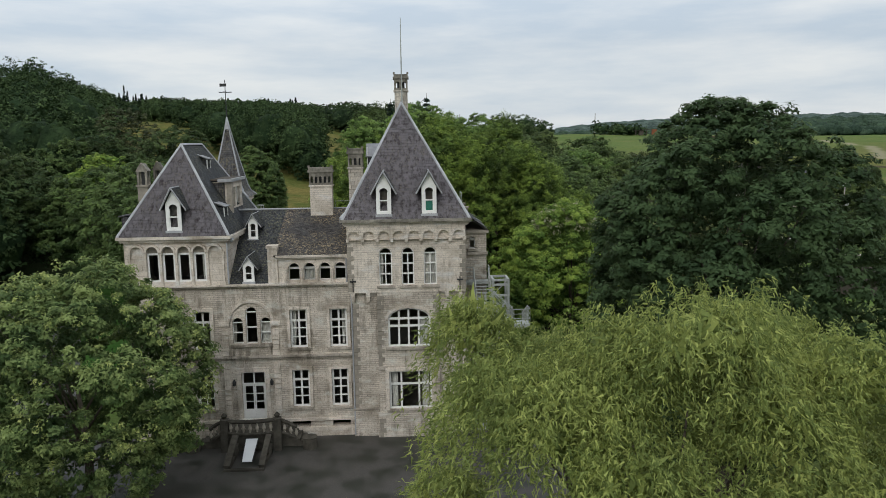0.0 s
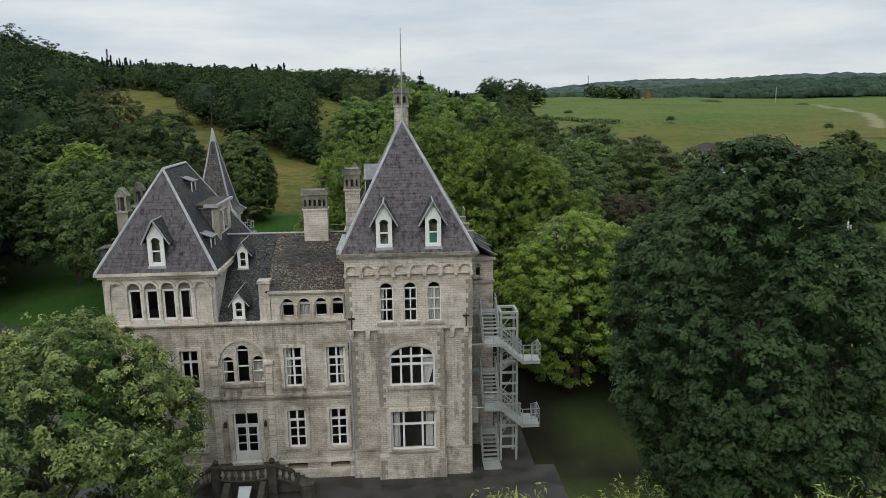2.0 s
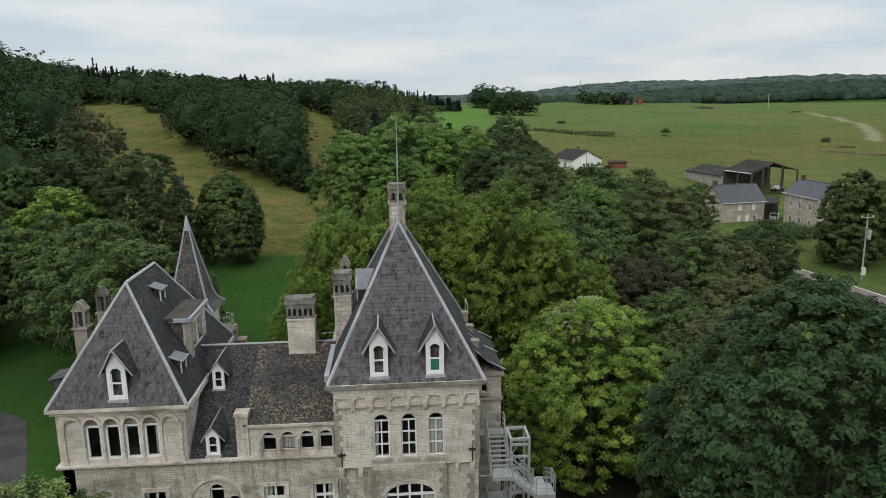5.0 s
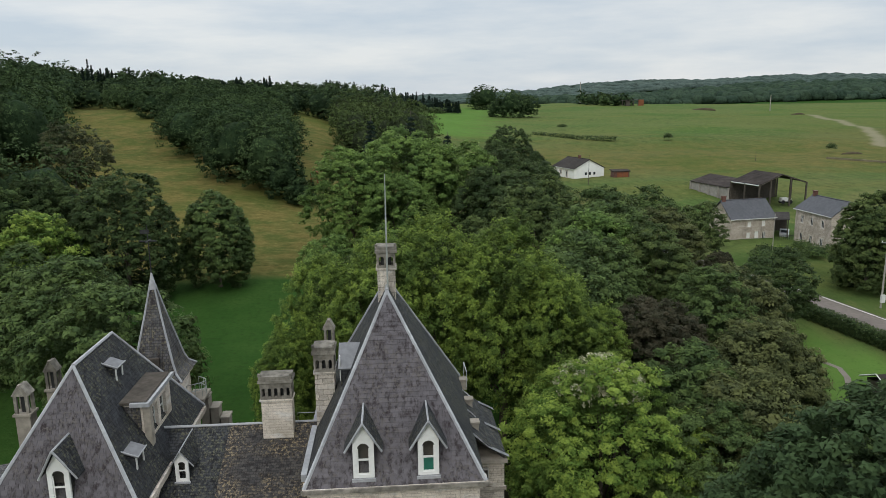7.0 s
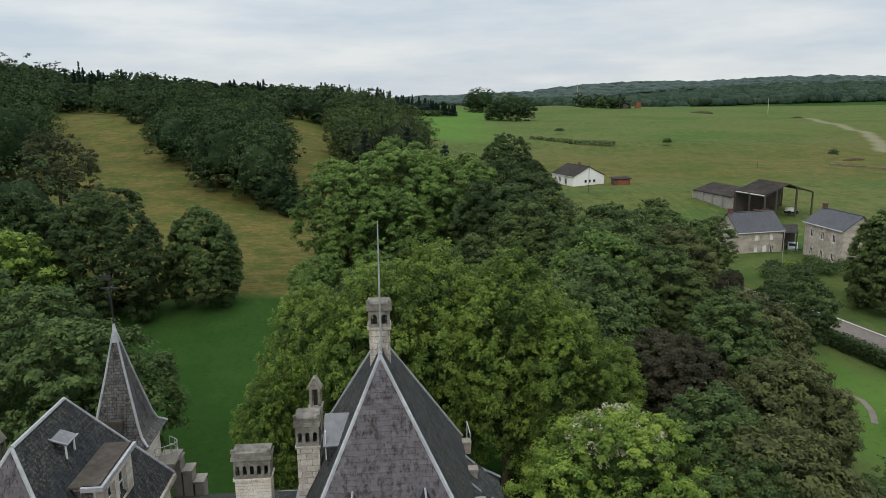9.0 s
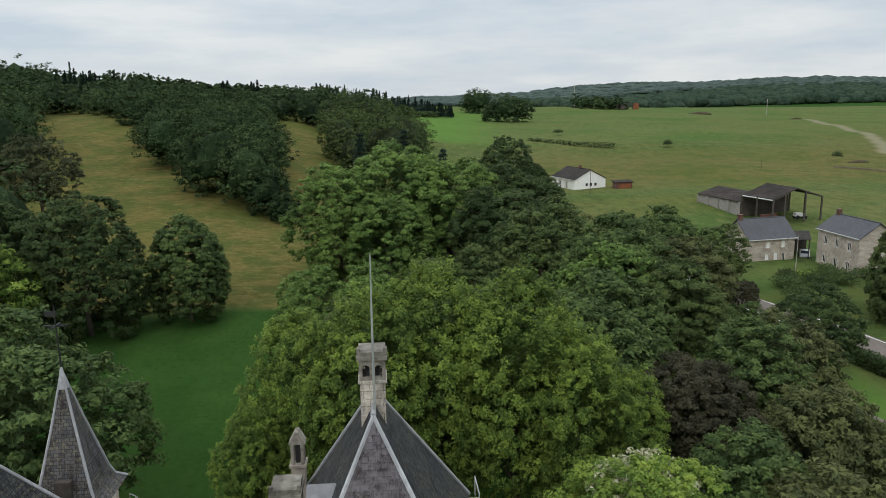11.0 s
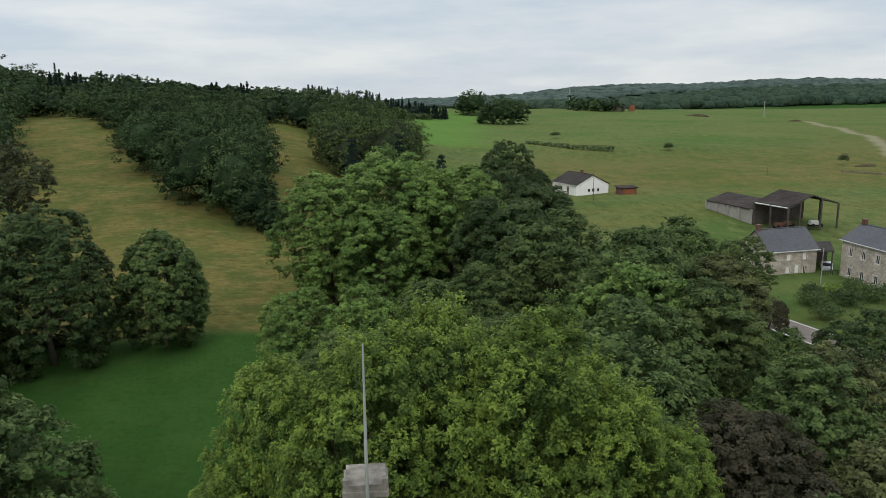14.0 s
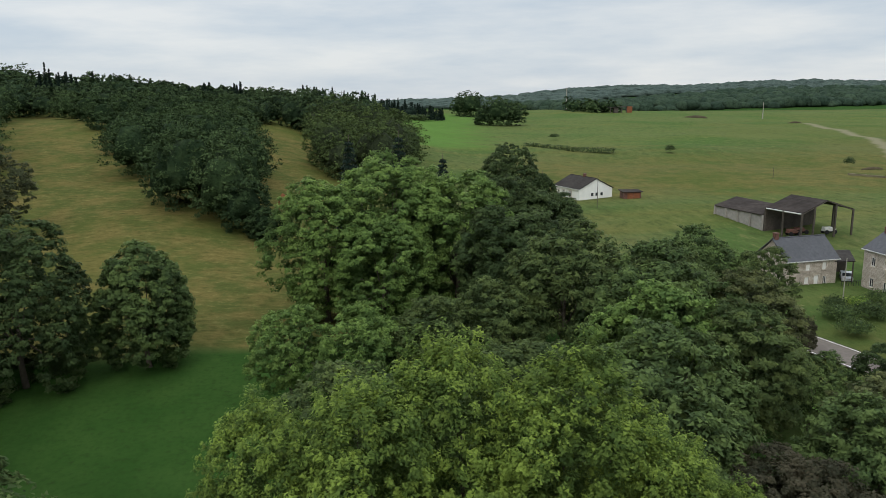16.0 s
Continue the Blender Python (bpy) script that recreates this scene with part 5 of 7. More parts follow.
railing([(3.05, 49.3, 9.95), (3.8, 49.3, 9.95)])
railing([(4.95, 50.1, 9.95), (4.95, 49.3, 9.95)])
flight((3.85, 49.3, 9.95), (3.85, 47.6, 8.7), 1.05, (1, 0, 0))
landing(3.8, 4.95, 46.5, 47.6, 0.12)
for x, y in ((5.05, 47.75), (6.1, 47.75), (5.05, 49.2), (6.1, 49.2)):
    part("post", Geo().box(x - 0.07, x + 0.07, y - 0.07, y + 0.07, 0.02, 10.25), STEEL, stair)
for i in range(13):
    z = 1.0 + i * 0.75
    part("cross_beam", Geo().box(5.12, 6.03, 47.70, 47.80, z - 0.07, z + 0.07), STEEL, stair)
    if i % 2:
        part("brace", Geo().tube([(5.05, 47.85, z), (6.1, 49.1, z + 0.7)], [0.03, 0.03], 5), STEEL, stair)
pieces("top_beam", Geo().box(4.98, 6.17, 47.68, 47.82, 10.252, 10.40).box(4.98, 6.17, 49.13, 49.27, 10.252, 10.40).box(4.98, 5.12, 47.823, 49.127, 10.252, 10.40).box(6.03, 6.17, 47.823, 49.127, 10.252, 10.40), STEEL, stair)
for z in (8.55, 4.2):
    part("wall_strut", Geo().tube([(2.95, 47.2, z - 0.1), (5.0, 47.2, z - 0.1)], [0.05, 0.05], 6), STEEL, stair)
    part("wall_strut", Geo().tube([(3.02, 49.4, z - 2.6), (3.9, 49.4, z - 1.4)], [0.04, 0.04], 6), STEEL, stair)
    part("bracket_arm", Geo().box(6.17, 7.2, 47.6, 47.72, z - 1.5, z - 1.4), STEEL, stair)
part("wall_cabinet", Geo().box(3.01, 3.6, 48.2, 49.2, 2.6, 4.1), DULL_WHITE, stair)

# ---- entrance steps ----
perron = thing("entrance_steps", "dark mossy stone steps and balustrade before the door", "steps", (-11.3, 45, 0))
part("terrace", Geo().box(-13.1, -9.4, 44.35, YW - 0.02, 0.03, 1.24), DARK_STONE, perron)
part("doorstep", Geo().box(-12.3, -10.4, YW - 0.35, YW - 0.03, 1.243, 1.4), ASHLAR, perron)


def balustrade(points, z_base, high=0.85):
    pts = [Vector((x, y, z)) for x, y, z in points]
    part("coping", Geo().tube([p + Vector((0, 0, high)) for p in pts], [0.14] * len(pts), 6), DARK_STONE, perron)
    part("curb", Geo().tube([p + Vector((0, 0, 0.05)) for p in pts], [0.13] * len(pts), 6), DARK_STONE, perron)
    total = sum((b - a).length for a, b in zip(pts, pts[1:]))
    n = max(int(total / 0.42), 2)
    for i in range(n + 1):
        s = total * i / n
        for a, b in zip(pts, pts[1:]):
            if s <= (b - a).length + 1e-6:
                p = a.lerp(b, min(s / max((b - a).length, 1e-6), 1))
                break
            s -= (b - a).length
        part("baluster", Geo().turned(p.x, p.y, [(0.10, p.z + 0.1), (0.06, p.z + 0.2), (0.13, p.z + 0.4), (0.06, p.z + 0.65), (0.10, p.z + high - 0.1)], 8), QUOIN, perron)


balustrade([(-12.9, 44.5, 1.24), (-12.2, 44.25, 1.24), (-11.2, 44.15, 1.24), (-10.2, 44.25, 1.24), (-9.5, 44.5, 1.24)], 1.24)
balustrade([(-9.5, 44.5, 1.24), (-8.9, 44.7, 0.9), (-8.4, 45.1, 0.45)], 0.4)
balustrade([(-12.9, 44.5, 1.24), (-13.5, 44.7, 0.9), (-14.0, 45.1, 0.45)], 0.4)
for x in (-12.9, -9.5):
    part("newel_pier", Geo().box(x - 0.24, x + 0.24, 44.22, 44.7, 0.03, 2.1).turned(x, 44.46, [(0.3, 2.1), (0.3, 2.2), (0.12, 2.26), (0.2, 2.42), (0.05, 2.6)], 10), DARK_STONE, perron)
for s, x0 in ((1, -9.35), (-1, -13.15)):
    for i in range(6):
        a, b = sorted((x0 + s * i * 0.3, x0 + s * (i + 1) * 0.3))
        part("step", Geo().box(a, b, 44.9, 46.35, 0.03, 1.24 - (i + 1) * 0.18), DARK_STONE, perron)
    x = x0 + s * 1.9
    part("wing_wall", Geo().turned(x, 44.6, [(0.5, 0.03), (0.46, 0.7), (0.5, 0.78)], 12), DARK_STONE, perron)
ramp = thing("ramp", "white sheet-metal ramp between two low stone walls", "ramp", (-11.1, 42.9, 0.03))
part("ramp_sheet", Geo().slab([(-11.45, 42.5, 0.14), (-10.80, 42.5, 0.14), (-10.70, 44.1, 0.98), (-11.50, 44.1, 0.98)], 0.04), SHEET, ramp)
part("ramp_edge", Geo().tube([(-11.46, 42.5, 0.16), (-11.51, 44.1, 1.0)], [0.03, 0.03], 5), IRON, ramp)
part("ramp_edge", Geo().tube([(-10.79, 42.5, 0.16), (-10.69, 44.1, 1.0)], [0.03, 0.03], 5), IRON, ramp)
for x0, x1 in ((-12.35, -11.95), (-10.2, -9.85)):
    part("side_wall", Geo().slab([(x0, 41.5, 0.35), (x1, 41.5, 0.35), (x1, 44.1, 1.25), (x0, 44.1, 1.25)], 0.12).box(x0 + 0.02, x1 - 0.02, 41.55, 43.0, 0.03, 0.32).box(x0 + 0.02, x1 - 0.02, 43.0, 44.1, 0.03, 0.72), DARK_STONE, ramp)
part("kerb", Geo().box(-12.35, -9.85, 41.35, 41.55, 0.03, 0.16), DARK_STONE, ramp)


# ---- trees ----
def leaf_arrays(rng, at, out, length, wide, up=0.35, jitter=0.55):
    """Pointed leaf blades at the points, facing roughly outwards: vertex and triangle arrays."""
    n = len(at)
    nrm = out + rng.normal(0, jitter, (n, 3)) + np.array([0, 0, up])
    nrm /= np.linalg.norm(nrm, axis=1, keepdims=True) + 1e-9
    a = np.cross(nrm, rng.normal(0, 1, (n, 3)))
    a /= np.linalg.norm(a, axis=1, keepdims=True) + 1e-9
    b = np.cross(nrm, a)
    size = rng.uniform(0.6, 1.3, (n, 1))
    l, w = length * size, wide * size
    v = np.stack([at - a * l * 0.4 + b * w * 0.5, at - a * l * 0.4 - b * w * 0.5, at + a * l * 0.6], 1)
    return v.reshape(-1, 3), np.arange(3 * n).reshape(-1, 3)


def tri_mesh(name, chunks, material, tone=None):
    """One mesh from several (vertices, triangles) arrays; tone runs from dark (0) to light (1) leaf, at random if not
    given.
    """
    vs, fs, k = [], [], 0
    for v, f in chunks:
        vs.append(v)
        fs.append(f + k)
        k += len(v)
    v, f = np.concatenate(vs).astype(np.float32), np.concatenate(fs).astype(np.int32)
    me = bpy.data.meshes.new(name)
    me.vertices.add(len(v))
    me.vertices.foreach_set("co", v.ravel())
    me.loops.add(f.size)
    me.loops.foreach_set("vertex_index", f.ravel())
    me.polygons.add(len(f))
    me.polygons.foreach_set("loop_start", np.arange(0, f.size, 3, dtype=np.int32))
    me.polygons.foreach_set("loop_total", np.full(len(f), 3, dtype=np.int32))
    me.update(calc_edges=True)
    me.materials.append(material)
    if tone is None:
        tone = np.zeros(len(v))
        tone[f] = np.random.default_rng(len(v)).random((len(f), 1))
    att = me.attributes.new("tone", "FLOAT", "POINT")
    att.data.foreach_set("value", np.clip(tone, 0, 1).astype(np.float32))
    return me


def sphere_points(rng, n, low=-1.0):
    z = rng.uniform(low, 1, n)
    g = rng.uniform(0, 2 * np.pi, n)
    r = np.sqrt(1 - z * z)
    return np.stack([r * np.cos(g), r * np.sin(g), z], 1)


def crown_arrays(rng, centre, radii, lobes, clumps, clump_r, per, length, wide, low=-0.55, lumps=0.16, cone=0.0, core=0.10, ragged=1.0, jitter=0.55, upright=0.75):
    """A crown of billowing lobes set with leafy sprays, round shade-painted inner leaves."""
    centre, radii = np.array(centre, float), np.array(radii, float)
    k = np.arange(lobes) + 0.5
    z = np.clip(low + (1 - low) * k / lobes + rng.uniform(-0.5, 0.5, lobes) * (1 - low) / lobes, -1, 1)
    g = k * 2.39996 + rng.uniform(-0.35, 0.35, lobes)
    r = np.sqrt(np.maximum(1 - z * z, 0))
    d = np.stack([r * np.cos(g), r * np.sin(g), z], 1)
    size = min(2.1 / math.sqrt(lobes), 0.46) * rng.uniform(0.75, 1.2, lobes)
    reach = np.clip(1.0 - size * 0.92 + np.clip(rng.normal(0, lumps * 0.45, lobes), -0.3, 0.06), 0.2, 1.02)
    hub = d * reach[:, None]
    if cone:
        hub[:, :2] *= (1 - cone * np.clip((hub[:, 2:3] + 0.4) / 1.4, 0, 1))
    # sprays lie on the outer sides of the lobes; those buried in a neighbour are left out
    pick = rng.choice(lobes, clumps * 2, p=size ** 2 / (size ** 2).sum())
    q = sphere_points(rng, len(pick)) + 0.75 * d[pick] + np.array([0, 0, 0.15])
    q /= np.linalg.norm(q, axis=1, keepdims=True) + 1e-9
    p = hub[pick] + q * (size[pick] * rng.uniform(1 - 0.28 * ragged, 1 + 0.14 * ragged, len(pick)))[:, None]
    near = np.linalg.norm(p[:, None, :] - hub[None], axis=2) / size[None]
    free = np.nonzero(near.min(axis=1) > 0.70)[0][:clumps]
    p, q = centre + p[free] * radii, q[free]
    n = len(p)
    cr = clump_r * rng.uniform(0.55, 1.25, n)
    idx = np.repeat(np.arange(n), per)
    s = sphere_points(rng, len(idx), -0.35)
    far = rng.uniform(0.35, 1.05, (len(idx), 1))
    at = p[idx] + s * cr[idx][:, None] * far * np.array([1, 1, upright])
    # painted light: each spray turns paler on its upper, outer side
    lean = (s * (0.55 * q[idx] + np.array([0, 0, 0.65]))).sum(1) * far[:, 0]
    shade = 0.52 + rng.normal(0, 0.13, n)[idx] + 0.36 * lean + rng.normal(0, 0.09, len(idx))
    out = 0.6 * s + 0.55 * q[idx]
    v, f = leaf_arrays(rng, at, out, length, wide, 0.35, jitter)
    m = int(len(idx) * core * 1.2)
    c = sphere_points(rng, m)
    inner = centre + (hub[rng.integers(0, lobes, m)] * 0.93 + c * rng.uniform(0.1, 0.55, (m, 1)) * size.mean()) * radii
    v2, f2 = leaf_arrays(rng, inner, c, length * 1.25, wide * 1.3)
    # low tones paint the shade inside the crown onto the inner leaves
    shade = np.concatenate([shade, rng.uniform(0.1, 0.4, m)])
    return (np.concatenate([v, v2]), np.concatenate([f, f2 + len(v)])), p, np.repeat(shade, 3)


def trunk_geo(rng, base, top, radius, tips):
    geo = Geo()
    base, top = Vector(base), Vector(top)
    mid = base.lerp(top, 0.5) + Vector((rng.uniform(-0.3, 0.3), rng.uniform(-0.3, 0.3), 0))
    geo.tube([base, base.lerp(mid, 0.12), mid, top], [radius * 1.5, radius, radius * 0.75, radius * 0.35], 10)
    for tip in tips:
        tip = base.lerp(top, 0.8).lerp(Vector(tip), 0.8)
        start = base.lerp(top, rng.uniform(0.35, 0.8))
        bend = start.lerp(tip, 0.5) + Vector((0, 0, 0.12 * (tip - start).length))
        geo.tube([start, bend, tip], [radius * 0.3, radius * 0.16, radius * 0.03], 6)
    return geo


def tree(x, y, height, spread, leaf, label, name="tree", seed=1, lobes=30, clumps=220, per=120, clump_r=1.0, length=0.34, wide=0.2, depth=None, low=-0.6, bare=0.12, cone=0.0, lumps=0.16, group="", sink=0.0, core=0.10, ragged=1.0, upright=0.75):
    """A broad-leaved tree: trunk with limbs and a crown of clumps. height and spread (radius) in metres."""
    rng = np.random.default_rng(seed)
    z = gz(x, y) - sink
    rz = height * (1 - bare) / 2
    centre = (x, y, z + height - rz - clump_r * 0.35)
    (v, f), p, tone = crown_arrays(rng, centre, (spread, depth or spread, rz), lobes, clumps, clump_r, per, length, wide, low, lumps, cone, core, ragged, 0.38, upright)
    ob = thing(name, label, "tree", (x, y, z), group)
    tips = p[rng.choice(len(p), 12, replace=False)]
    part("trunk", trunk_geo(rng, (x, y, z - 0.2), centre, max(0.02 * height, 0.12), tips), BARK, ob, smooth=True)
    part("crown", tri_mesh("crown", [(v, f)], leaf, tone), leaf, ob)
    return ob


def another(ob, x, y, size=1.0, turn=0.0, leaf=None, squash=1.0, label=""):
    """A copy of a tree at another place, turned and scaled."""
    made = copy_thing(ob, Matrix.Identity(4))
    made.matrix_basis = Matrix.Translation((x, y, gz(x, y) - 0.1)) @ Matrix.Rotation(turn, 4, "Z") @ Matrix.Diagonal((size, size, size * squash, 1))
    if label:
        made["label"] = label
    if leaf:
        for o in made.children:
            if o.name.startswith("crown"):
                o.material_slots[0].link = "OBJECT"
                o.material_slots[0].material = leaf
    return made


def willow(x, y, height, spread, depth, seed, label):
    """A weeping willow: a lumpy dome of lobes hung with strands of narrow leaves."""
    rng = np.random.default_rng(seed)
    ob = thing("willow_tree", label, "tree", (x, y, gz(x, y)))
    lobes = 46
    k = np.arange(lobes) + 0.5
    r = np.sqrt(k / lobes) * rng.uniform(0.92, 1.04, lobes)
    g = k * 2.39996 + rng.uniform(-0.3, 0.3, lobes)
    hub = np.stack([x + spread * r * np.cos(g), y + depth * r * np.sin(g), height - 2.0 - 0.58 * height * r ** 4.2 + rng.normal(0, 0.85, lobes)], 1)
    size = rng.uniform(0.65, 1.6, lobes)
    n = 7000
    pick = rng.integers(0, lobes, n)
    q = sphere_points(rng, n, -0.2)
    root = hub[pick] + q * size[pick][:, None] * rng.uniform(0.75, 1.1, (n, 1)) * np.array([1, 1, 0.85])
    outward = q * np.array([1, 1, 0]) + 0.6 * np.stack([np.cos(g[pick]) * r[pick], np.sin(g[pick]) * r[pick], np.zeros(n)], 1)
    span = rng.gamma(3.0, 0.34, n) + 0.25
    rise = np.where(rng.random(n) < 0.18, rng.uniform(0.3, 0.75, n), rng.uniform(0.0, 0.25, n))
    per = 38
    idx = np.repeat(np.arange(n), per)
    t = rng.random(len(idx))
    at = root[idx] + outward[idx] * (np.sqrt(t) * span[idx] * 0.42)[:, None]
    at[:, 2] += rise[idx] * np.sin(np.pi * np.clip(t * 1.5, 0, 1)) - t ** 1.5 * span[idx]
    at += rng.normal(0, 0.055, at.shape)
    # narrow leaves along each strand, half hanging, half spread
    way = np.stack([rng.normal(0, 0.5, len(idx)), rng.normal(0, 0.5, len(idx)), rng.uniform(-1.3, 0.1, len(idx))], 1) + outward[idx] * 0.45
    way /= np.linalg.norm(way, axis=1, keepdims=True)
    across = np.cross(way, rng.normal(0, 1, way.shape))
    across /= np.linalg.norm(across, axis=1, keepdims=True)
    s = rng.uniform(0.65, 1.35, (len(idx), 1))
    v = np.stack([at - across * 0.018 * s, at + across * 0.018 * s, at + way * 0.145 * s], 1).reshape(-1, 3)
    inner = hub[rng.integers(0, lobes, 7000)] + sphere_points(rng, 7000) * rng.uniform(0.2, 0.8, (7000, 1))
    v2, f2 = leaf_arrays(rng, inner, sphere_points(rng, 7000), 0.5, 0.16)
    tips = hub[rng.choice(lobes, 30, replace=False)]
    part("trunk", trunk_geo(rng, (x, y, gz(x, y) - 0.2), (x, y, height * 0.62), 0.55, tips), BARK, ob, smooth=True)
    part("crown", tri_mesh("crown", [(v, np.arange(len(v)).reshape(-1, 3)), (v2, f2)], LEAF_WILLOW), LEAF_WILLOW, ob)
    return ob


def fir(x, y, height, spread, leaf, label, seed=1, tiers=22, name="fir_tree", sparse=1.0, droop=0.25, power=0.8):
    rng = np.random.default_rng(seed)
    z = gz(x, y)
    ob = thing(name, label, "tree", (x, y, z))
    pts, outs = [], []
    geo = Geo().tube([(x, y, z - 0.2), (x, y, z + height * 0.5), (x, y, z + height)], [height * 0.018, height * 0.011, 0.03], 8)
    for i in range(tiers):
        h = 0.12 + 0.86 * i / tiers
        r = spread * (1 - h) ** power + 0.15
        for b in range(14):
            g = rng.uniform(0, 6.28)
            n = int(16 * r * sparse) + 6
            t = rng.random(n) ** 0.7
            px = x + np.cos(g) * r * t + rng.normal(0, 0.15, n)
            py = y + np.sin(g) * r * t + rng.normal(0, 0.15, n)
            pz = z + height * h - droop * r * t ** 1.6 + rng.normal(0, 0.12, n)
            pts.append(np.stack([px, py, pz], 1))
            outs.append(np.tile([math.cos(g) * 0.5, math.sin(g) * 0.5, 0.5], (n, 1)))
    part("trunk", geo, BARK, ob, smooth=True)
    part("crown", tri_mesh("crown", [leaf_arrays(rng, np.concatenate(pts), np.concatenate(outs), 0.55, 0.22)], leaf), leaf, ob)
    return ob


def woodland(name, young, old, deep, grain=1.4):
    """Far crowns: a tone for each tree, painted shade in sprays, leafy mottling and relief."""
    s = Nodes(name, 0.8)
    s.bsdf.inputs["Specular IOR Level"].default_value = 0.03
    pos = s.place()
    at = s.n.new("ShaderNodeAttribute")
    at.attribute_name = "tone"
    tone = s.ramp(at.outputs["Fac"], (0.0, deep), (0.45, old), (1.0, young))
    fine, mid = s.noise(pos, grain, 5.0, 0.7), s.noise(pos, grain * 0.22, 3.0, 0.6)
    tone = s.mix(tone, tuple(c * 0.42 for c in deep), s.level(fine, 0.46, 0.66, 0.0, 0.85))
    tone = s.mix(tone, young, s.level(mid, 0.50, 0.72, 0.0, 0.35))
    s.color(tone)
    s.bump(fine, 0.9, 0.8 / grain)
    return s.mat


WOOD_MEADOW = woodland("meadow_wood_leaves", (0.082, 0.122, 0.046), (0.041, 0.068, 0.027), (0.024, 0.043, 0.019), 1.4)
WOOD_MIXED = woodland("mixed_wood_leaves", (0.11, 0.15, 0.046), (0.054, 0.08, 0.03), (0.036, 0.046, 0.024), 1.4)
WOOD_RIDGE = woodland("ridge_wood_leaves", (0.076, 0.112, 0.046), (0.043, 0.069, 0.03), (0.025, 0.044, 0.021), 0.9)
WOOD_FIR = woodland("fir_wood_needles", (0.034, 0.054, 0.034), (0.02, 0.034, 0.023), (0.013, 0.023, 0.017), 1.6)
# aerial haze painted into both hill colours, bluer and paler with distance
WOOD_NEAR_HILL = woodland("hazed_hill_leaves", (0.060, 0.090, 0.053), (0.041, 0.066, 0.042), (0.029, 0.050, 0.034), 0.3)
WOOD_FAR_HILL = woodland("hazed_distant_leaves", (0.1, 0.132, 0.108), (0.084, 0.116, 0.098), (0.072, 0.102, 0.088), 0.07)


def ball(level):
    """Unit directions and triangles of an even sphere."""
    bm = bmesh.new()
    bmesh.ops.create_icosphere(bm, subdivisions=level, radius=1.0)
    bm.verts.ensure_lookup_table()
    d = np.array([v.co[:] for v in bm.verts])
    f = np.array([[v.index for v in face.verts] for face in bm.faces])
    bm.free()
    return d, f


BALLS = {k: ball(k) for k in (1, 2, 3, 4)}


def billow(rng, x, y, z, h, r, level, leaves, length):
    """One far crown: a lobed body, set with leafy sprays where it is near enough. Returns vertices, triangles and tones."""
    d, f = BALLS[level]
    n = int(rng.integers(20, 30))
    k = np.arange(n) + 0.5
    up = np.clip(-0.8 + 1.8 * k / n, -1, 1)
    g = k * 2.39996 + rng.uniform(-0.4, 0.4, n)
    side = np.sqrt(np.maximum(1 - up * up, 0))
    size = rng.uniform(0.22, 0.40, n)
    hub = np.stack([side * np.cos(g), side * np.sin(g), up], 1) * (1.02 - size)[:, None]
    along = d @ hub.T
    gap = along ** 2 - (hub ** 2).sum(1)[None] + size[None] ** 2
    reach = np.where(gap > 0, along + np.sqrt(np.maximum(gap, 0)), 0.0).max(1)
    v = d * (np.maximum(reach, 0.6) * rng.uniform(0.965, 1.035, len(d)))[:, None]
    v[:, :2] *= 1 + 0.32 * np.clip(-v[:, 2:3], 0, 0.8)
    v[:, 2] = np.maximum(v[:, 2], -0.88)
    centre, radii = np.array([x, y, z + h * 0.46]), np.array([r, r, h * 0.54])
    if not leaves:
        return centre - np.array([0, 0, 3.0]) + v * radii, f, np.full(len(d), 0.45)
    v = centre + v * radii * np.array([0.66, 0.66, 0.72])
    per = 15
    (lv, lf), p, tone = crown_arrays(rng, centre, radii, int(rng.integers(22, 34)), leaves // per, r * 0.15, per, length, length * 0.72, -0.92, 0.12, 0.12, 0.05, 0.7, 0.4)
    # the inner body takes tone 0: shade between sprays, put into its colour
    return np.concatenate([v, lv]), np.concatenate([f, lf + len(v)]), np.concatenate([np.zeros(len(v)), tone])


def spiky(rng, x, y, z, h, r, leaves, length):
    """One far conifer: tiers of drooping needle sprays."""
    t = rng.random(leaves) ** 1.25
    tier = np.floor(t * 22) / 22 + rng.uniform(-0.02, 0.02, leaves)
    g = rng.uniform(0, 6.28, leaves)
    q = rng.random(leaves) ** 0.6
    rr = r * (1.02 - tier) * q * rng.uniform(0.7, 1.05, leaves)
    at = np.stack([x + rr * np.cos(g), y + rr * np.sin(g), z + h * (0.06 + 0.94 * (tier + 0.05)) - 0.3 * rr + rng.normal(0, 0.12, leaves)], 1)
    return leaf_arrays(rng, at, np.stack([np.cos(g) * 0.5, np.sin(g) * 0.5, np.full(leaves, 0.5)], 1), length, length * 0.6, 0.3, 0.45)


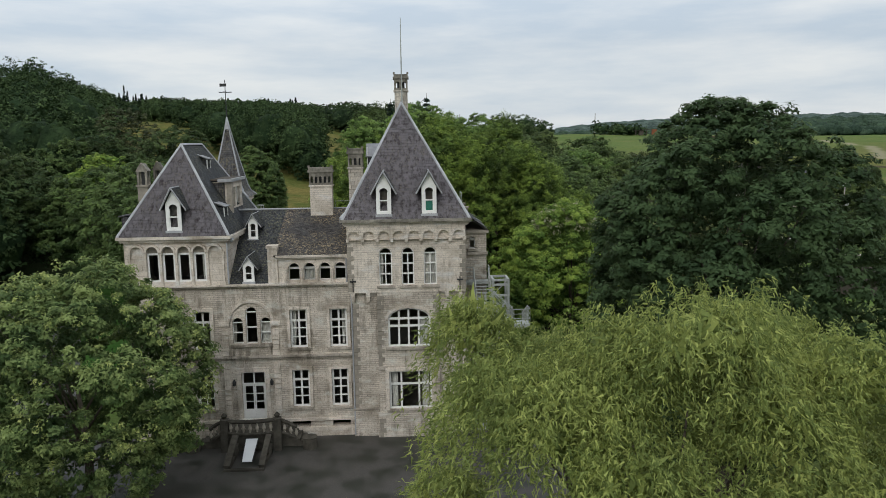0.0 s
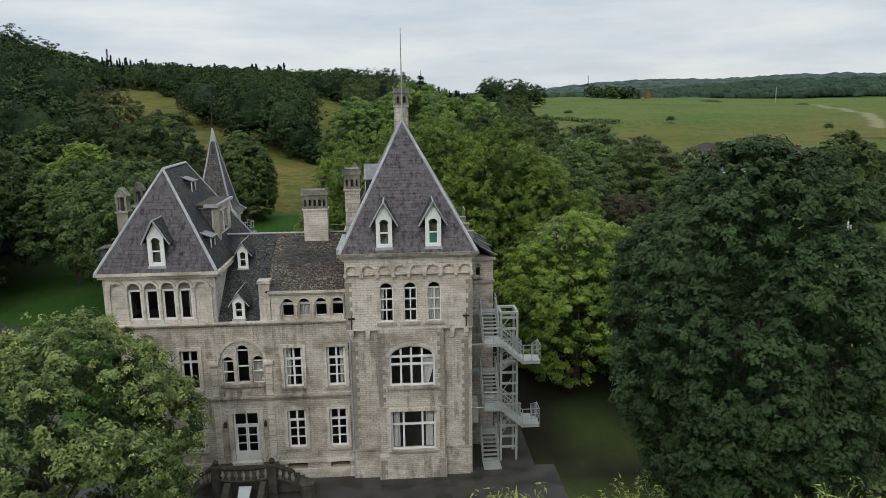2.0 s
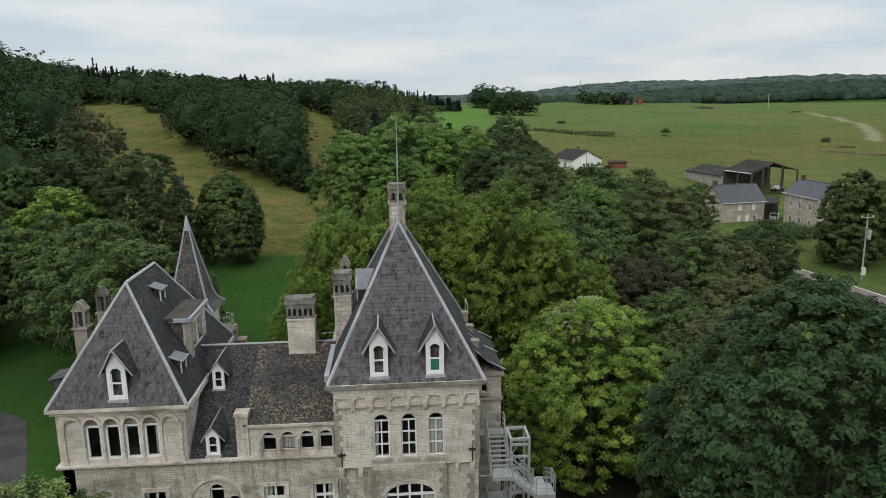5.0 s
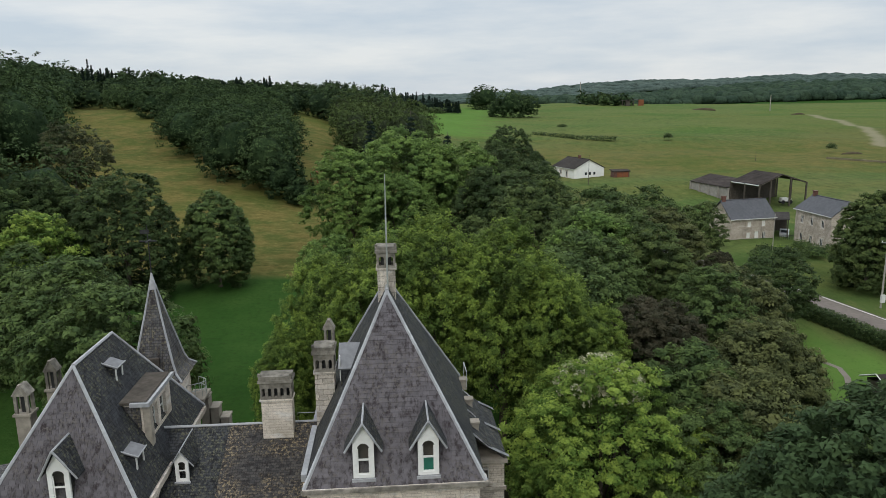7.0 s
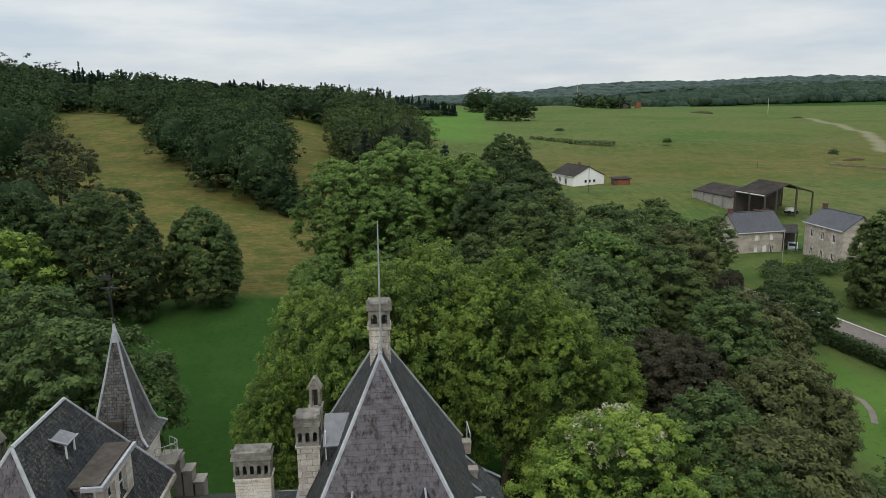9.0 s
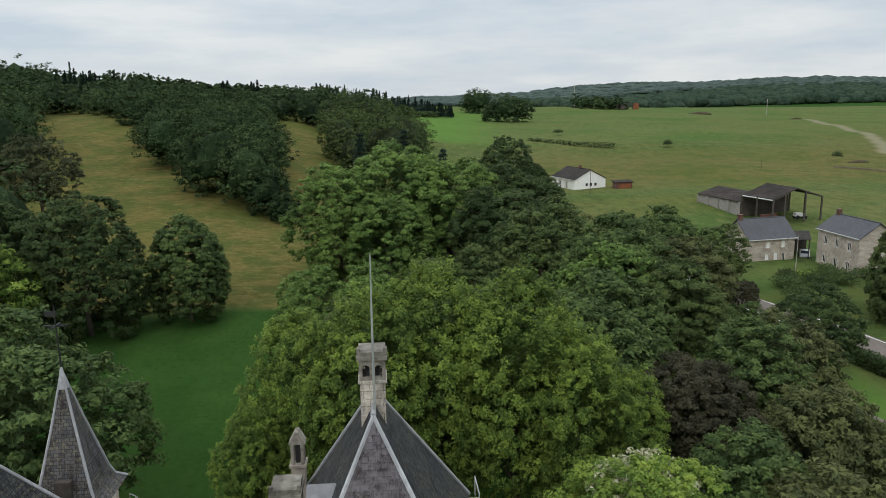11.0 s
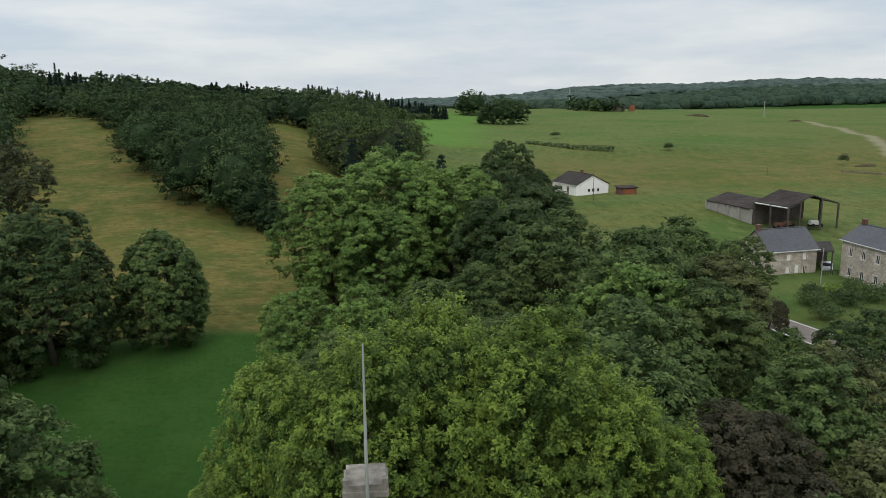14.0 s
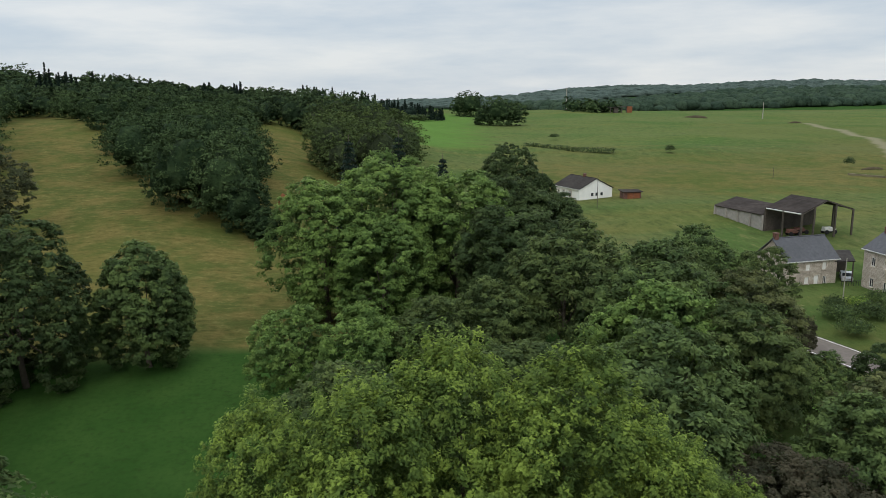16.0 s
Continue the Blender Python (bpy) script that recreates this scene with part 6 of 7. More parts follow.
def wood(name, label, spots, leaf, seed, level=3, leaves=900, length=0.5, firs=0.0, slim=0.42):
    """A far wood, joined: spots are (x, y, height, radius)."""
    rng = np.random.default_rng(seed)
    chunks, tones = [], []
    for x, y, h, r in spots:
        z = gz(x, y)
        shift = float(np.clip(rng.normal(-0.02, 0.22), -0.4, 0.45))
        if rng.random() < firs:
            v, f = spiky(rng, x, y, z, h * rng.uniform(0.95, 1.15), r * slim, max(leaves // 2, 300), length * 1.3)
            tone = np.repeat(rng.uniform(0.0, 0.5, len(f)), 3)
        else:
            v, f, tone = billow(rng, x, y, z, h, r, level, leaves, length)
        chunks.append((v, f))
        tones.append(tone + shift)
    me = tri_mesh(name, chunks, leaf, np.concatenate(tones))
    me.shade_smooth()
    return tagged(part(name, me, leaf), label, "woodland", kind="stuff")


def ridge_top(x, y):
    """A cap on tree tops by bearing and distance, along two camera sight lines."""
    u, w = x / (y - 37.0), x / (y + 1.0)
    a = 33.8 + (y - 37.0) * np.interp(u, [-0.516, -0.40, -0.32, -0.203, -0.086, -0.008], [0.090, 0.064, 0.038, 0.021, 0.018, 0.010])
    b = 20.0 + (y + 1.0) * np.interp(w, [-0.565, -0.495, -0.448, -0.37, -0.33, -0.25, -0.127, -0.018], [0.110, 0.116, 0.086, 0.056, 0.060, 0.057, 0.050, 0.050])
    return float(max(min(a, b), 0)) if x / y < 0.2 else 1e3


def spots(seed, x0, x1, y0, y1, gap, inside, high, wide):
    rng = np.random.default_rng(seed)
    found = []
    for gy in np.arange(y0, y1, gap):
        for gx in np.arange(x0, x1, gap):
            px, py = gx + rng.uniform(-0.4, 0.4) * gap, gy + rng.uniform(-0.4, 0.4) * gap
            if inside(px, py):
                tall = high * rng.uniform(0.62, 1.2)
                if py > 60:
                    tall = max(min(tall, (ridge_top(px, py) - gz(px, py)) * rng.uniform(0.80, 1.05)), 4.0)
                found.append((px, py, tall, min(wide * rng.uniform(0.75, 1.3), 0.62 * tall if py < 1000 else wide)))
    return found


# trees in front of and beside the castle
front = tree(-18.6, 37.2, 13.7, 6.7, LEAF_FRONT, "leafy tree with pale flowering tips beside the forecourt", seed=11, lobes=46, clumps=1250, per=78, clump_r=0.52, length=0.22, wide=0.12, bare=0.05, low=-0.85, core=0.12)


def tips(ob, seed, x, y, z, rx, ry, rz, n, low, label, leaf, size=0.15, r=0.22, per=22):
    """Pale flower heads on the outside of a crown."""
    rng = np.random.default_rng(seed)
    d = sphere_points(rng, n, low)
    at = np.array([x, y, z]) + d * np.array([rx, ry, rz]) * rng.uniform(0.93, 1.08, (n, 1))
    idx = np.repeat(np.arange(n), per)
    q = sphere_points(rng, len(idx), -0.3)
    part("blossom", tri_mesh("blossom", [leaf_arrays(rng, at[idx] + q * r, q, size, size * 0.7)], leaf), leaf, ob, label)


tips(front, 111, -18.6, 37.2, 6.9, 6.7, 6.7, 6.5, 420, -0.3, "pale green flower heads", TIP)
willow(5.0, 14.6, 17.0, 7.2, 5.2, 12, "yellow-green weeping willow over the forecourt")
tree(16.7, 36.6, 21.9, 7.6, LEAF_CHESTNUT, "tall dark green broad chestnut tree", name="chestnut_tree", seed=23, lobes=36, clumps=2300, per=58, clump_r=0.5, length=0.27, wide=0.16, bare=0.06, low=-0.95, lumps=0.05, ragged=0.6)
maple = tree(13.6, 61.5, 14.0, 7.0, LEAF_MAPLE, "bright yellow-green maple tree beside the castle", name="maple_tree", seed=14, lobes=36, clumps=980, per=86, clump_r=0.54, length=0.22, wide=0.14, bare=-0.12, low=-0.7)
tips(maple, 141, 13.4, 62.0, 7.6, 4.4, 4.4, 6.2, 110, 0.72, "cream flower heads", BLOSSOM, 0.22, 0.3, 20)

# tall trees behind the castle
lime_a = tree(3.6, 76.5, 21.2, 5.0, LEAF_LIME, "tall yellow-green lime tree behind the castle", name="lime_tree", seed=15, lobes=44, clumps=1650, per=44, clump_r=0.42, bare=0.06, low=-0.75, lumps=0.5, ragged=1.5, length=0.21, wide=0.13, upright=1.35, group="limes behind the castle")
for x, y, size, turn in ((-1.9, 74.5, 0.97, 2.1), (8.6, 75.0, 0.99, 4.0), (12.9, 73.5, 0.83, 0.9), (-6.6, 76.5, 0.86, 5.2), (16.4, 74.5, 0.64, 3.0), (-9.6, 74.0, 0.60, 1.4)):
    another(lime_a, x, y, size, turn)
big = tree(2.0, 141.0, 22.6, 9.0, LEAF_PLANE, "huge green plane tree behind the limes", name="plane_tree", seed=16, lobes=40, clumps=880, per=50, clump_r=0.85, length=0.42, wide=0.28, bare=0.02, low=-0.95, lumps=0.22, group="plane trees")
another(big, -7.0, 137.0, 0.86, 2.0)
another(big, 10.5, 139.0, 0.92, 4.0)
another(big, 0.5, 131.0, 0.72, 1.0)
oak = tree(16.5, 128.0, 17.5, 7.0, LEAF_DARK, "dark green oak tree", name="oak_tree", seed=17, lobes=30, clumps=560, per=56, clump_r=0.8, length=0.42, wide=0.28)
copper = tree(23.5, 77.5, 12.4, 5.4, LEAF_COPPER, "dull brown-green copper beech tree", name="copper_beech", seed=18, lobes=34, clumps=750, per=60, clump_r=0.5, length=0.25, wide=0.15, bare=0.1)
olive = tree(31.0, 73.0, 11.5, 5.0, LEAF_OLIVE, "olive green tree with yellow seed heads", name="ash_tree", seed=19, lobes=26, clumps=480, per=52, clump_r=0.6, length=0.34, wide=0.17, lumps=0.34)
mid = tree(21.0, 92.0, 15.0, 6.3, LEAF_MID, "green broad-leaved tree in the grove", name="grove_tree", seed=20, lobes=28, clumps=540, per=36, clump_r=0.66, length=0.39, wide=0.25, low=-0.75, lumps=0.24, group="grove trees")
mid_b = tree(30.0, 97.0, 14.5, 5.6, LEAF_GROVE, "green feathery tree in the grove", name="grove_tree", seed=25, lobes=34, clumps=520, per=42, clump_r=0.55, length=0.39, wide=0.2, low=-0.75, lumps=0.34, cone=0.25, group="grove trees")
round_tree = tree(-26.4, 123.0, 14.2, 5.0, LEAF_MID, "round green tree on the lawn edge", name="round_tree", seed=21, lobes=44, clumps=700, per=60, clump_r=0.55, length=0.36, wide=0.23, bare=-0.16, low=-0.6, lumps=0.06, ragged=0.5)
dark = tree(-38.0, 119.0, 18.5, 7.0, LEAF_DARK, "dark green broad tree on the lawn edge", name="lawn_tree", seed=22, lobes=44, clumps=800, per=46, clump_r=0.7, length=0.42, wide=0.27, bare=-0.2, low=-0.7, lumps=0.10, ragged=0.5)
for x, y, s, r, leaf in ((39, 101, 0.55, 2, None), (45.8, 97.5, 0.72, 3, LEAF_DARK), (27, 108, 1.1, 4, None), (35.5, 86, 0.82, 5, LEAF_OLIVE), (31, 118, 1.0, 0.5, LEAF_GROVE), (17, 84, 1.0, 5.5, None), (25, 102, 1.0, 0.2, LEAF_PLANE), (33, 62, 0.6, 3.3, None), (26, 55, 0.72, 1.1, LEAF_DARK), (20, 117, 1.15, 3.1, LEAF_GROVE), (9, 92, 0.95, 1.7, LEAF_GROVE), (-3, 92, 0.9, 0.6, LEAF_GROVE), (-9.5, 113, 0.7, 2.3, LEAF_PLANE), (-2, 111, 0.72, 4.3, LEAF_PLANE), (5, 113, 0.74, 1.3, LEAF_GROVE), (12, 114, 0.8, 5.3, LEAF_GROVE), (50.5, 131, 0.72, 1.9, LEAF_GROVE), (43.5, 136, 0.85, 3.6, LEAF_MID)):
    another(mid, x, y, s, r, leaf)
for x, y, s, r, leaf in ((38.5, 85, 0.5, 2.5, None), (35, 106, 1.0, 0.3, LEAF_OLIVE), (22, 66, 0.9, 5.0, LEAF_MID), (30, 82, 0.95, 2.2, LEAF_MID), (27, 124, 0.8, 0.9, LEAF_MID)):
    another(mid_b, x, y, s, r, leaf)
for x, y, s, r, leaf in ((-25.0, 77.5, 1.08, 1, None), (-32.0, 84.5, 1.1, 2, None), (-41.5, 94, 1.0, 3.4, None), (-52, 94, 1.1, 3, LEAF_DARK), (-58, 99, 1.2, 4, LEAF_DARK), (-53, 84, 0.95, 5, LEAF_DARK), (-57, 78, 1.2, 0.4, LEAF_DARK), (-70, 90, 1.3, 2.2, LEAF_DARK), (-47, 112, 1.0, 1.4, LEAF_MAPLE), (-56, 118, 1.1, 2.4, None)):
    another(mid, x, y, s, r, leaf)
another(olive, 24.0, 61.0, 1.1, 1.0)
another(olive, 34.5, 75.0, 0.72, 2.0, LEAF_GROVE)
another(copper, 48.8, 119.3, 0.42, 2.0)
beside = another(maple, 20.5, 59.0, 0.82, 2.4, LEAF_MID, label="green broad-leaved tree beside the maple")
for ob in list(beside.children):
    if ob.name.startswith("blossom"):
        bpy.data.objects.remove(ob)
another(round_tree, 68.4, 113.0, 1.02, 1.0, LEAF_GROVE, label="dense green tree across the road")
another(round_tree, 75.5, 118.0, 0.85, 2.0, LEAF_DARK, label="dense dark green tree across the road")
another(dark, -52.0, 126.0, 0.9, 3.0)
fir(3.6, 153.0, 24.5, 3.6, LEAF_FIR, "tall dark fir tree behind the grove", seed=31)
fir(-4.0, 158.0, 22.5, 3.6, LEAF_FIR, "tall dark fir tree behind the grove", seed=35)
another(dark, 29.0, 194.0, 1.02, 1.1, label="broad dark green tree beyond the grove")
fir(34.0, 186.0, 14.0, 5.6, LEAF_DARK, "dark weeping conifer with drooping boughs", seed=36, tiers=26, name="weeping_conifer", sparse=1.3, droop=0.8, power=0.32)
fir(11.0, 160.0, 20.5, 3.2, LEAF_FIR, "dark fir tree behind the grove", seed=37)
another(dark, 20.5, 152.0, 1.02, 2.6)
another(oak, 26.0, 150.0, 0.95, 1.3)
tree(-65.0, 170.0, 17.5, 7.0, LEAF_PINE, "spreading brown-green pine tree in the meadow", name="pine_tree", seed=34, lobes=18, clumps=420, per=34, clump_r=0.7, length=0.5, wide=0.2, bare=0.12, low=-0.8, lumps=0.55)

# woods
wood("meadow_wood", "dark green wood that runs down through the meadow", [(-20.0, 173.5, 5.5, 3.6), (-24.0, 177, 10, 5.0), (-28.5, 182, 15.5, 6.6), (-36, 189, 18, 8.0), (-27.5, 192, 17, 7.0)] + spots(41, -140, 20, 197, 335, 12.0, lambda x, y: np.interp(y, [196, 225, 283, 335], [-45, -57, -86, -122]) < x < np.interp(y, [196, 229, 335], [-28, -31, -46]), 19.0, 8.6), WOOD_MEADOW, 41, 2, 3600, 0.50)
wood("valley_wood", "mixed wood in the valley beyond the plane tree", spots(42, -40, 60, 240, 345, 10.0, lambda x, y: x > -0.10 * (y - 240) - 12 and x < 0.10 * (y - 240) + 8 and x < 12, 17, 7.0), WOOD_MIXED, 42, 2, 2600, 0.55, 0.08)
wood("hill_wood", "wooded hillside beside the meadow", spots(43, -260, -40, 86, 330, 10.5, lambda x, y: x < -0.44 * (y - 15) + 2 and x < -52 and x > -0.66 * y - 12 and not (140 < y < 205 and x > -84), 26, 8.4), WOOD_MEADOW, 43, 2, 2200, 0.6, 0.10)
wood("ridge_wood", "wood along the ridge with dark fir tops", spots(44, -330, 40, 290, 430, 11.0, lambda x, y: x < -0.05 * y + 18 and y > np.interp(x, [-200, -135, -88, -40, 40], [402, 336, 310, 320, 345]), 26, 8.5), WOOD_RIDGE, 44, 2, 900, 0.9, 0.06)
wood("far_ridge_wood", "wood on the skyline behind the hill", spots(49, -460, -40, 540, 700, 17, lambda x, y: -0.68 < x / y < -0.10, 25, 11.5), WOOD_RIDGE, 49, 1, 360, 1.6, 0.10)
fir_rng = np.random.default_rng(50)
wood("ridge_firs", "row of tall dark firs standing over the ridge wood", [(fir_rng.normal(c, w), fir_rng.uniform(y0, y0 + 22), top * fir_rng.uniform(0.55, 1.25), 6.5 * fir_rng.uniform(0.7, 1.25)) for c, w, y0, top, many in ((-186, 5, 486, 15, 12), (-174, 4, 490, 13, 8), (-204, 7, 486, 11, 7), (-82, 3, 398, 9, 6), (-66, 4.5, 398, 11, 10)) for k in range(many)], WOOD_FIR, 50, 2, 1200, 0.8, 1.0, 0.5)
wood("plantation", "dark fir plantation above the bright green field", [(x + fir_rng.uniform(-2, 2), 536 + 0.75 * max(x, 0) + row * 9 + fir_rng.uniform(-3, 3), float(np.interp(x, [-40, 0, 58], [13, 12, 7])) * fir_rng.uniform(0.8, 1.2), 6.0) for row in range(4) for x in np.arange(-45, 58, 4.5)], WOOD_FIR, 51, 2, 300, 0.9, 0.85, 0.5)
wood("plateau_trees", "two broad dark oaks on the plateau", [(84, 640, 21, 13), (77, 644, 17, 10), (84.5, 520, 20, 11.5), (96, 523, 15.5, 9.0), (75.5, 523, 13, 7)], WOOD_MEADOW, 45, 2, 2600, 1.0)
wood("plateau_copse", "dark copse beside the field shelter", spots(48, 190, 228, 700, 730, 9, lambda x, y: True, 12, 7), WOOD_MEADOW, 48, 1, 300, 1.6)
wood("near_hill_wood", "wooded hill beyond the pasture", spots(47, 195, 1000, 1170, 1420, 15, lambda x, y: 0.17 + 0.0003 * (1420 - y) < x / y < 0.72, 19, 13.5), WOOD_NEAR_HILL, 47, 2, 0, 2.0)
wood("far_hill_wood", "distant wooded hills with blue-green haze painted in", spots(46, -300, 1950, 2150, 2720, 30, lambda x, y: -0.1 < x / y < 0.75, 17, 40), WOOD_FAR_HILL, 46, 1, 0, 4.0)


# ---- houses, barn and field details ----
RENDER_WHITE = plain("white_render", (0.78, 0.77, 0.72), 0.8, 0, 0.08, 1.0, 0.1)
RUBBLE = stone("rubble_stone", (0.62, 0.535, 0.445), (0.42, 0.36, 0.298), 0.45, 0.2, 0.02, 0.35)
TILE = plain("dark_roof_tiles", (0.052, 0.045, 0.040), 0.85, 0, 0.35, 2.0, 0.3)
TILE_BLUE = plain("blue_grey_slates", (0.070, 0.071, 0.078), 0.7, 0, 0.2, 2.0, 0.2)
FIBRE = plain("stained_fibre_cement", (0.060, 0.048, 0.042), 0.9, 0, 0.45, 0.8, 0.3)
BLOCK = plain("concrete_blocks", (0.36, 0.335, 0.30), 0.9, 0, 0.25, 1.5, 0.2)
RUST = plain("red_painted_steel", (0.15, 0.065, 0.045), 0.7, 0, 0.35, 3.0, 0.2)
ORANGE = plain("orange_boards", (0.26, 0.10, 0.05), 0.85, 0, 0.3, 3.0, 0.2)
CAR_SILVER = plain("silver_car_paint", (0.55, 0.57, 0.6), 0.3, 0.4, 0.05, 2.0, 0.0)
TYRE = plain("black_rubber", (0.02, 0.02, 0.02), 0.8, 0, 0.1, 5.0, 0.1)
DARK_GLASS = plain("dark_window", (0.03, 0.035, 0.04), 0.15, 0, 0.1, 2.0, 0.0)
HEAP = plain("brown_straw_heap", (0.085, 0.068, 0.04), 0.95, 0, 0.4, 1.0, 0.6)
TRACK = plain("worn_track_earth", (0.20, 0.175, 0.11), 0.95, 0, 0.4, 0.5, 0.3)


def house(label, corner, turn, wide, deep, z0, eave, ridge, walls, roofing, openings, chimney=None, name="house"):
    """A gabled house: local u along the front from the corner, v back; ridge runs along u."""
    ob = thing(name, label, "house", (corner[0], corner[1], z0))
    m = Matrix.Translation((corner[0], corner[1], z0)) @ Matrix.Rotation(turn, 4, "Z")

    def put(nm, geo, mat, parent, lab=""):
        geo.v = [tuple(m @ Vector(p)) for p in geo.v]
        return part(nm, geo, mat, parent, lab)

    h, r = eave - z0, ridge - z0
    put("wall", wall(Geo(), 0, wide, -0.6, h, 0, 0.35, [o[:4] + (0,) for o in openings]), walls, ob)
    put("wall", Geo().box(0, wide, deep - 0.35, deep, -0.6, h), walls, ob)
    for u in (0.002, wide - 0.352):
        put("gable_wall", Geo().slab([(u + 0.35, 0.35, -0.6), (u + 0.35, deep - 0.35, -0.6), (u + 0.35, deep - 0.35, h), (u + 0.35, deep / 2, r - 0.08), (u + 0.35, 0.35, h)], 0.35), walls, ob)
    o = 0.3
    k = (r - h) / (deep / 2)
    put("roof", Geo().slab([(-o, -o, h - o * k + 0.06), (wide + o, -o, h - o * k + 0.06), (wide + o, deep / 2, r + 0.06), (-o, deep / 2, r + 0.06)], 0.12), roofing, ob)
    put("roof", Geo().slab([(wide + o, deep + o, h - o * k + 0.06), (-o, deep + o, h - o * k + 0.06), (-o, deep / 2, r + 0.06), (wide + o, deep / 2, r + 0.06)], 0.12), roofing, ob)
    put("ridge_tiles", Geo().tube([(-o, deep / 2, r + 0.08), (wide + o, deep / 2, r + 0.08)], [0.1, 0.1], 6), roofing, ob)
    put("gutter", Geo().box(-o, wide + o, -o - 0.12, -o - 0.005, h - o * k - 0.08, h - o * k + 0.05), DULL_WHITE, ob)
    for u0, u1, lo, hi, kind in openings:
        if kind == "door":
            put("door", Geo().box(u0, u1, 0.1, 0.16, lo, hi).box(u0 + 0.1, u1 - 0.1, 0.085, 0.099, lo + 0.2, lo + 0.9), WHITE, ob, "white front door")
        else:
            fr = put("window", Geo().box(u0, u0 + 0.09, 0.1, 0.17, lo, hi).box(u1 - 0.09, u1, 0.1, 0.17, lo, hi).box(u0 + 0.09, u1 - 0.09, 0.1, 0.17, lo, lo + 0.09).box(u0 + 0.09, u1 - 0.09, 0.1, 0.17, hi - 0.09, hi).box((u0 + u1) / 2 - 0.04, (u0 + u1) / 2 + 0.04, 0.1, 0.17, lo + 0.09, hi - 0.09), WHITE, ob)
            put("pane", Geo().box(u0 + 0.09, u1 - 0.09, 0.13, 0.14, lo + 0.09, hi - 0.09), WHITE if kind == "shut" else DARK_GLASS, fr)
        put("lintel", Geo().box(u0 - 0.2, u1 + 0.2, -0.04, 0.1, hi + 0.003, hi + 0.22), ASHLAR, ob)
        put("sill", Geo().box(u0 - 0.12, u1 + 0.12, -0.08, 0.1, lo - 0.14, lo - 0.003), ASHLAR, ob)
        for ua, ub in ((u0 - 0.18, u0 - 0.002), (u1 + 0.002, u1 + 0.18)):
            put("jamb", Geo().box(ua, ub, -0.03, 0.08, lo, hi), ASHLAR, ob)
    if chimney is not None:
        put("chimney", Geo().box(chimney - 0.35, chimney + 0.35, deep / 2 - 0.3, deep / 2 + 0.3, r - 0.5, r + 0.8).box(chimney - 0.42, chimney + 0.42, deep / 2 - 0.37, deep / 2 + 0.37, r + 0.8, r + 0.92), RUST, ob, "brick chimney")
    return ob


house("stone farmhouse with a grey slate roof", (64.0, 147.0), radians(9), 9.5, 7.0, 3.7, 8.65, 11.6, RUBBLE, TILE_BLUE,
      [(3.6, 4.4, 3.1, 4.1, "shut"), (6.7, 7.5, 3.1, 4.3, "shut"), (3.5, 4.3, 0.9, 2.0, "shut"), (5.3, 6.15, 0.1, 2.2, "door"), (7.0, 7.7, 0.1, 2.0, "dark")], chimney=0.4)
house("stone house with a blue-grey slate roof", (76.2, 146.2), radians(-87), 10.4, 6.6, 3.7, 10.6, 12.9, RUBBLE, TILE_BLUE,
      [(1.6, 2.5, 4.3, 5.7, "pane"), (4.5, 5.4, 4.3, 5.7, "pane"), (7.6, 8.5, 4.3, 5.7, "pane"), (1.6, 2.5, 1.0, 2.4, "pane"), (4.5, 5.4, 0.1, 2.4, "dark"), (7.6, 8.5, 1.0, 2.4, "pane")], chimney=0.5)
bung = house("white rendered bungalow with a dark tiled roof", (51.2, 242.0), radians(-73), 12.5, 10.6, 7.15, 10.3, 12.9, RENDER_WHITE, TILE,
             [(1.5, 2.5, 0.2, 2.2, "dark"), (4.0, 5.2, 1.0, 2.2, "pane"), (7.5, 8.7, 0.2, 2.2, "dark")], chimney=7.0, name="bungalow")
for i, u in enumerate((3.8, 5.2, 6.8)):
    m = Matrix.Translation((51.2, 242.0, 7.15)) @ Matrix.Rotation(radians(-73), 4, "Z")
    g = Geo().box(12.505, 12.56, u, u + 0.7, 1.1, 1.9)
    g.v = [tuple(m @ Vector(p)) for p in g.v]
    part("window", g, DARK_GLASS, bung)

shed = thing("shed", "small red-brown garden shed with a flat roof", "shed", (69, 229.5, 7.1))
part("wall", Geo().box(66.6, 71.4, 228.4, 231.6, 6.8, 9.5), RUST, shed)
pieces("door", Geo().box(67.6, 69.2, 228.33, 228.397, 7.0, 9.1).box(69.3, 71.0, 228.33, 228.397, 7.0, 9.1), ORANGE, shed)
part("roof", Geo().slab([(66.2, 228.0, 9.55), (71.8, 228.0, 9.55), (71.8, 232.0, 9.8), (66.2, 232.0, 9.8)], 0.15), FIBRE, shed)

barn = thing("hay_barn", "open pole barn with a stained sheet roof", "barn", (91, 182, 6))
b0, b1, r0, r1, e0, e1 = Vector((83.2, 187.5, 10.9)), Vector((85.7, 178.2, 10.9)), Vector((90.6, 190.5, 13.1)), Vector((92.4, 180.6, 13.1)), Vector((98.2, 193.2, 10.9)), Vector((99.6, 182.4, 10.9))
part("roof", Geo().slab([b1, r1, r0, b0], 0.12), FIBRE, barn)
part("roof", Geo().slab([r1, e1, e0, r0], 0.12), FIBRE, barn)
for p in (b0, b1, b0.lerp(b1, 0.5), r1.lerp(e1, 0.35), e1, e0, e0.lerp(e1, 0.5), r1.lerp(b1, 0.5)):
    g0 = gz(p.x, p.y)
    part("post", Geo().box(p.x - 0.16, p.x + 0.16, p.y - 0.16, p.y + 0.16, g0 - 0.3, min(p.z, 10.9) - 0.06 if p.z < 11 else p.z - 0.14), WOOD_DARK, barn)
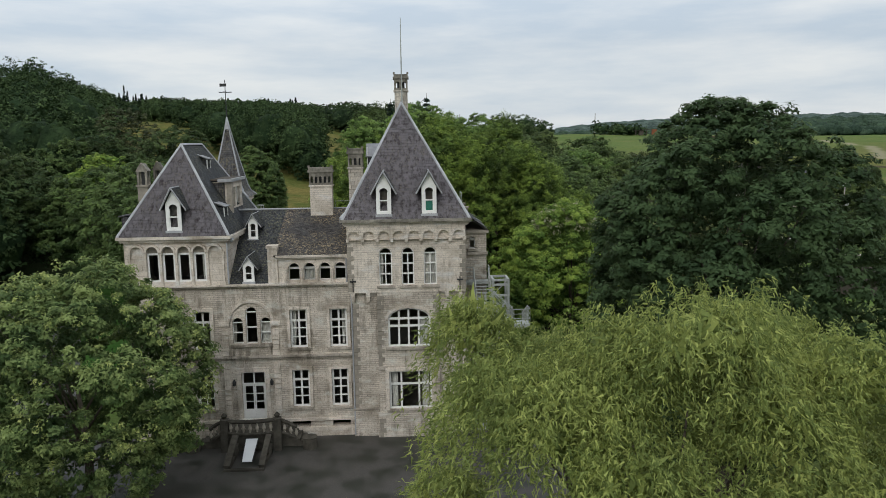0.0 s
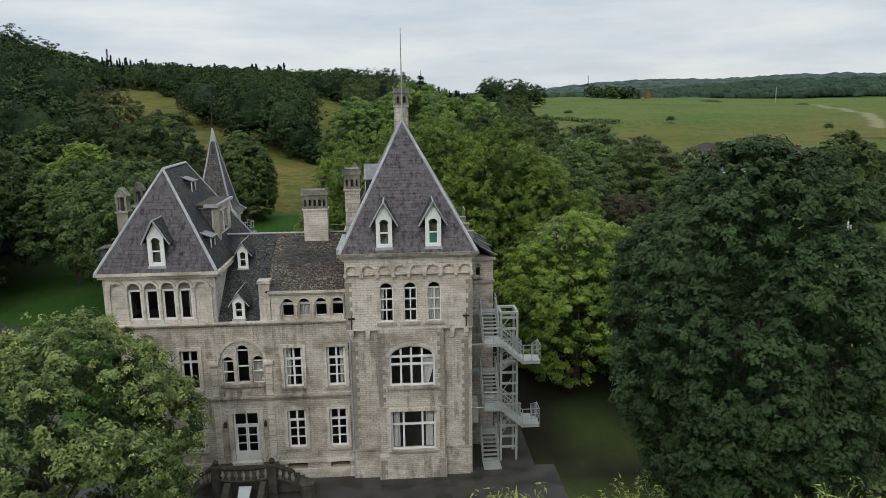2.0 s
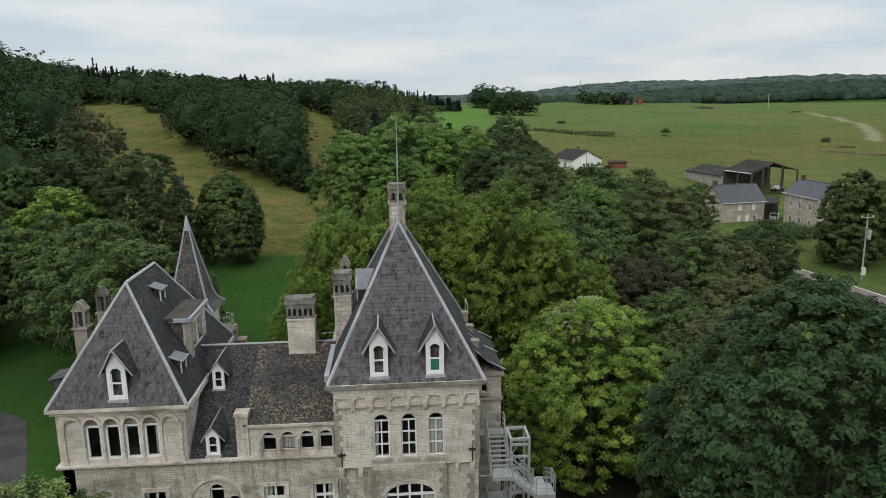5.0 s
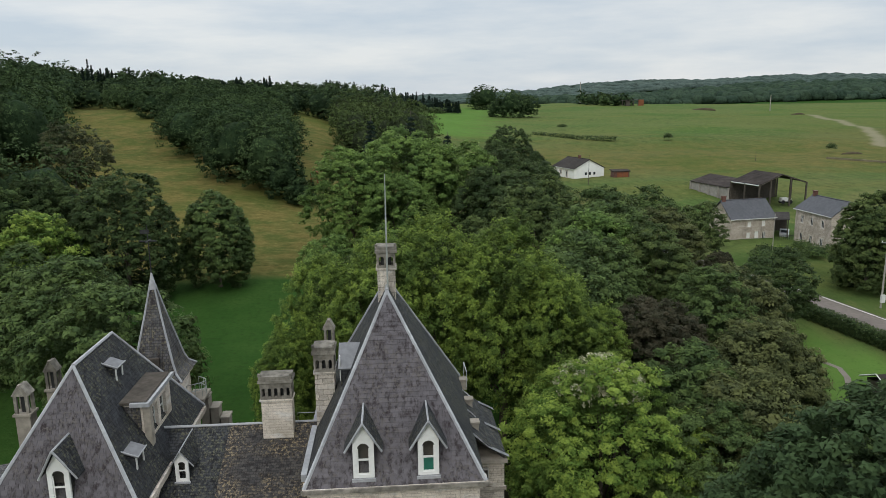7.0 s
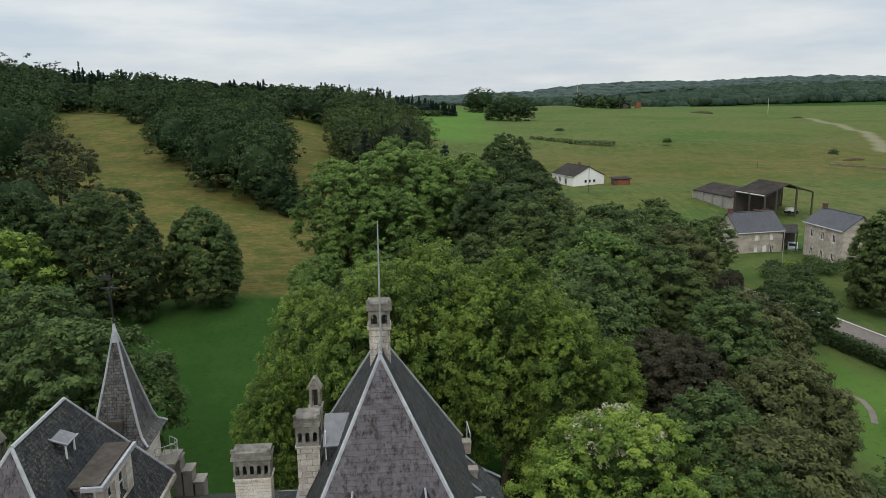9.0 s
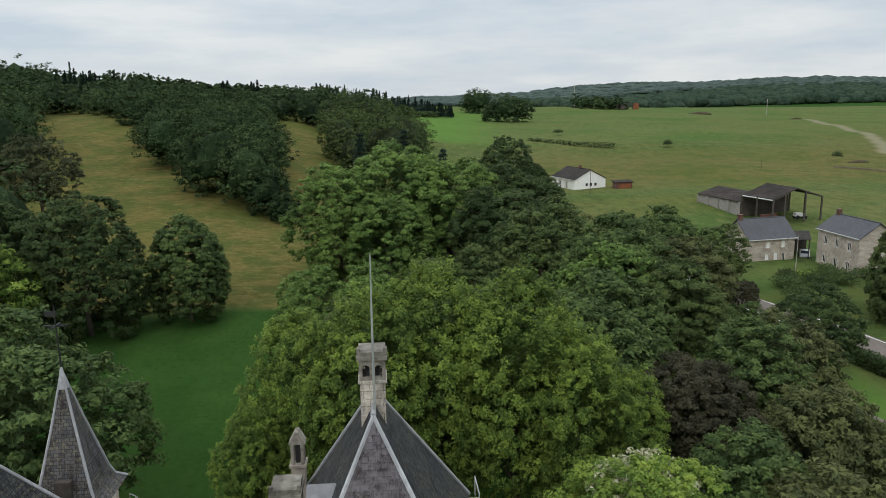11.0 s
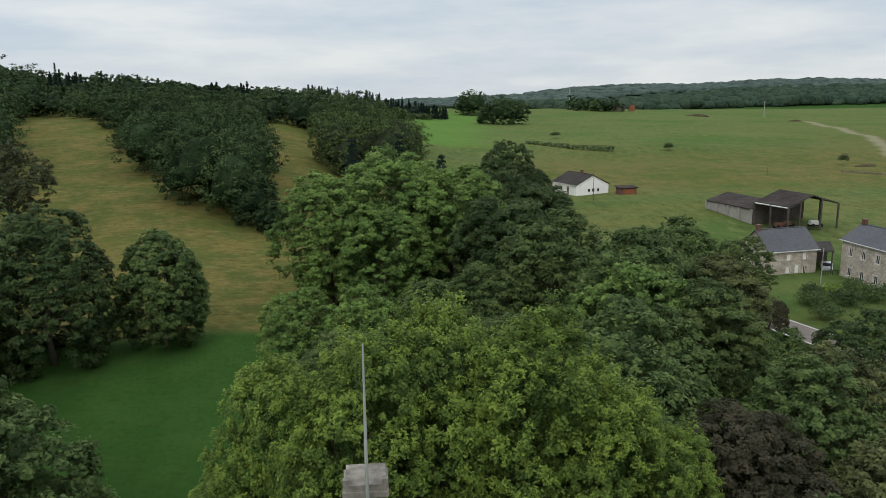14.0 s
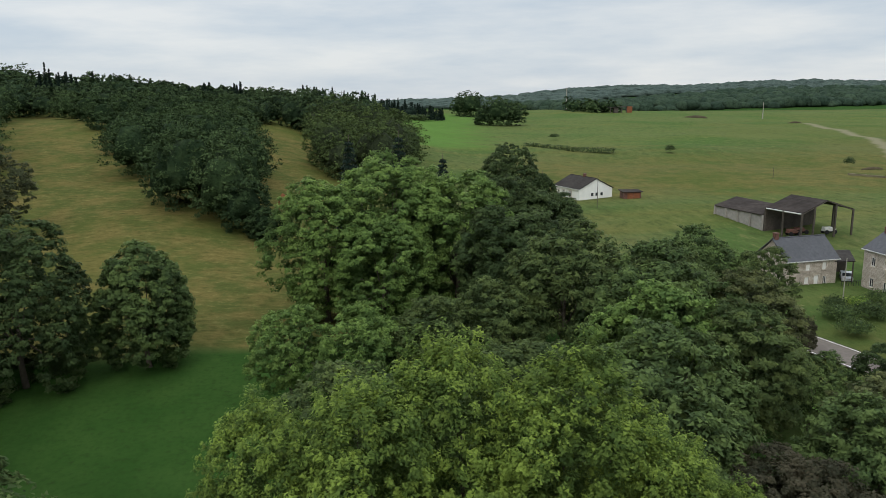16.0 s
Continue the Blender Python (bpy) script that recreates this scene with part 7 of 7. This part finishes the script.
part("eaves_beam", Geo().tube([b0 - Vector((0, 0, 0.25)), b1 - Vector((0, 0, 0.25))], [0.14, 0.14], 4), DULL_WHITE, barn)
part("back_wall", Geo().slab([b0 + Vector((0.3, 0, -5.2)), e0 + Vector((-0.3, 0, -5.2)), e0 + Vector((-0.3, 0, -0.2)), r0 - Vector((0, 0, 0.2)), b0 + Vector((0.3, 0, -0.2))], 0.15), WOOD_DARK, barn)
part("tie_beam", Geo().tube([b1 - Vector((0, 0, 0.3)), r1 - Vector((0, 0, 0.2)), e1 - Vector((0, 0, 0.3))], [0.1, 0.1, 0.1], 4), WOOD_DARK, barn)
low = thing("byre", "low concrete-block byre with a stained sheet roof", "barn", (83, 195, 6.3))
s0, s1 = Vector((79.6, 203.5, 9.2)), Vector((82.6, 187.8, 9.2))
t0, t1 = Vector((86.5, 206.5, 10.7)), Vector((89.0, 191.0, 10.7))
part("roof", Geo().slab([s1, t1, t0, s0], 0.12), FIBRE, low)
part("roof", Geo().slab([t1, t1 + Vector((6, 2, -1.5)), t0 + Vector((6, 2, -1.5)), t0], 0.12), FIBRE, low)
part("wall", Geo().slab([s0 + Vector((0.4, 0, -3.4)), s1 + Vector((0.4, 0, -3.4)), s1 + Vector((0.4, 0, -0.2)), s0 + Vector((0.4, 0, -0.2))], 0.2), BLOCK, low)
for i in range(5):
    p = s0.lerp(s1, i / 4) + Vector((0.2, 0, 0))
    part("pier", Geo().box(p.x - 0.15, p.x + 0.15, p.y - 0.2, p.y + 0.2, 5.8, 9.05), CONCRETE, low)
part("end_wall", Geo().slab([s1 + Vector((0.4, 0, -3.4)), t1 + Vector((0, 0, -4.8)), t1 - Vector((0, 0, 0.2)), s1 + Vector((0.4, 0, -0.2))], 0.2), BLOCK, low)

# machines in the barn
for i, (x, y, mat, lab) in enumerate(((86.6, 182.2, RUST, "rusty red farm implement under the barn"), (89.0, 183.5, RUST, "rusty red farm implement under the barn"), (95.0, 183.0, DULL_WHITE, "pale farm trailer beside the barn"))):
    z = gz(x, y)
    ob = thing("farm_implement", lab, "machine", (x, y, z), "farm machines")
    part("frame", Geo().box(x - 1.4, x + 1.4, y - 0.6, y + 0.6, z + 0.6, z + 0.8).box(x - 1.3, x + 0.5, y - 0.55, y + 0.55, z + 0.8, z + 1.4), mat, ob)
    for sx in (-0.9, 0.9):
        for sy in (-0.7, 0.7):
            part("wheel", Geo().tube([(x + sx, y + sy - 0.1, z + 0.45), (x + sx, y + sy + 0.1, z + 0.45)], [0.45, 0.45], 12), TYRE, ob)
    for k in range(4):
        part("tine", Geo().tube([(x - 1.2 + 0.7 * k, y - 0.6, z + 0.7), (x - 1.2 + 0.7 * k, y - 1.0, z + 1.3)], [0.04, 0.03], 5), mat, ob)


def car(x, y, turn, paint, label):
    z = gz(x, y) + 0.08
    ob = thing("car", label, "car", (x, y, z))
    m = Matrix.Translation((x, y, z)) @ Matrix.Rotation(turn, 4, "Z")

    def put(nm, geo, mat, lab=""):
        geo.v = [tuple(m @ Vector(p)) for p in geo.v]
        return part(nm, geo, mat, ob, lab)

    prof = [(-2.0, 0.35), (-2.05, 0.8), (-1.2, 0.95), (-0.6, 1.42), (0.9, 1.45), (1.6, 0.98), (2.05, 0.9), (2.05, 0.35)]
    body = Geo().slab([(u, -0.85, h) for u, h in prof], -1.7)
    put("body", body, paint)
    put("windscreen", Geo().slab([(-1.14, -0.7, 1.0), (-1.14, 0.7, 1.0), (-0.63, 0.65, 1.4), (-0.63, -0.65, 1.4)], 0.02), DARK_GLASS)
    put("rear_window", Geo().slab([(1.56, 0.7, 1.03), (1.56, -0.7, 1.03), (0.97, -0.65, 1.42), (0.97, 0.65, 1.42)], 0.02), DARK_GLASS)
    for s in (-1, 1):
        put("side_window", Geo().box(-0.5, 0.85, s * 0.86 - 0.01, s * 0.86 + 0.01, 1.0, 1.36), DARK_GLASS)
        put("headlight", Geo().box(-2.08, -2.0, s * 0.62 - 0.15, s * 0.62 + 0.15, 0.62, 0.76), WHITE)
        for u in (-1.25, 1.25):
            put("wheel", Geo().tube([(u, s * 0.72, 0.32), (u, s * 0.88, 0.32)], [0.32, 0.32], 14), TYRE)
    return ob


car(47.3, 138.0, radians(112), WHITE, "white car on the road behind the trees")
car(77.0, 151.0, radians(60), CAR_SILVER, "silver car parked under a carport")
port = thing("carport", "dark lean-to carport between the stone houses", "carport", (75, 152, 5))
part("roof", Geo().slab([(72.2, 148.5, 8.0), (76.2, 148.0, 8.0), (80.0, 155.0, 8.3), (73.0, 156.0, 8.3)], 0.12), TILE, port)
for x, y in ((72.4, 148.7), (76.0, 148.2)):
    part("post", Geo().box(x - 0.08, x + 0.08, y - 0.08, y + 0.08, 3.5, 7.9), WOOD_DARK, port)
part("back_wall", Geo().box(73.0, 80.0, 155.5, 155.7, 3.6, 8.2), WOOD_DARK, port)
gate = thing("gate", "dark metal driveway gate", "gate", (75, 146.5, 4.9))
for i in range(9):
    part("bar", Geo().box(73.0 + i * 0.42, 73.05 + i * 0.42, 146.4, 146.45, 3.85, 5.1), IRON, gate)
part("top_rail", Geo().box(73.0, 76.5, 146.39, 146.46, 5.1, 5.18), IRON, gate)


def pole(x, y, high, label, arms=True, r=0.13, mat=None):
    z = gz(x, y)
    ob = thing("utility_pole", label, "pole", (x, y, z), "utility poles")
    part("shaft", Geo().tube([(x, y, z - 0.3), (x, y, z + high)], [r, r * 0.7], 8), mat or CONCRETE, ob)
    if arms:
        part("crossarm", Geo().box(x - 0.9, x + 0.9, y - 0.05, y + 0.05, z + high - 0.6, z + high - 0.48), STEEL, ob)
        for k in (-0.8, 0.0, 0.8):
            part("insulator", Geo().turned(x + k, y, [(0.05, z + high - 0.48), (0.08, z + high - 0.36), (0.03, z + high - 0.26)], 8), WHITE, ob)
        part("equipment_box", Geo().box(x - 0.28, x + 0.28, y - 0.4, y - 0.1, z + 0.8, z + 1.9), DULL_WHITE, ob)
        part("transformer", Geo().turned(x + 0.35, y - 0.2, [(0.22, z + high * 0.62), (0.26, z + high * 0.64), (0.26, z + high * 0.74), (0.18, z + high * 0.76)], 10), STEEL, ob)
    return ob


pole(65.3, 105.4, 9.6, "concrete utility pole with a transformer box")
pole(67.8, 138.4, 7.0, "thin grey roadside pole", False, 0.08)
pole(56.0, 218.0, 8.5, "thin wooden pole before the bungalow", False, 0.08, WOOD_DARK)
pole(197.0, 760.0, 22.0, "tall mast on the plateau", False, 0.5)
pole(318.0, 608.0, 13.0, "tall pole on the plateau", False, 0.4)
pole(128.0, 262.0, 4.0, "fence pole in the pasture", False, 0.08, WOOD_DARK)


def shrub(name, label, category, line, high, half, leaf, seed, gap=0.5, length=0.3, wide=0.2, per=26):
    """A hedge or bush along a line of (x, y) points."""
    rng = np.random.default_rng(seed)
    at = []
    pts = [np.array(p, float) for p in line]
    for a, b in zip(pts, pts[1:]):
        n = max(int(np.linalg.norm(b - a) / gap), 1)
        for i in range(n):
            at.append(a + (b - a) * (i + 0.5) / n)
    if len(pts) == 1:
        at = [pts[0]] * 6
    chunks = []
    for p in at:
        z = gz(*p)
        q = rng.uniform(-1, 1, (per, 3))
        if len(pts) == 1:
            q = sphere_points(rng, per, -0.4) * rng.uniform(0.35, 1.08, (per, 1)) * np.array([1.0, 1.0, rng.uniform(0.6, 1.0)]) + rng.uniform(-0.25, 0.25, 3) * np.array([1, 1, 0.3])
        pos = np.stack([p[0] + q[:, 0] * half, p[1] + q[:, 1] * half, z + high * (0.5 + 0.5 * q[:, 2])], 1)
        out = q * np.array([1, 1, 1.2])
        chunks.append(leaf_arrays(rng, pos, out, length, wide))
    ob = thing(name, label, category, (float(pts[0][0]), float(pts[0][1]), gz(*pts[0])))
    part("foliage", tri_mesh("foliage", chunks, leaf), leaf, ob)
    return ob


shrub("hedge", "long dark clipped hedge beside the road", "hedge", [(51.5, 109.0), (54.2, 100.5), (57.2, 90.6), (60.0, 80.0)], 2.0, 0.75, LEAF_DARK, 61, 0.3, 0.30, 0.22, 170)
shrub("hedge", "low dark hedge across the pasture", "hedge", [(70, 371), (86, 348), (103, 341)], 2.2, 1.5, LEAF_DARK, 62, 1.2, 0.9, 0.6, 26)
shrub("hedge", "field hedge on the pale green slope", "hedge", [(-20, 520), (40, 560)], 4, 4, LEAF_DARK, 63, 4.0, 2.0, 1.4, 60)
for x, y, h, r, leaf, lab in ((125.4, 337, 4.2, 2.2, LEAF_DARK, "lone dark bush in the pasture"), (172.3, 288.7, 4.5, 2.0, LEAF_DARK, "lone bush by the old wall"), (94.6, 412, 3, 2.6, LEAF_DARK, "low bush on the slope"), (69.1, 136.9, 1.8, 1.7, LEAF_MAPLE, "bright yellow-green garden shrub"), (72.8, 137.6, 2.6, 1.9, LEAF_MID, "round green leafy garden shrub"), (65.2, 136.5, 2.2, 1.6, LEAF_DARK, "dark green rounded garden shrub"), (62.5, 131.5, 2.5, 2.4, LEAF_MID, "garden shrub by the road"), (67, 131, 2.8, 2.4, LEAF_DARK, "dark green rounded garden shrub"), (72, 132, 3.0, 2.4, LEAF_MID, "garden shrub by the drive"), (60.5, 125.5, 2.4, 2.2, LEAF_MID, "shrub on the road verge"), (78, 135, 2.6, 2.2, LEAF_MID, "green leafy garden shrub"), (83, 134, 2.6, 2.2, LEAF_DARK, "dark green rounded garden shrub")):
    shrub("bush", lab, "bush", [(x, y)], h, r, leaf, int(x * 10), 1, max(0.25, r * 0.16), max(0.16, r * 0.1), 170)
for x0, y0, w, h, lab in ((262, 610, 22, 2.4, "brown straw heap on the plateau"), (292, 520, 12, 2.0, "brown earth heap on the plateau"), (176, 281, 9, 1.2, "low brown earth bank in the pasture")):
    ob = thing("heap", lab, "heap", (x0, y0, gz(x0, y0)))
    g = Geo().turned(0, 0, [(1.0, -0.2), (0.8, 0.45), (0.45, 0.8), (0.1, 0.95)], 14)
    g.v = [(x0 + a * w / 2 * (1 + 0.15 * math.sin(5 * a + 3 * b)), y0 + b * w / 6, gz(x0, y0) + c * h) for a, b, c in g.v]
    part("mound", g, HEAP, ob, smooth=True)
old_wall = thing("field_wall", "low brown stone ruin wall in the pasture", "wall", (163, 259, 7.8))
part("wall", Geo().slab([(158, 268.5, 7.6), (172, 246.5, 7.2), (172, 246.5, 8.4), (158, 268.5, 8.8)], 0.6), TRACK, old_wall)
shack = thing("field_shack", "weathered open field shelter with orange boards", "shed", (230, 691, 22))
part("wall", Geo().box(222, 226, 690, 694, 21.5, 26.0), WOOD_DARK, shack)
part("boards", Geo().box(234, 239, 690, 691, 21.5, 27.0), ORANGE, shack)
part("roof", Geo().slab([(218, 689, 26.3), (234, 689, 27.2), (234, 696, 27.2), (218, 696, 26.3)], 0.3), FIBRE, shack)
for x in (218.5, 229, 233.5):
    part("post", Geo().box(x - 0.3, x + 0.3, 689.5, 690.1, 21.5, 26.2), WOOD_DARK, shack)
draped("garden_walk", [(45.0, 95), (46.5, 91.3), (48.2, 87.6), (47.6, 85.2), (46.4, 83.0)], 0.32, GRAVEL, "narrow stone garden walk", 0.04)
cabin = thing("garden_cabin", "dark timber garden cabin with a felt roof", "cabin", (49.5, 81, 1.6))
part("wall", Geo().box(47.5, 53.0, 78.0, 82.0, 1.2, 3.4), WOOD_DARK, cabin)
part("roof", Geo().slab([(47.0, 77.5, 3.4), (53.5, 77.5, 3.4), (53.5, 80.0, 4.5), (47.0, 80.0, 4.5)], 0.1), FIBRE, cabin)
part("roof", Geo().slab([(53.5, 82.5, 3.4), (47.0, 82.5, 3.4), (47.0, 80.0, 4.5), (53.5, 80.0, 4.5)], 0.1), FIBRE, cabin)
part("verge_board", Geo().tube([(46.95, 77.5, 3.42), (46.95, 80.0, 4.52), (46.95, 82.5, 3.42)], [0.07] * 3, 4), DULL_WHITE, cabin)
low_roof = thing("outbuilding", "long low outbuilding with a dark roof and pale verge", "outbuilding", (33, 66, 0.5))
part("wall", Geo().box(29.5, 38.0, 62.0, 66.0, 0.0, 2.6), WOOD_DARK, low_roof)
part("roof", Geo().slab([(29.2, 61.7, 2.6), (38.3, 61.7, 2.6), (38.3, 66.3, 3.4), (29.2, 66.3, 3.4)], 0.1), FIBRE, low_roof)
part("verge_board", Geo().box(29.2, 38.3, 66.3, 66.4, 3.25, 3.5), DULL_WHITE, low_roof)
play = thing("play_tower", "orange wooden play frame on the meadow", "play frame", (-19.5, 196, 11.7))
for dx in (0, 1.6):
    for dy in (0, 1.6):
        part("post", Geo().box(-20 + dx, -19.85 + dx, 195 + dy, 195.15 + dy, 11.3, 14.2), ORANGE, play)
part("platform", Geo().box(-20, -18.2, 195, 196.7, 12.8, 12.95), ORANGE, play)
part("roof", Geo().turned(-19.1, 195.9, [(1.4, 14.2), (0.05, 15.2)], 4, 0.785), ORANGE, play)
part("slide", Geo().slab([(-18.2, 195.2, 12.9), (-16.0, 195.2, 11.8), (-16.0, 195.9, 11.8), (-18.2, 195.9, 12.9)][::-1], 0.06), RUST, play)


# ---- roof slates, laid piece by piece ----
def slates(roof, left, right, top, wide=0.30, expose=0.235, singles=0):
    """Slates on a triangular roof face; the topmost ones are single pieces."""
    left, right, top = Vector(left), Vector(right), Vector(top)
    along = (right - left).normalized()
    up = top - left
    up = up - along * up.dot(along)
    length = up.length
    up.normalize()
    n = along.cross(up)
    rng = random.Random(5)
    foot = (top - left).dot(along)
    full = (right - left).length
    one = Geo().box(0.006, wide - 0.006, 0, expose * 1.25, 0, 0.012)
    one.v = [(x, y, z + 0.028 - 0.020 * y / (expose * 1.25)) for x, y, z in one.v]
    mesh = one.data("slate")
    mesh.materials.append(SLATE_PIECE)
    rest, count = Geo(), 0
    rows = int(length / expose)
    for r in reversed(range(rows)):
        t0, t1 = r * expose / length, min((r + 1.2) * expose / length, 1)
        a, b = foot * t0, full - (full - foot) * t0
        a2, b2 = foot * t1, full - (full - foot) * t1
        shift = (r % 2) * wide / 2
        k = int((a2 - shift) / wide) - 1
        while k * wide + shift < b:
            u0, u1 = k * wide + shift, (k + 1) * wide + shift
            k += 1
            c0, c1 = max(u0, a2 - 0.02), min(u1, b2 + 0.02)
            if c1 - c0 < 0.05:
                continue
            o = left + along * u0 + up * (r * expose) + n * rng.uniform(0.0, 0.006)
            m = Matrix((along, up, n)).transposed().to_4x4()
            m.translation = o
            if c0 == u0 and c1 == u1 and count < singles:
                ob = new("slate", mesh)
                ob.parent = roof
                ob.matrix_basis = m
                count += 1
            else:
                g = len(rest.v)
                rest.box(c0 - u0 + 0.005, c1 - u0 - 0.005, 0, expose * 1.2, 0.0, 0.012, m)
                rest.v[g:] = [tuple(Vector(p) + n * (0.028 if i in (0, 1, 4, 5) else 0.008)) for i, p in enumerate(rest.v[g:])]
    tagged(part("slate_covering", rest, SLATE_PIECE, roof), kind="stuff")


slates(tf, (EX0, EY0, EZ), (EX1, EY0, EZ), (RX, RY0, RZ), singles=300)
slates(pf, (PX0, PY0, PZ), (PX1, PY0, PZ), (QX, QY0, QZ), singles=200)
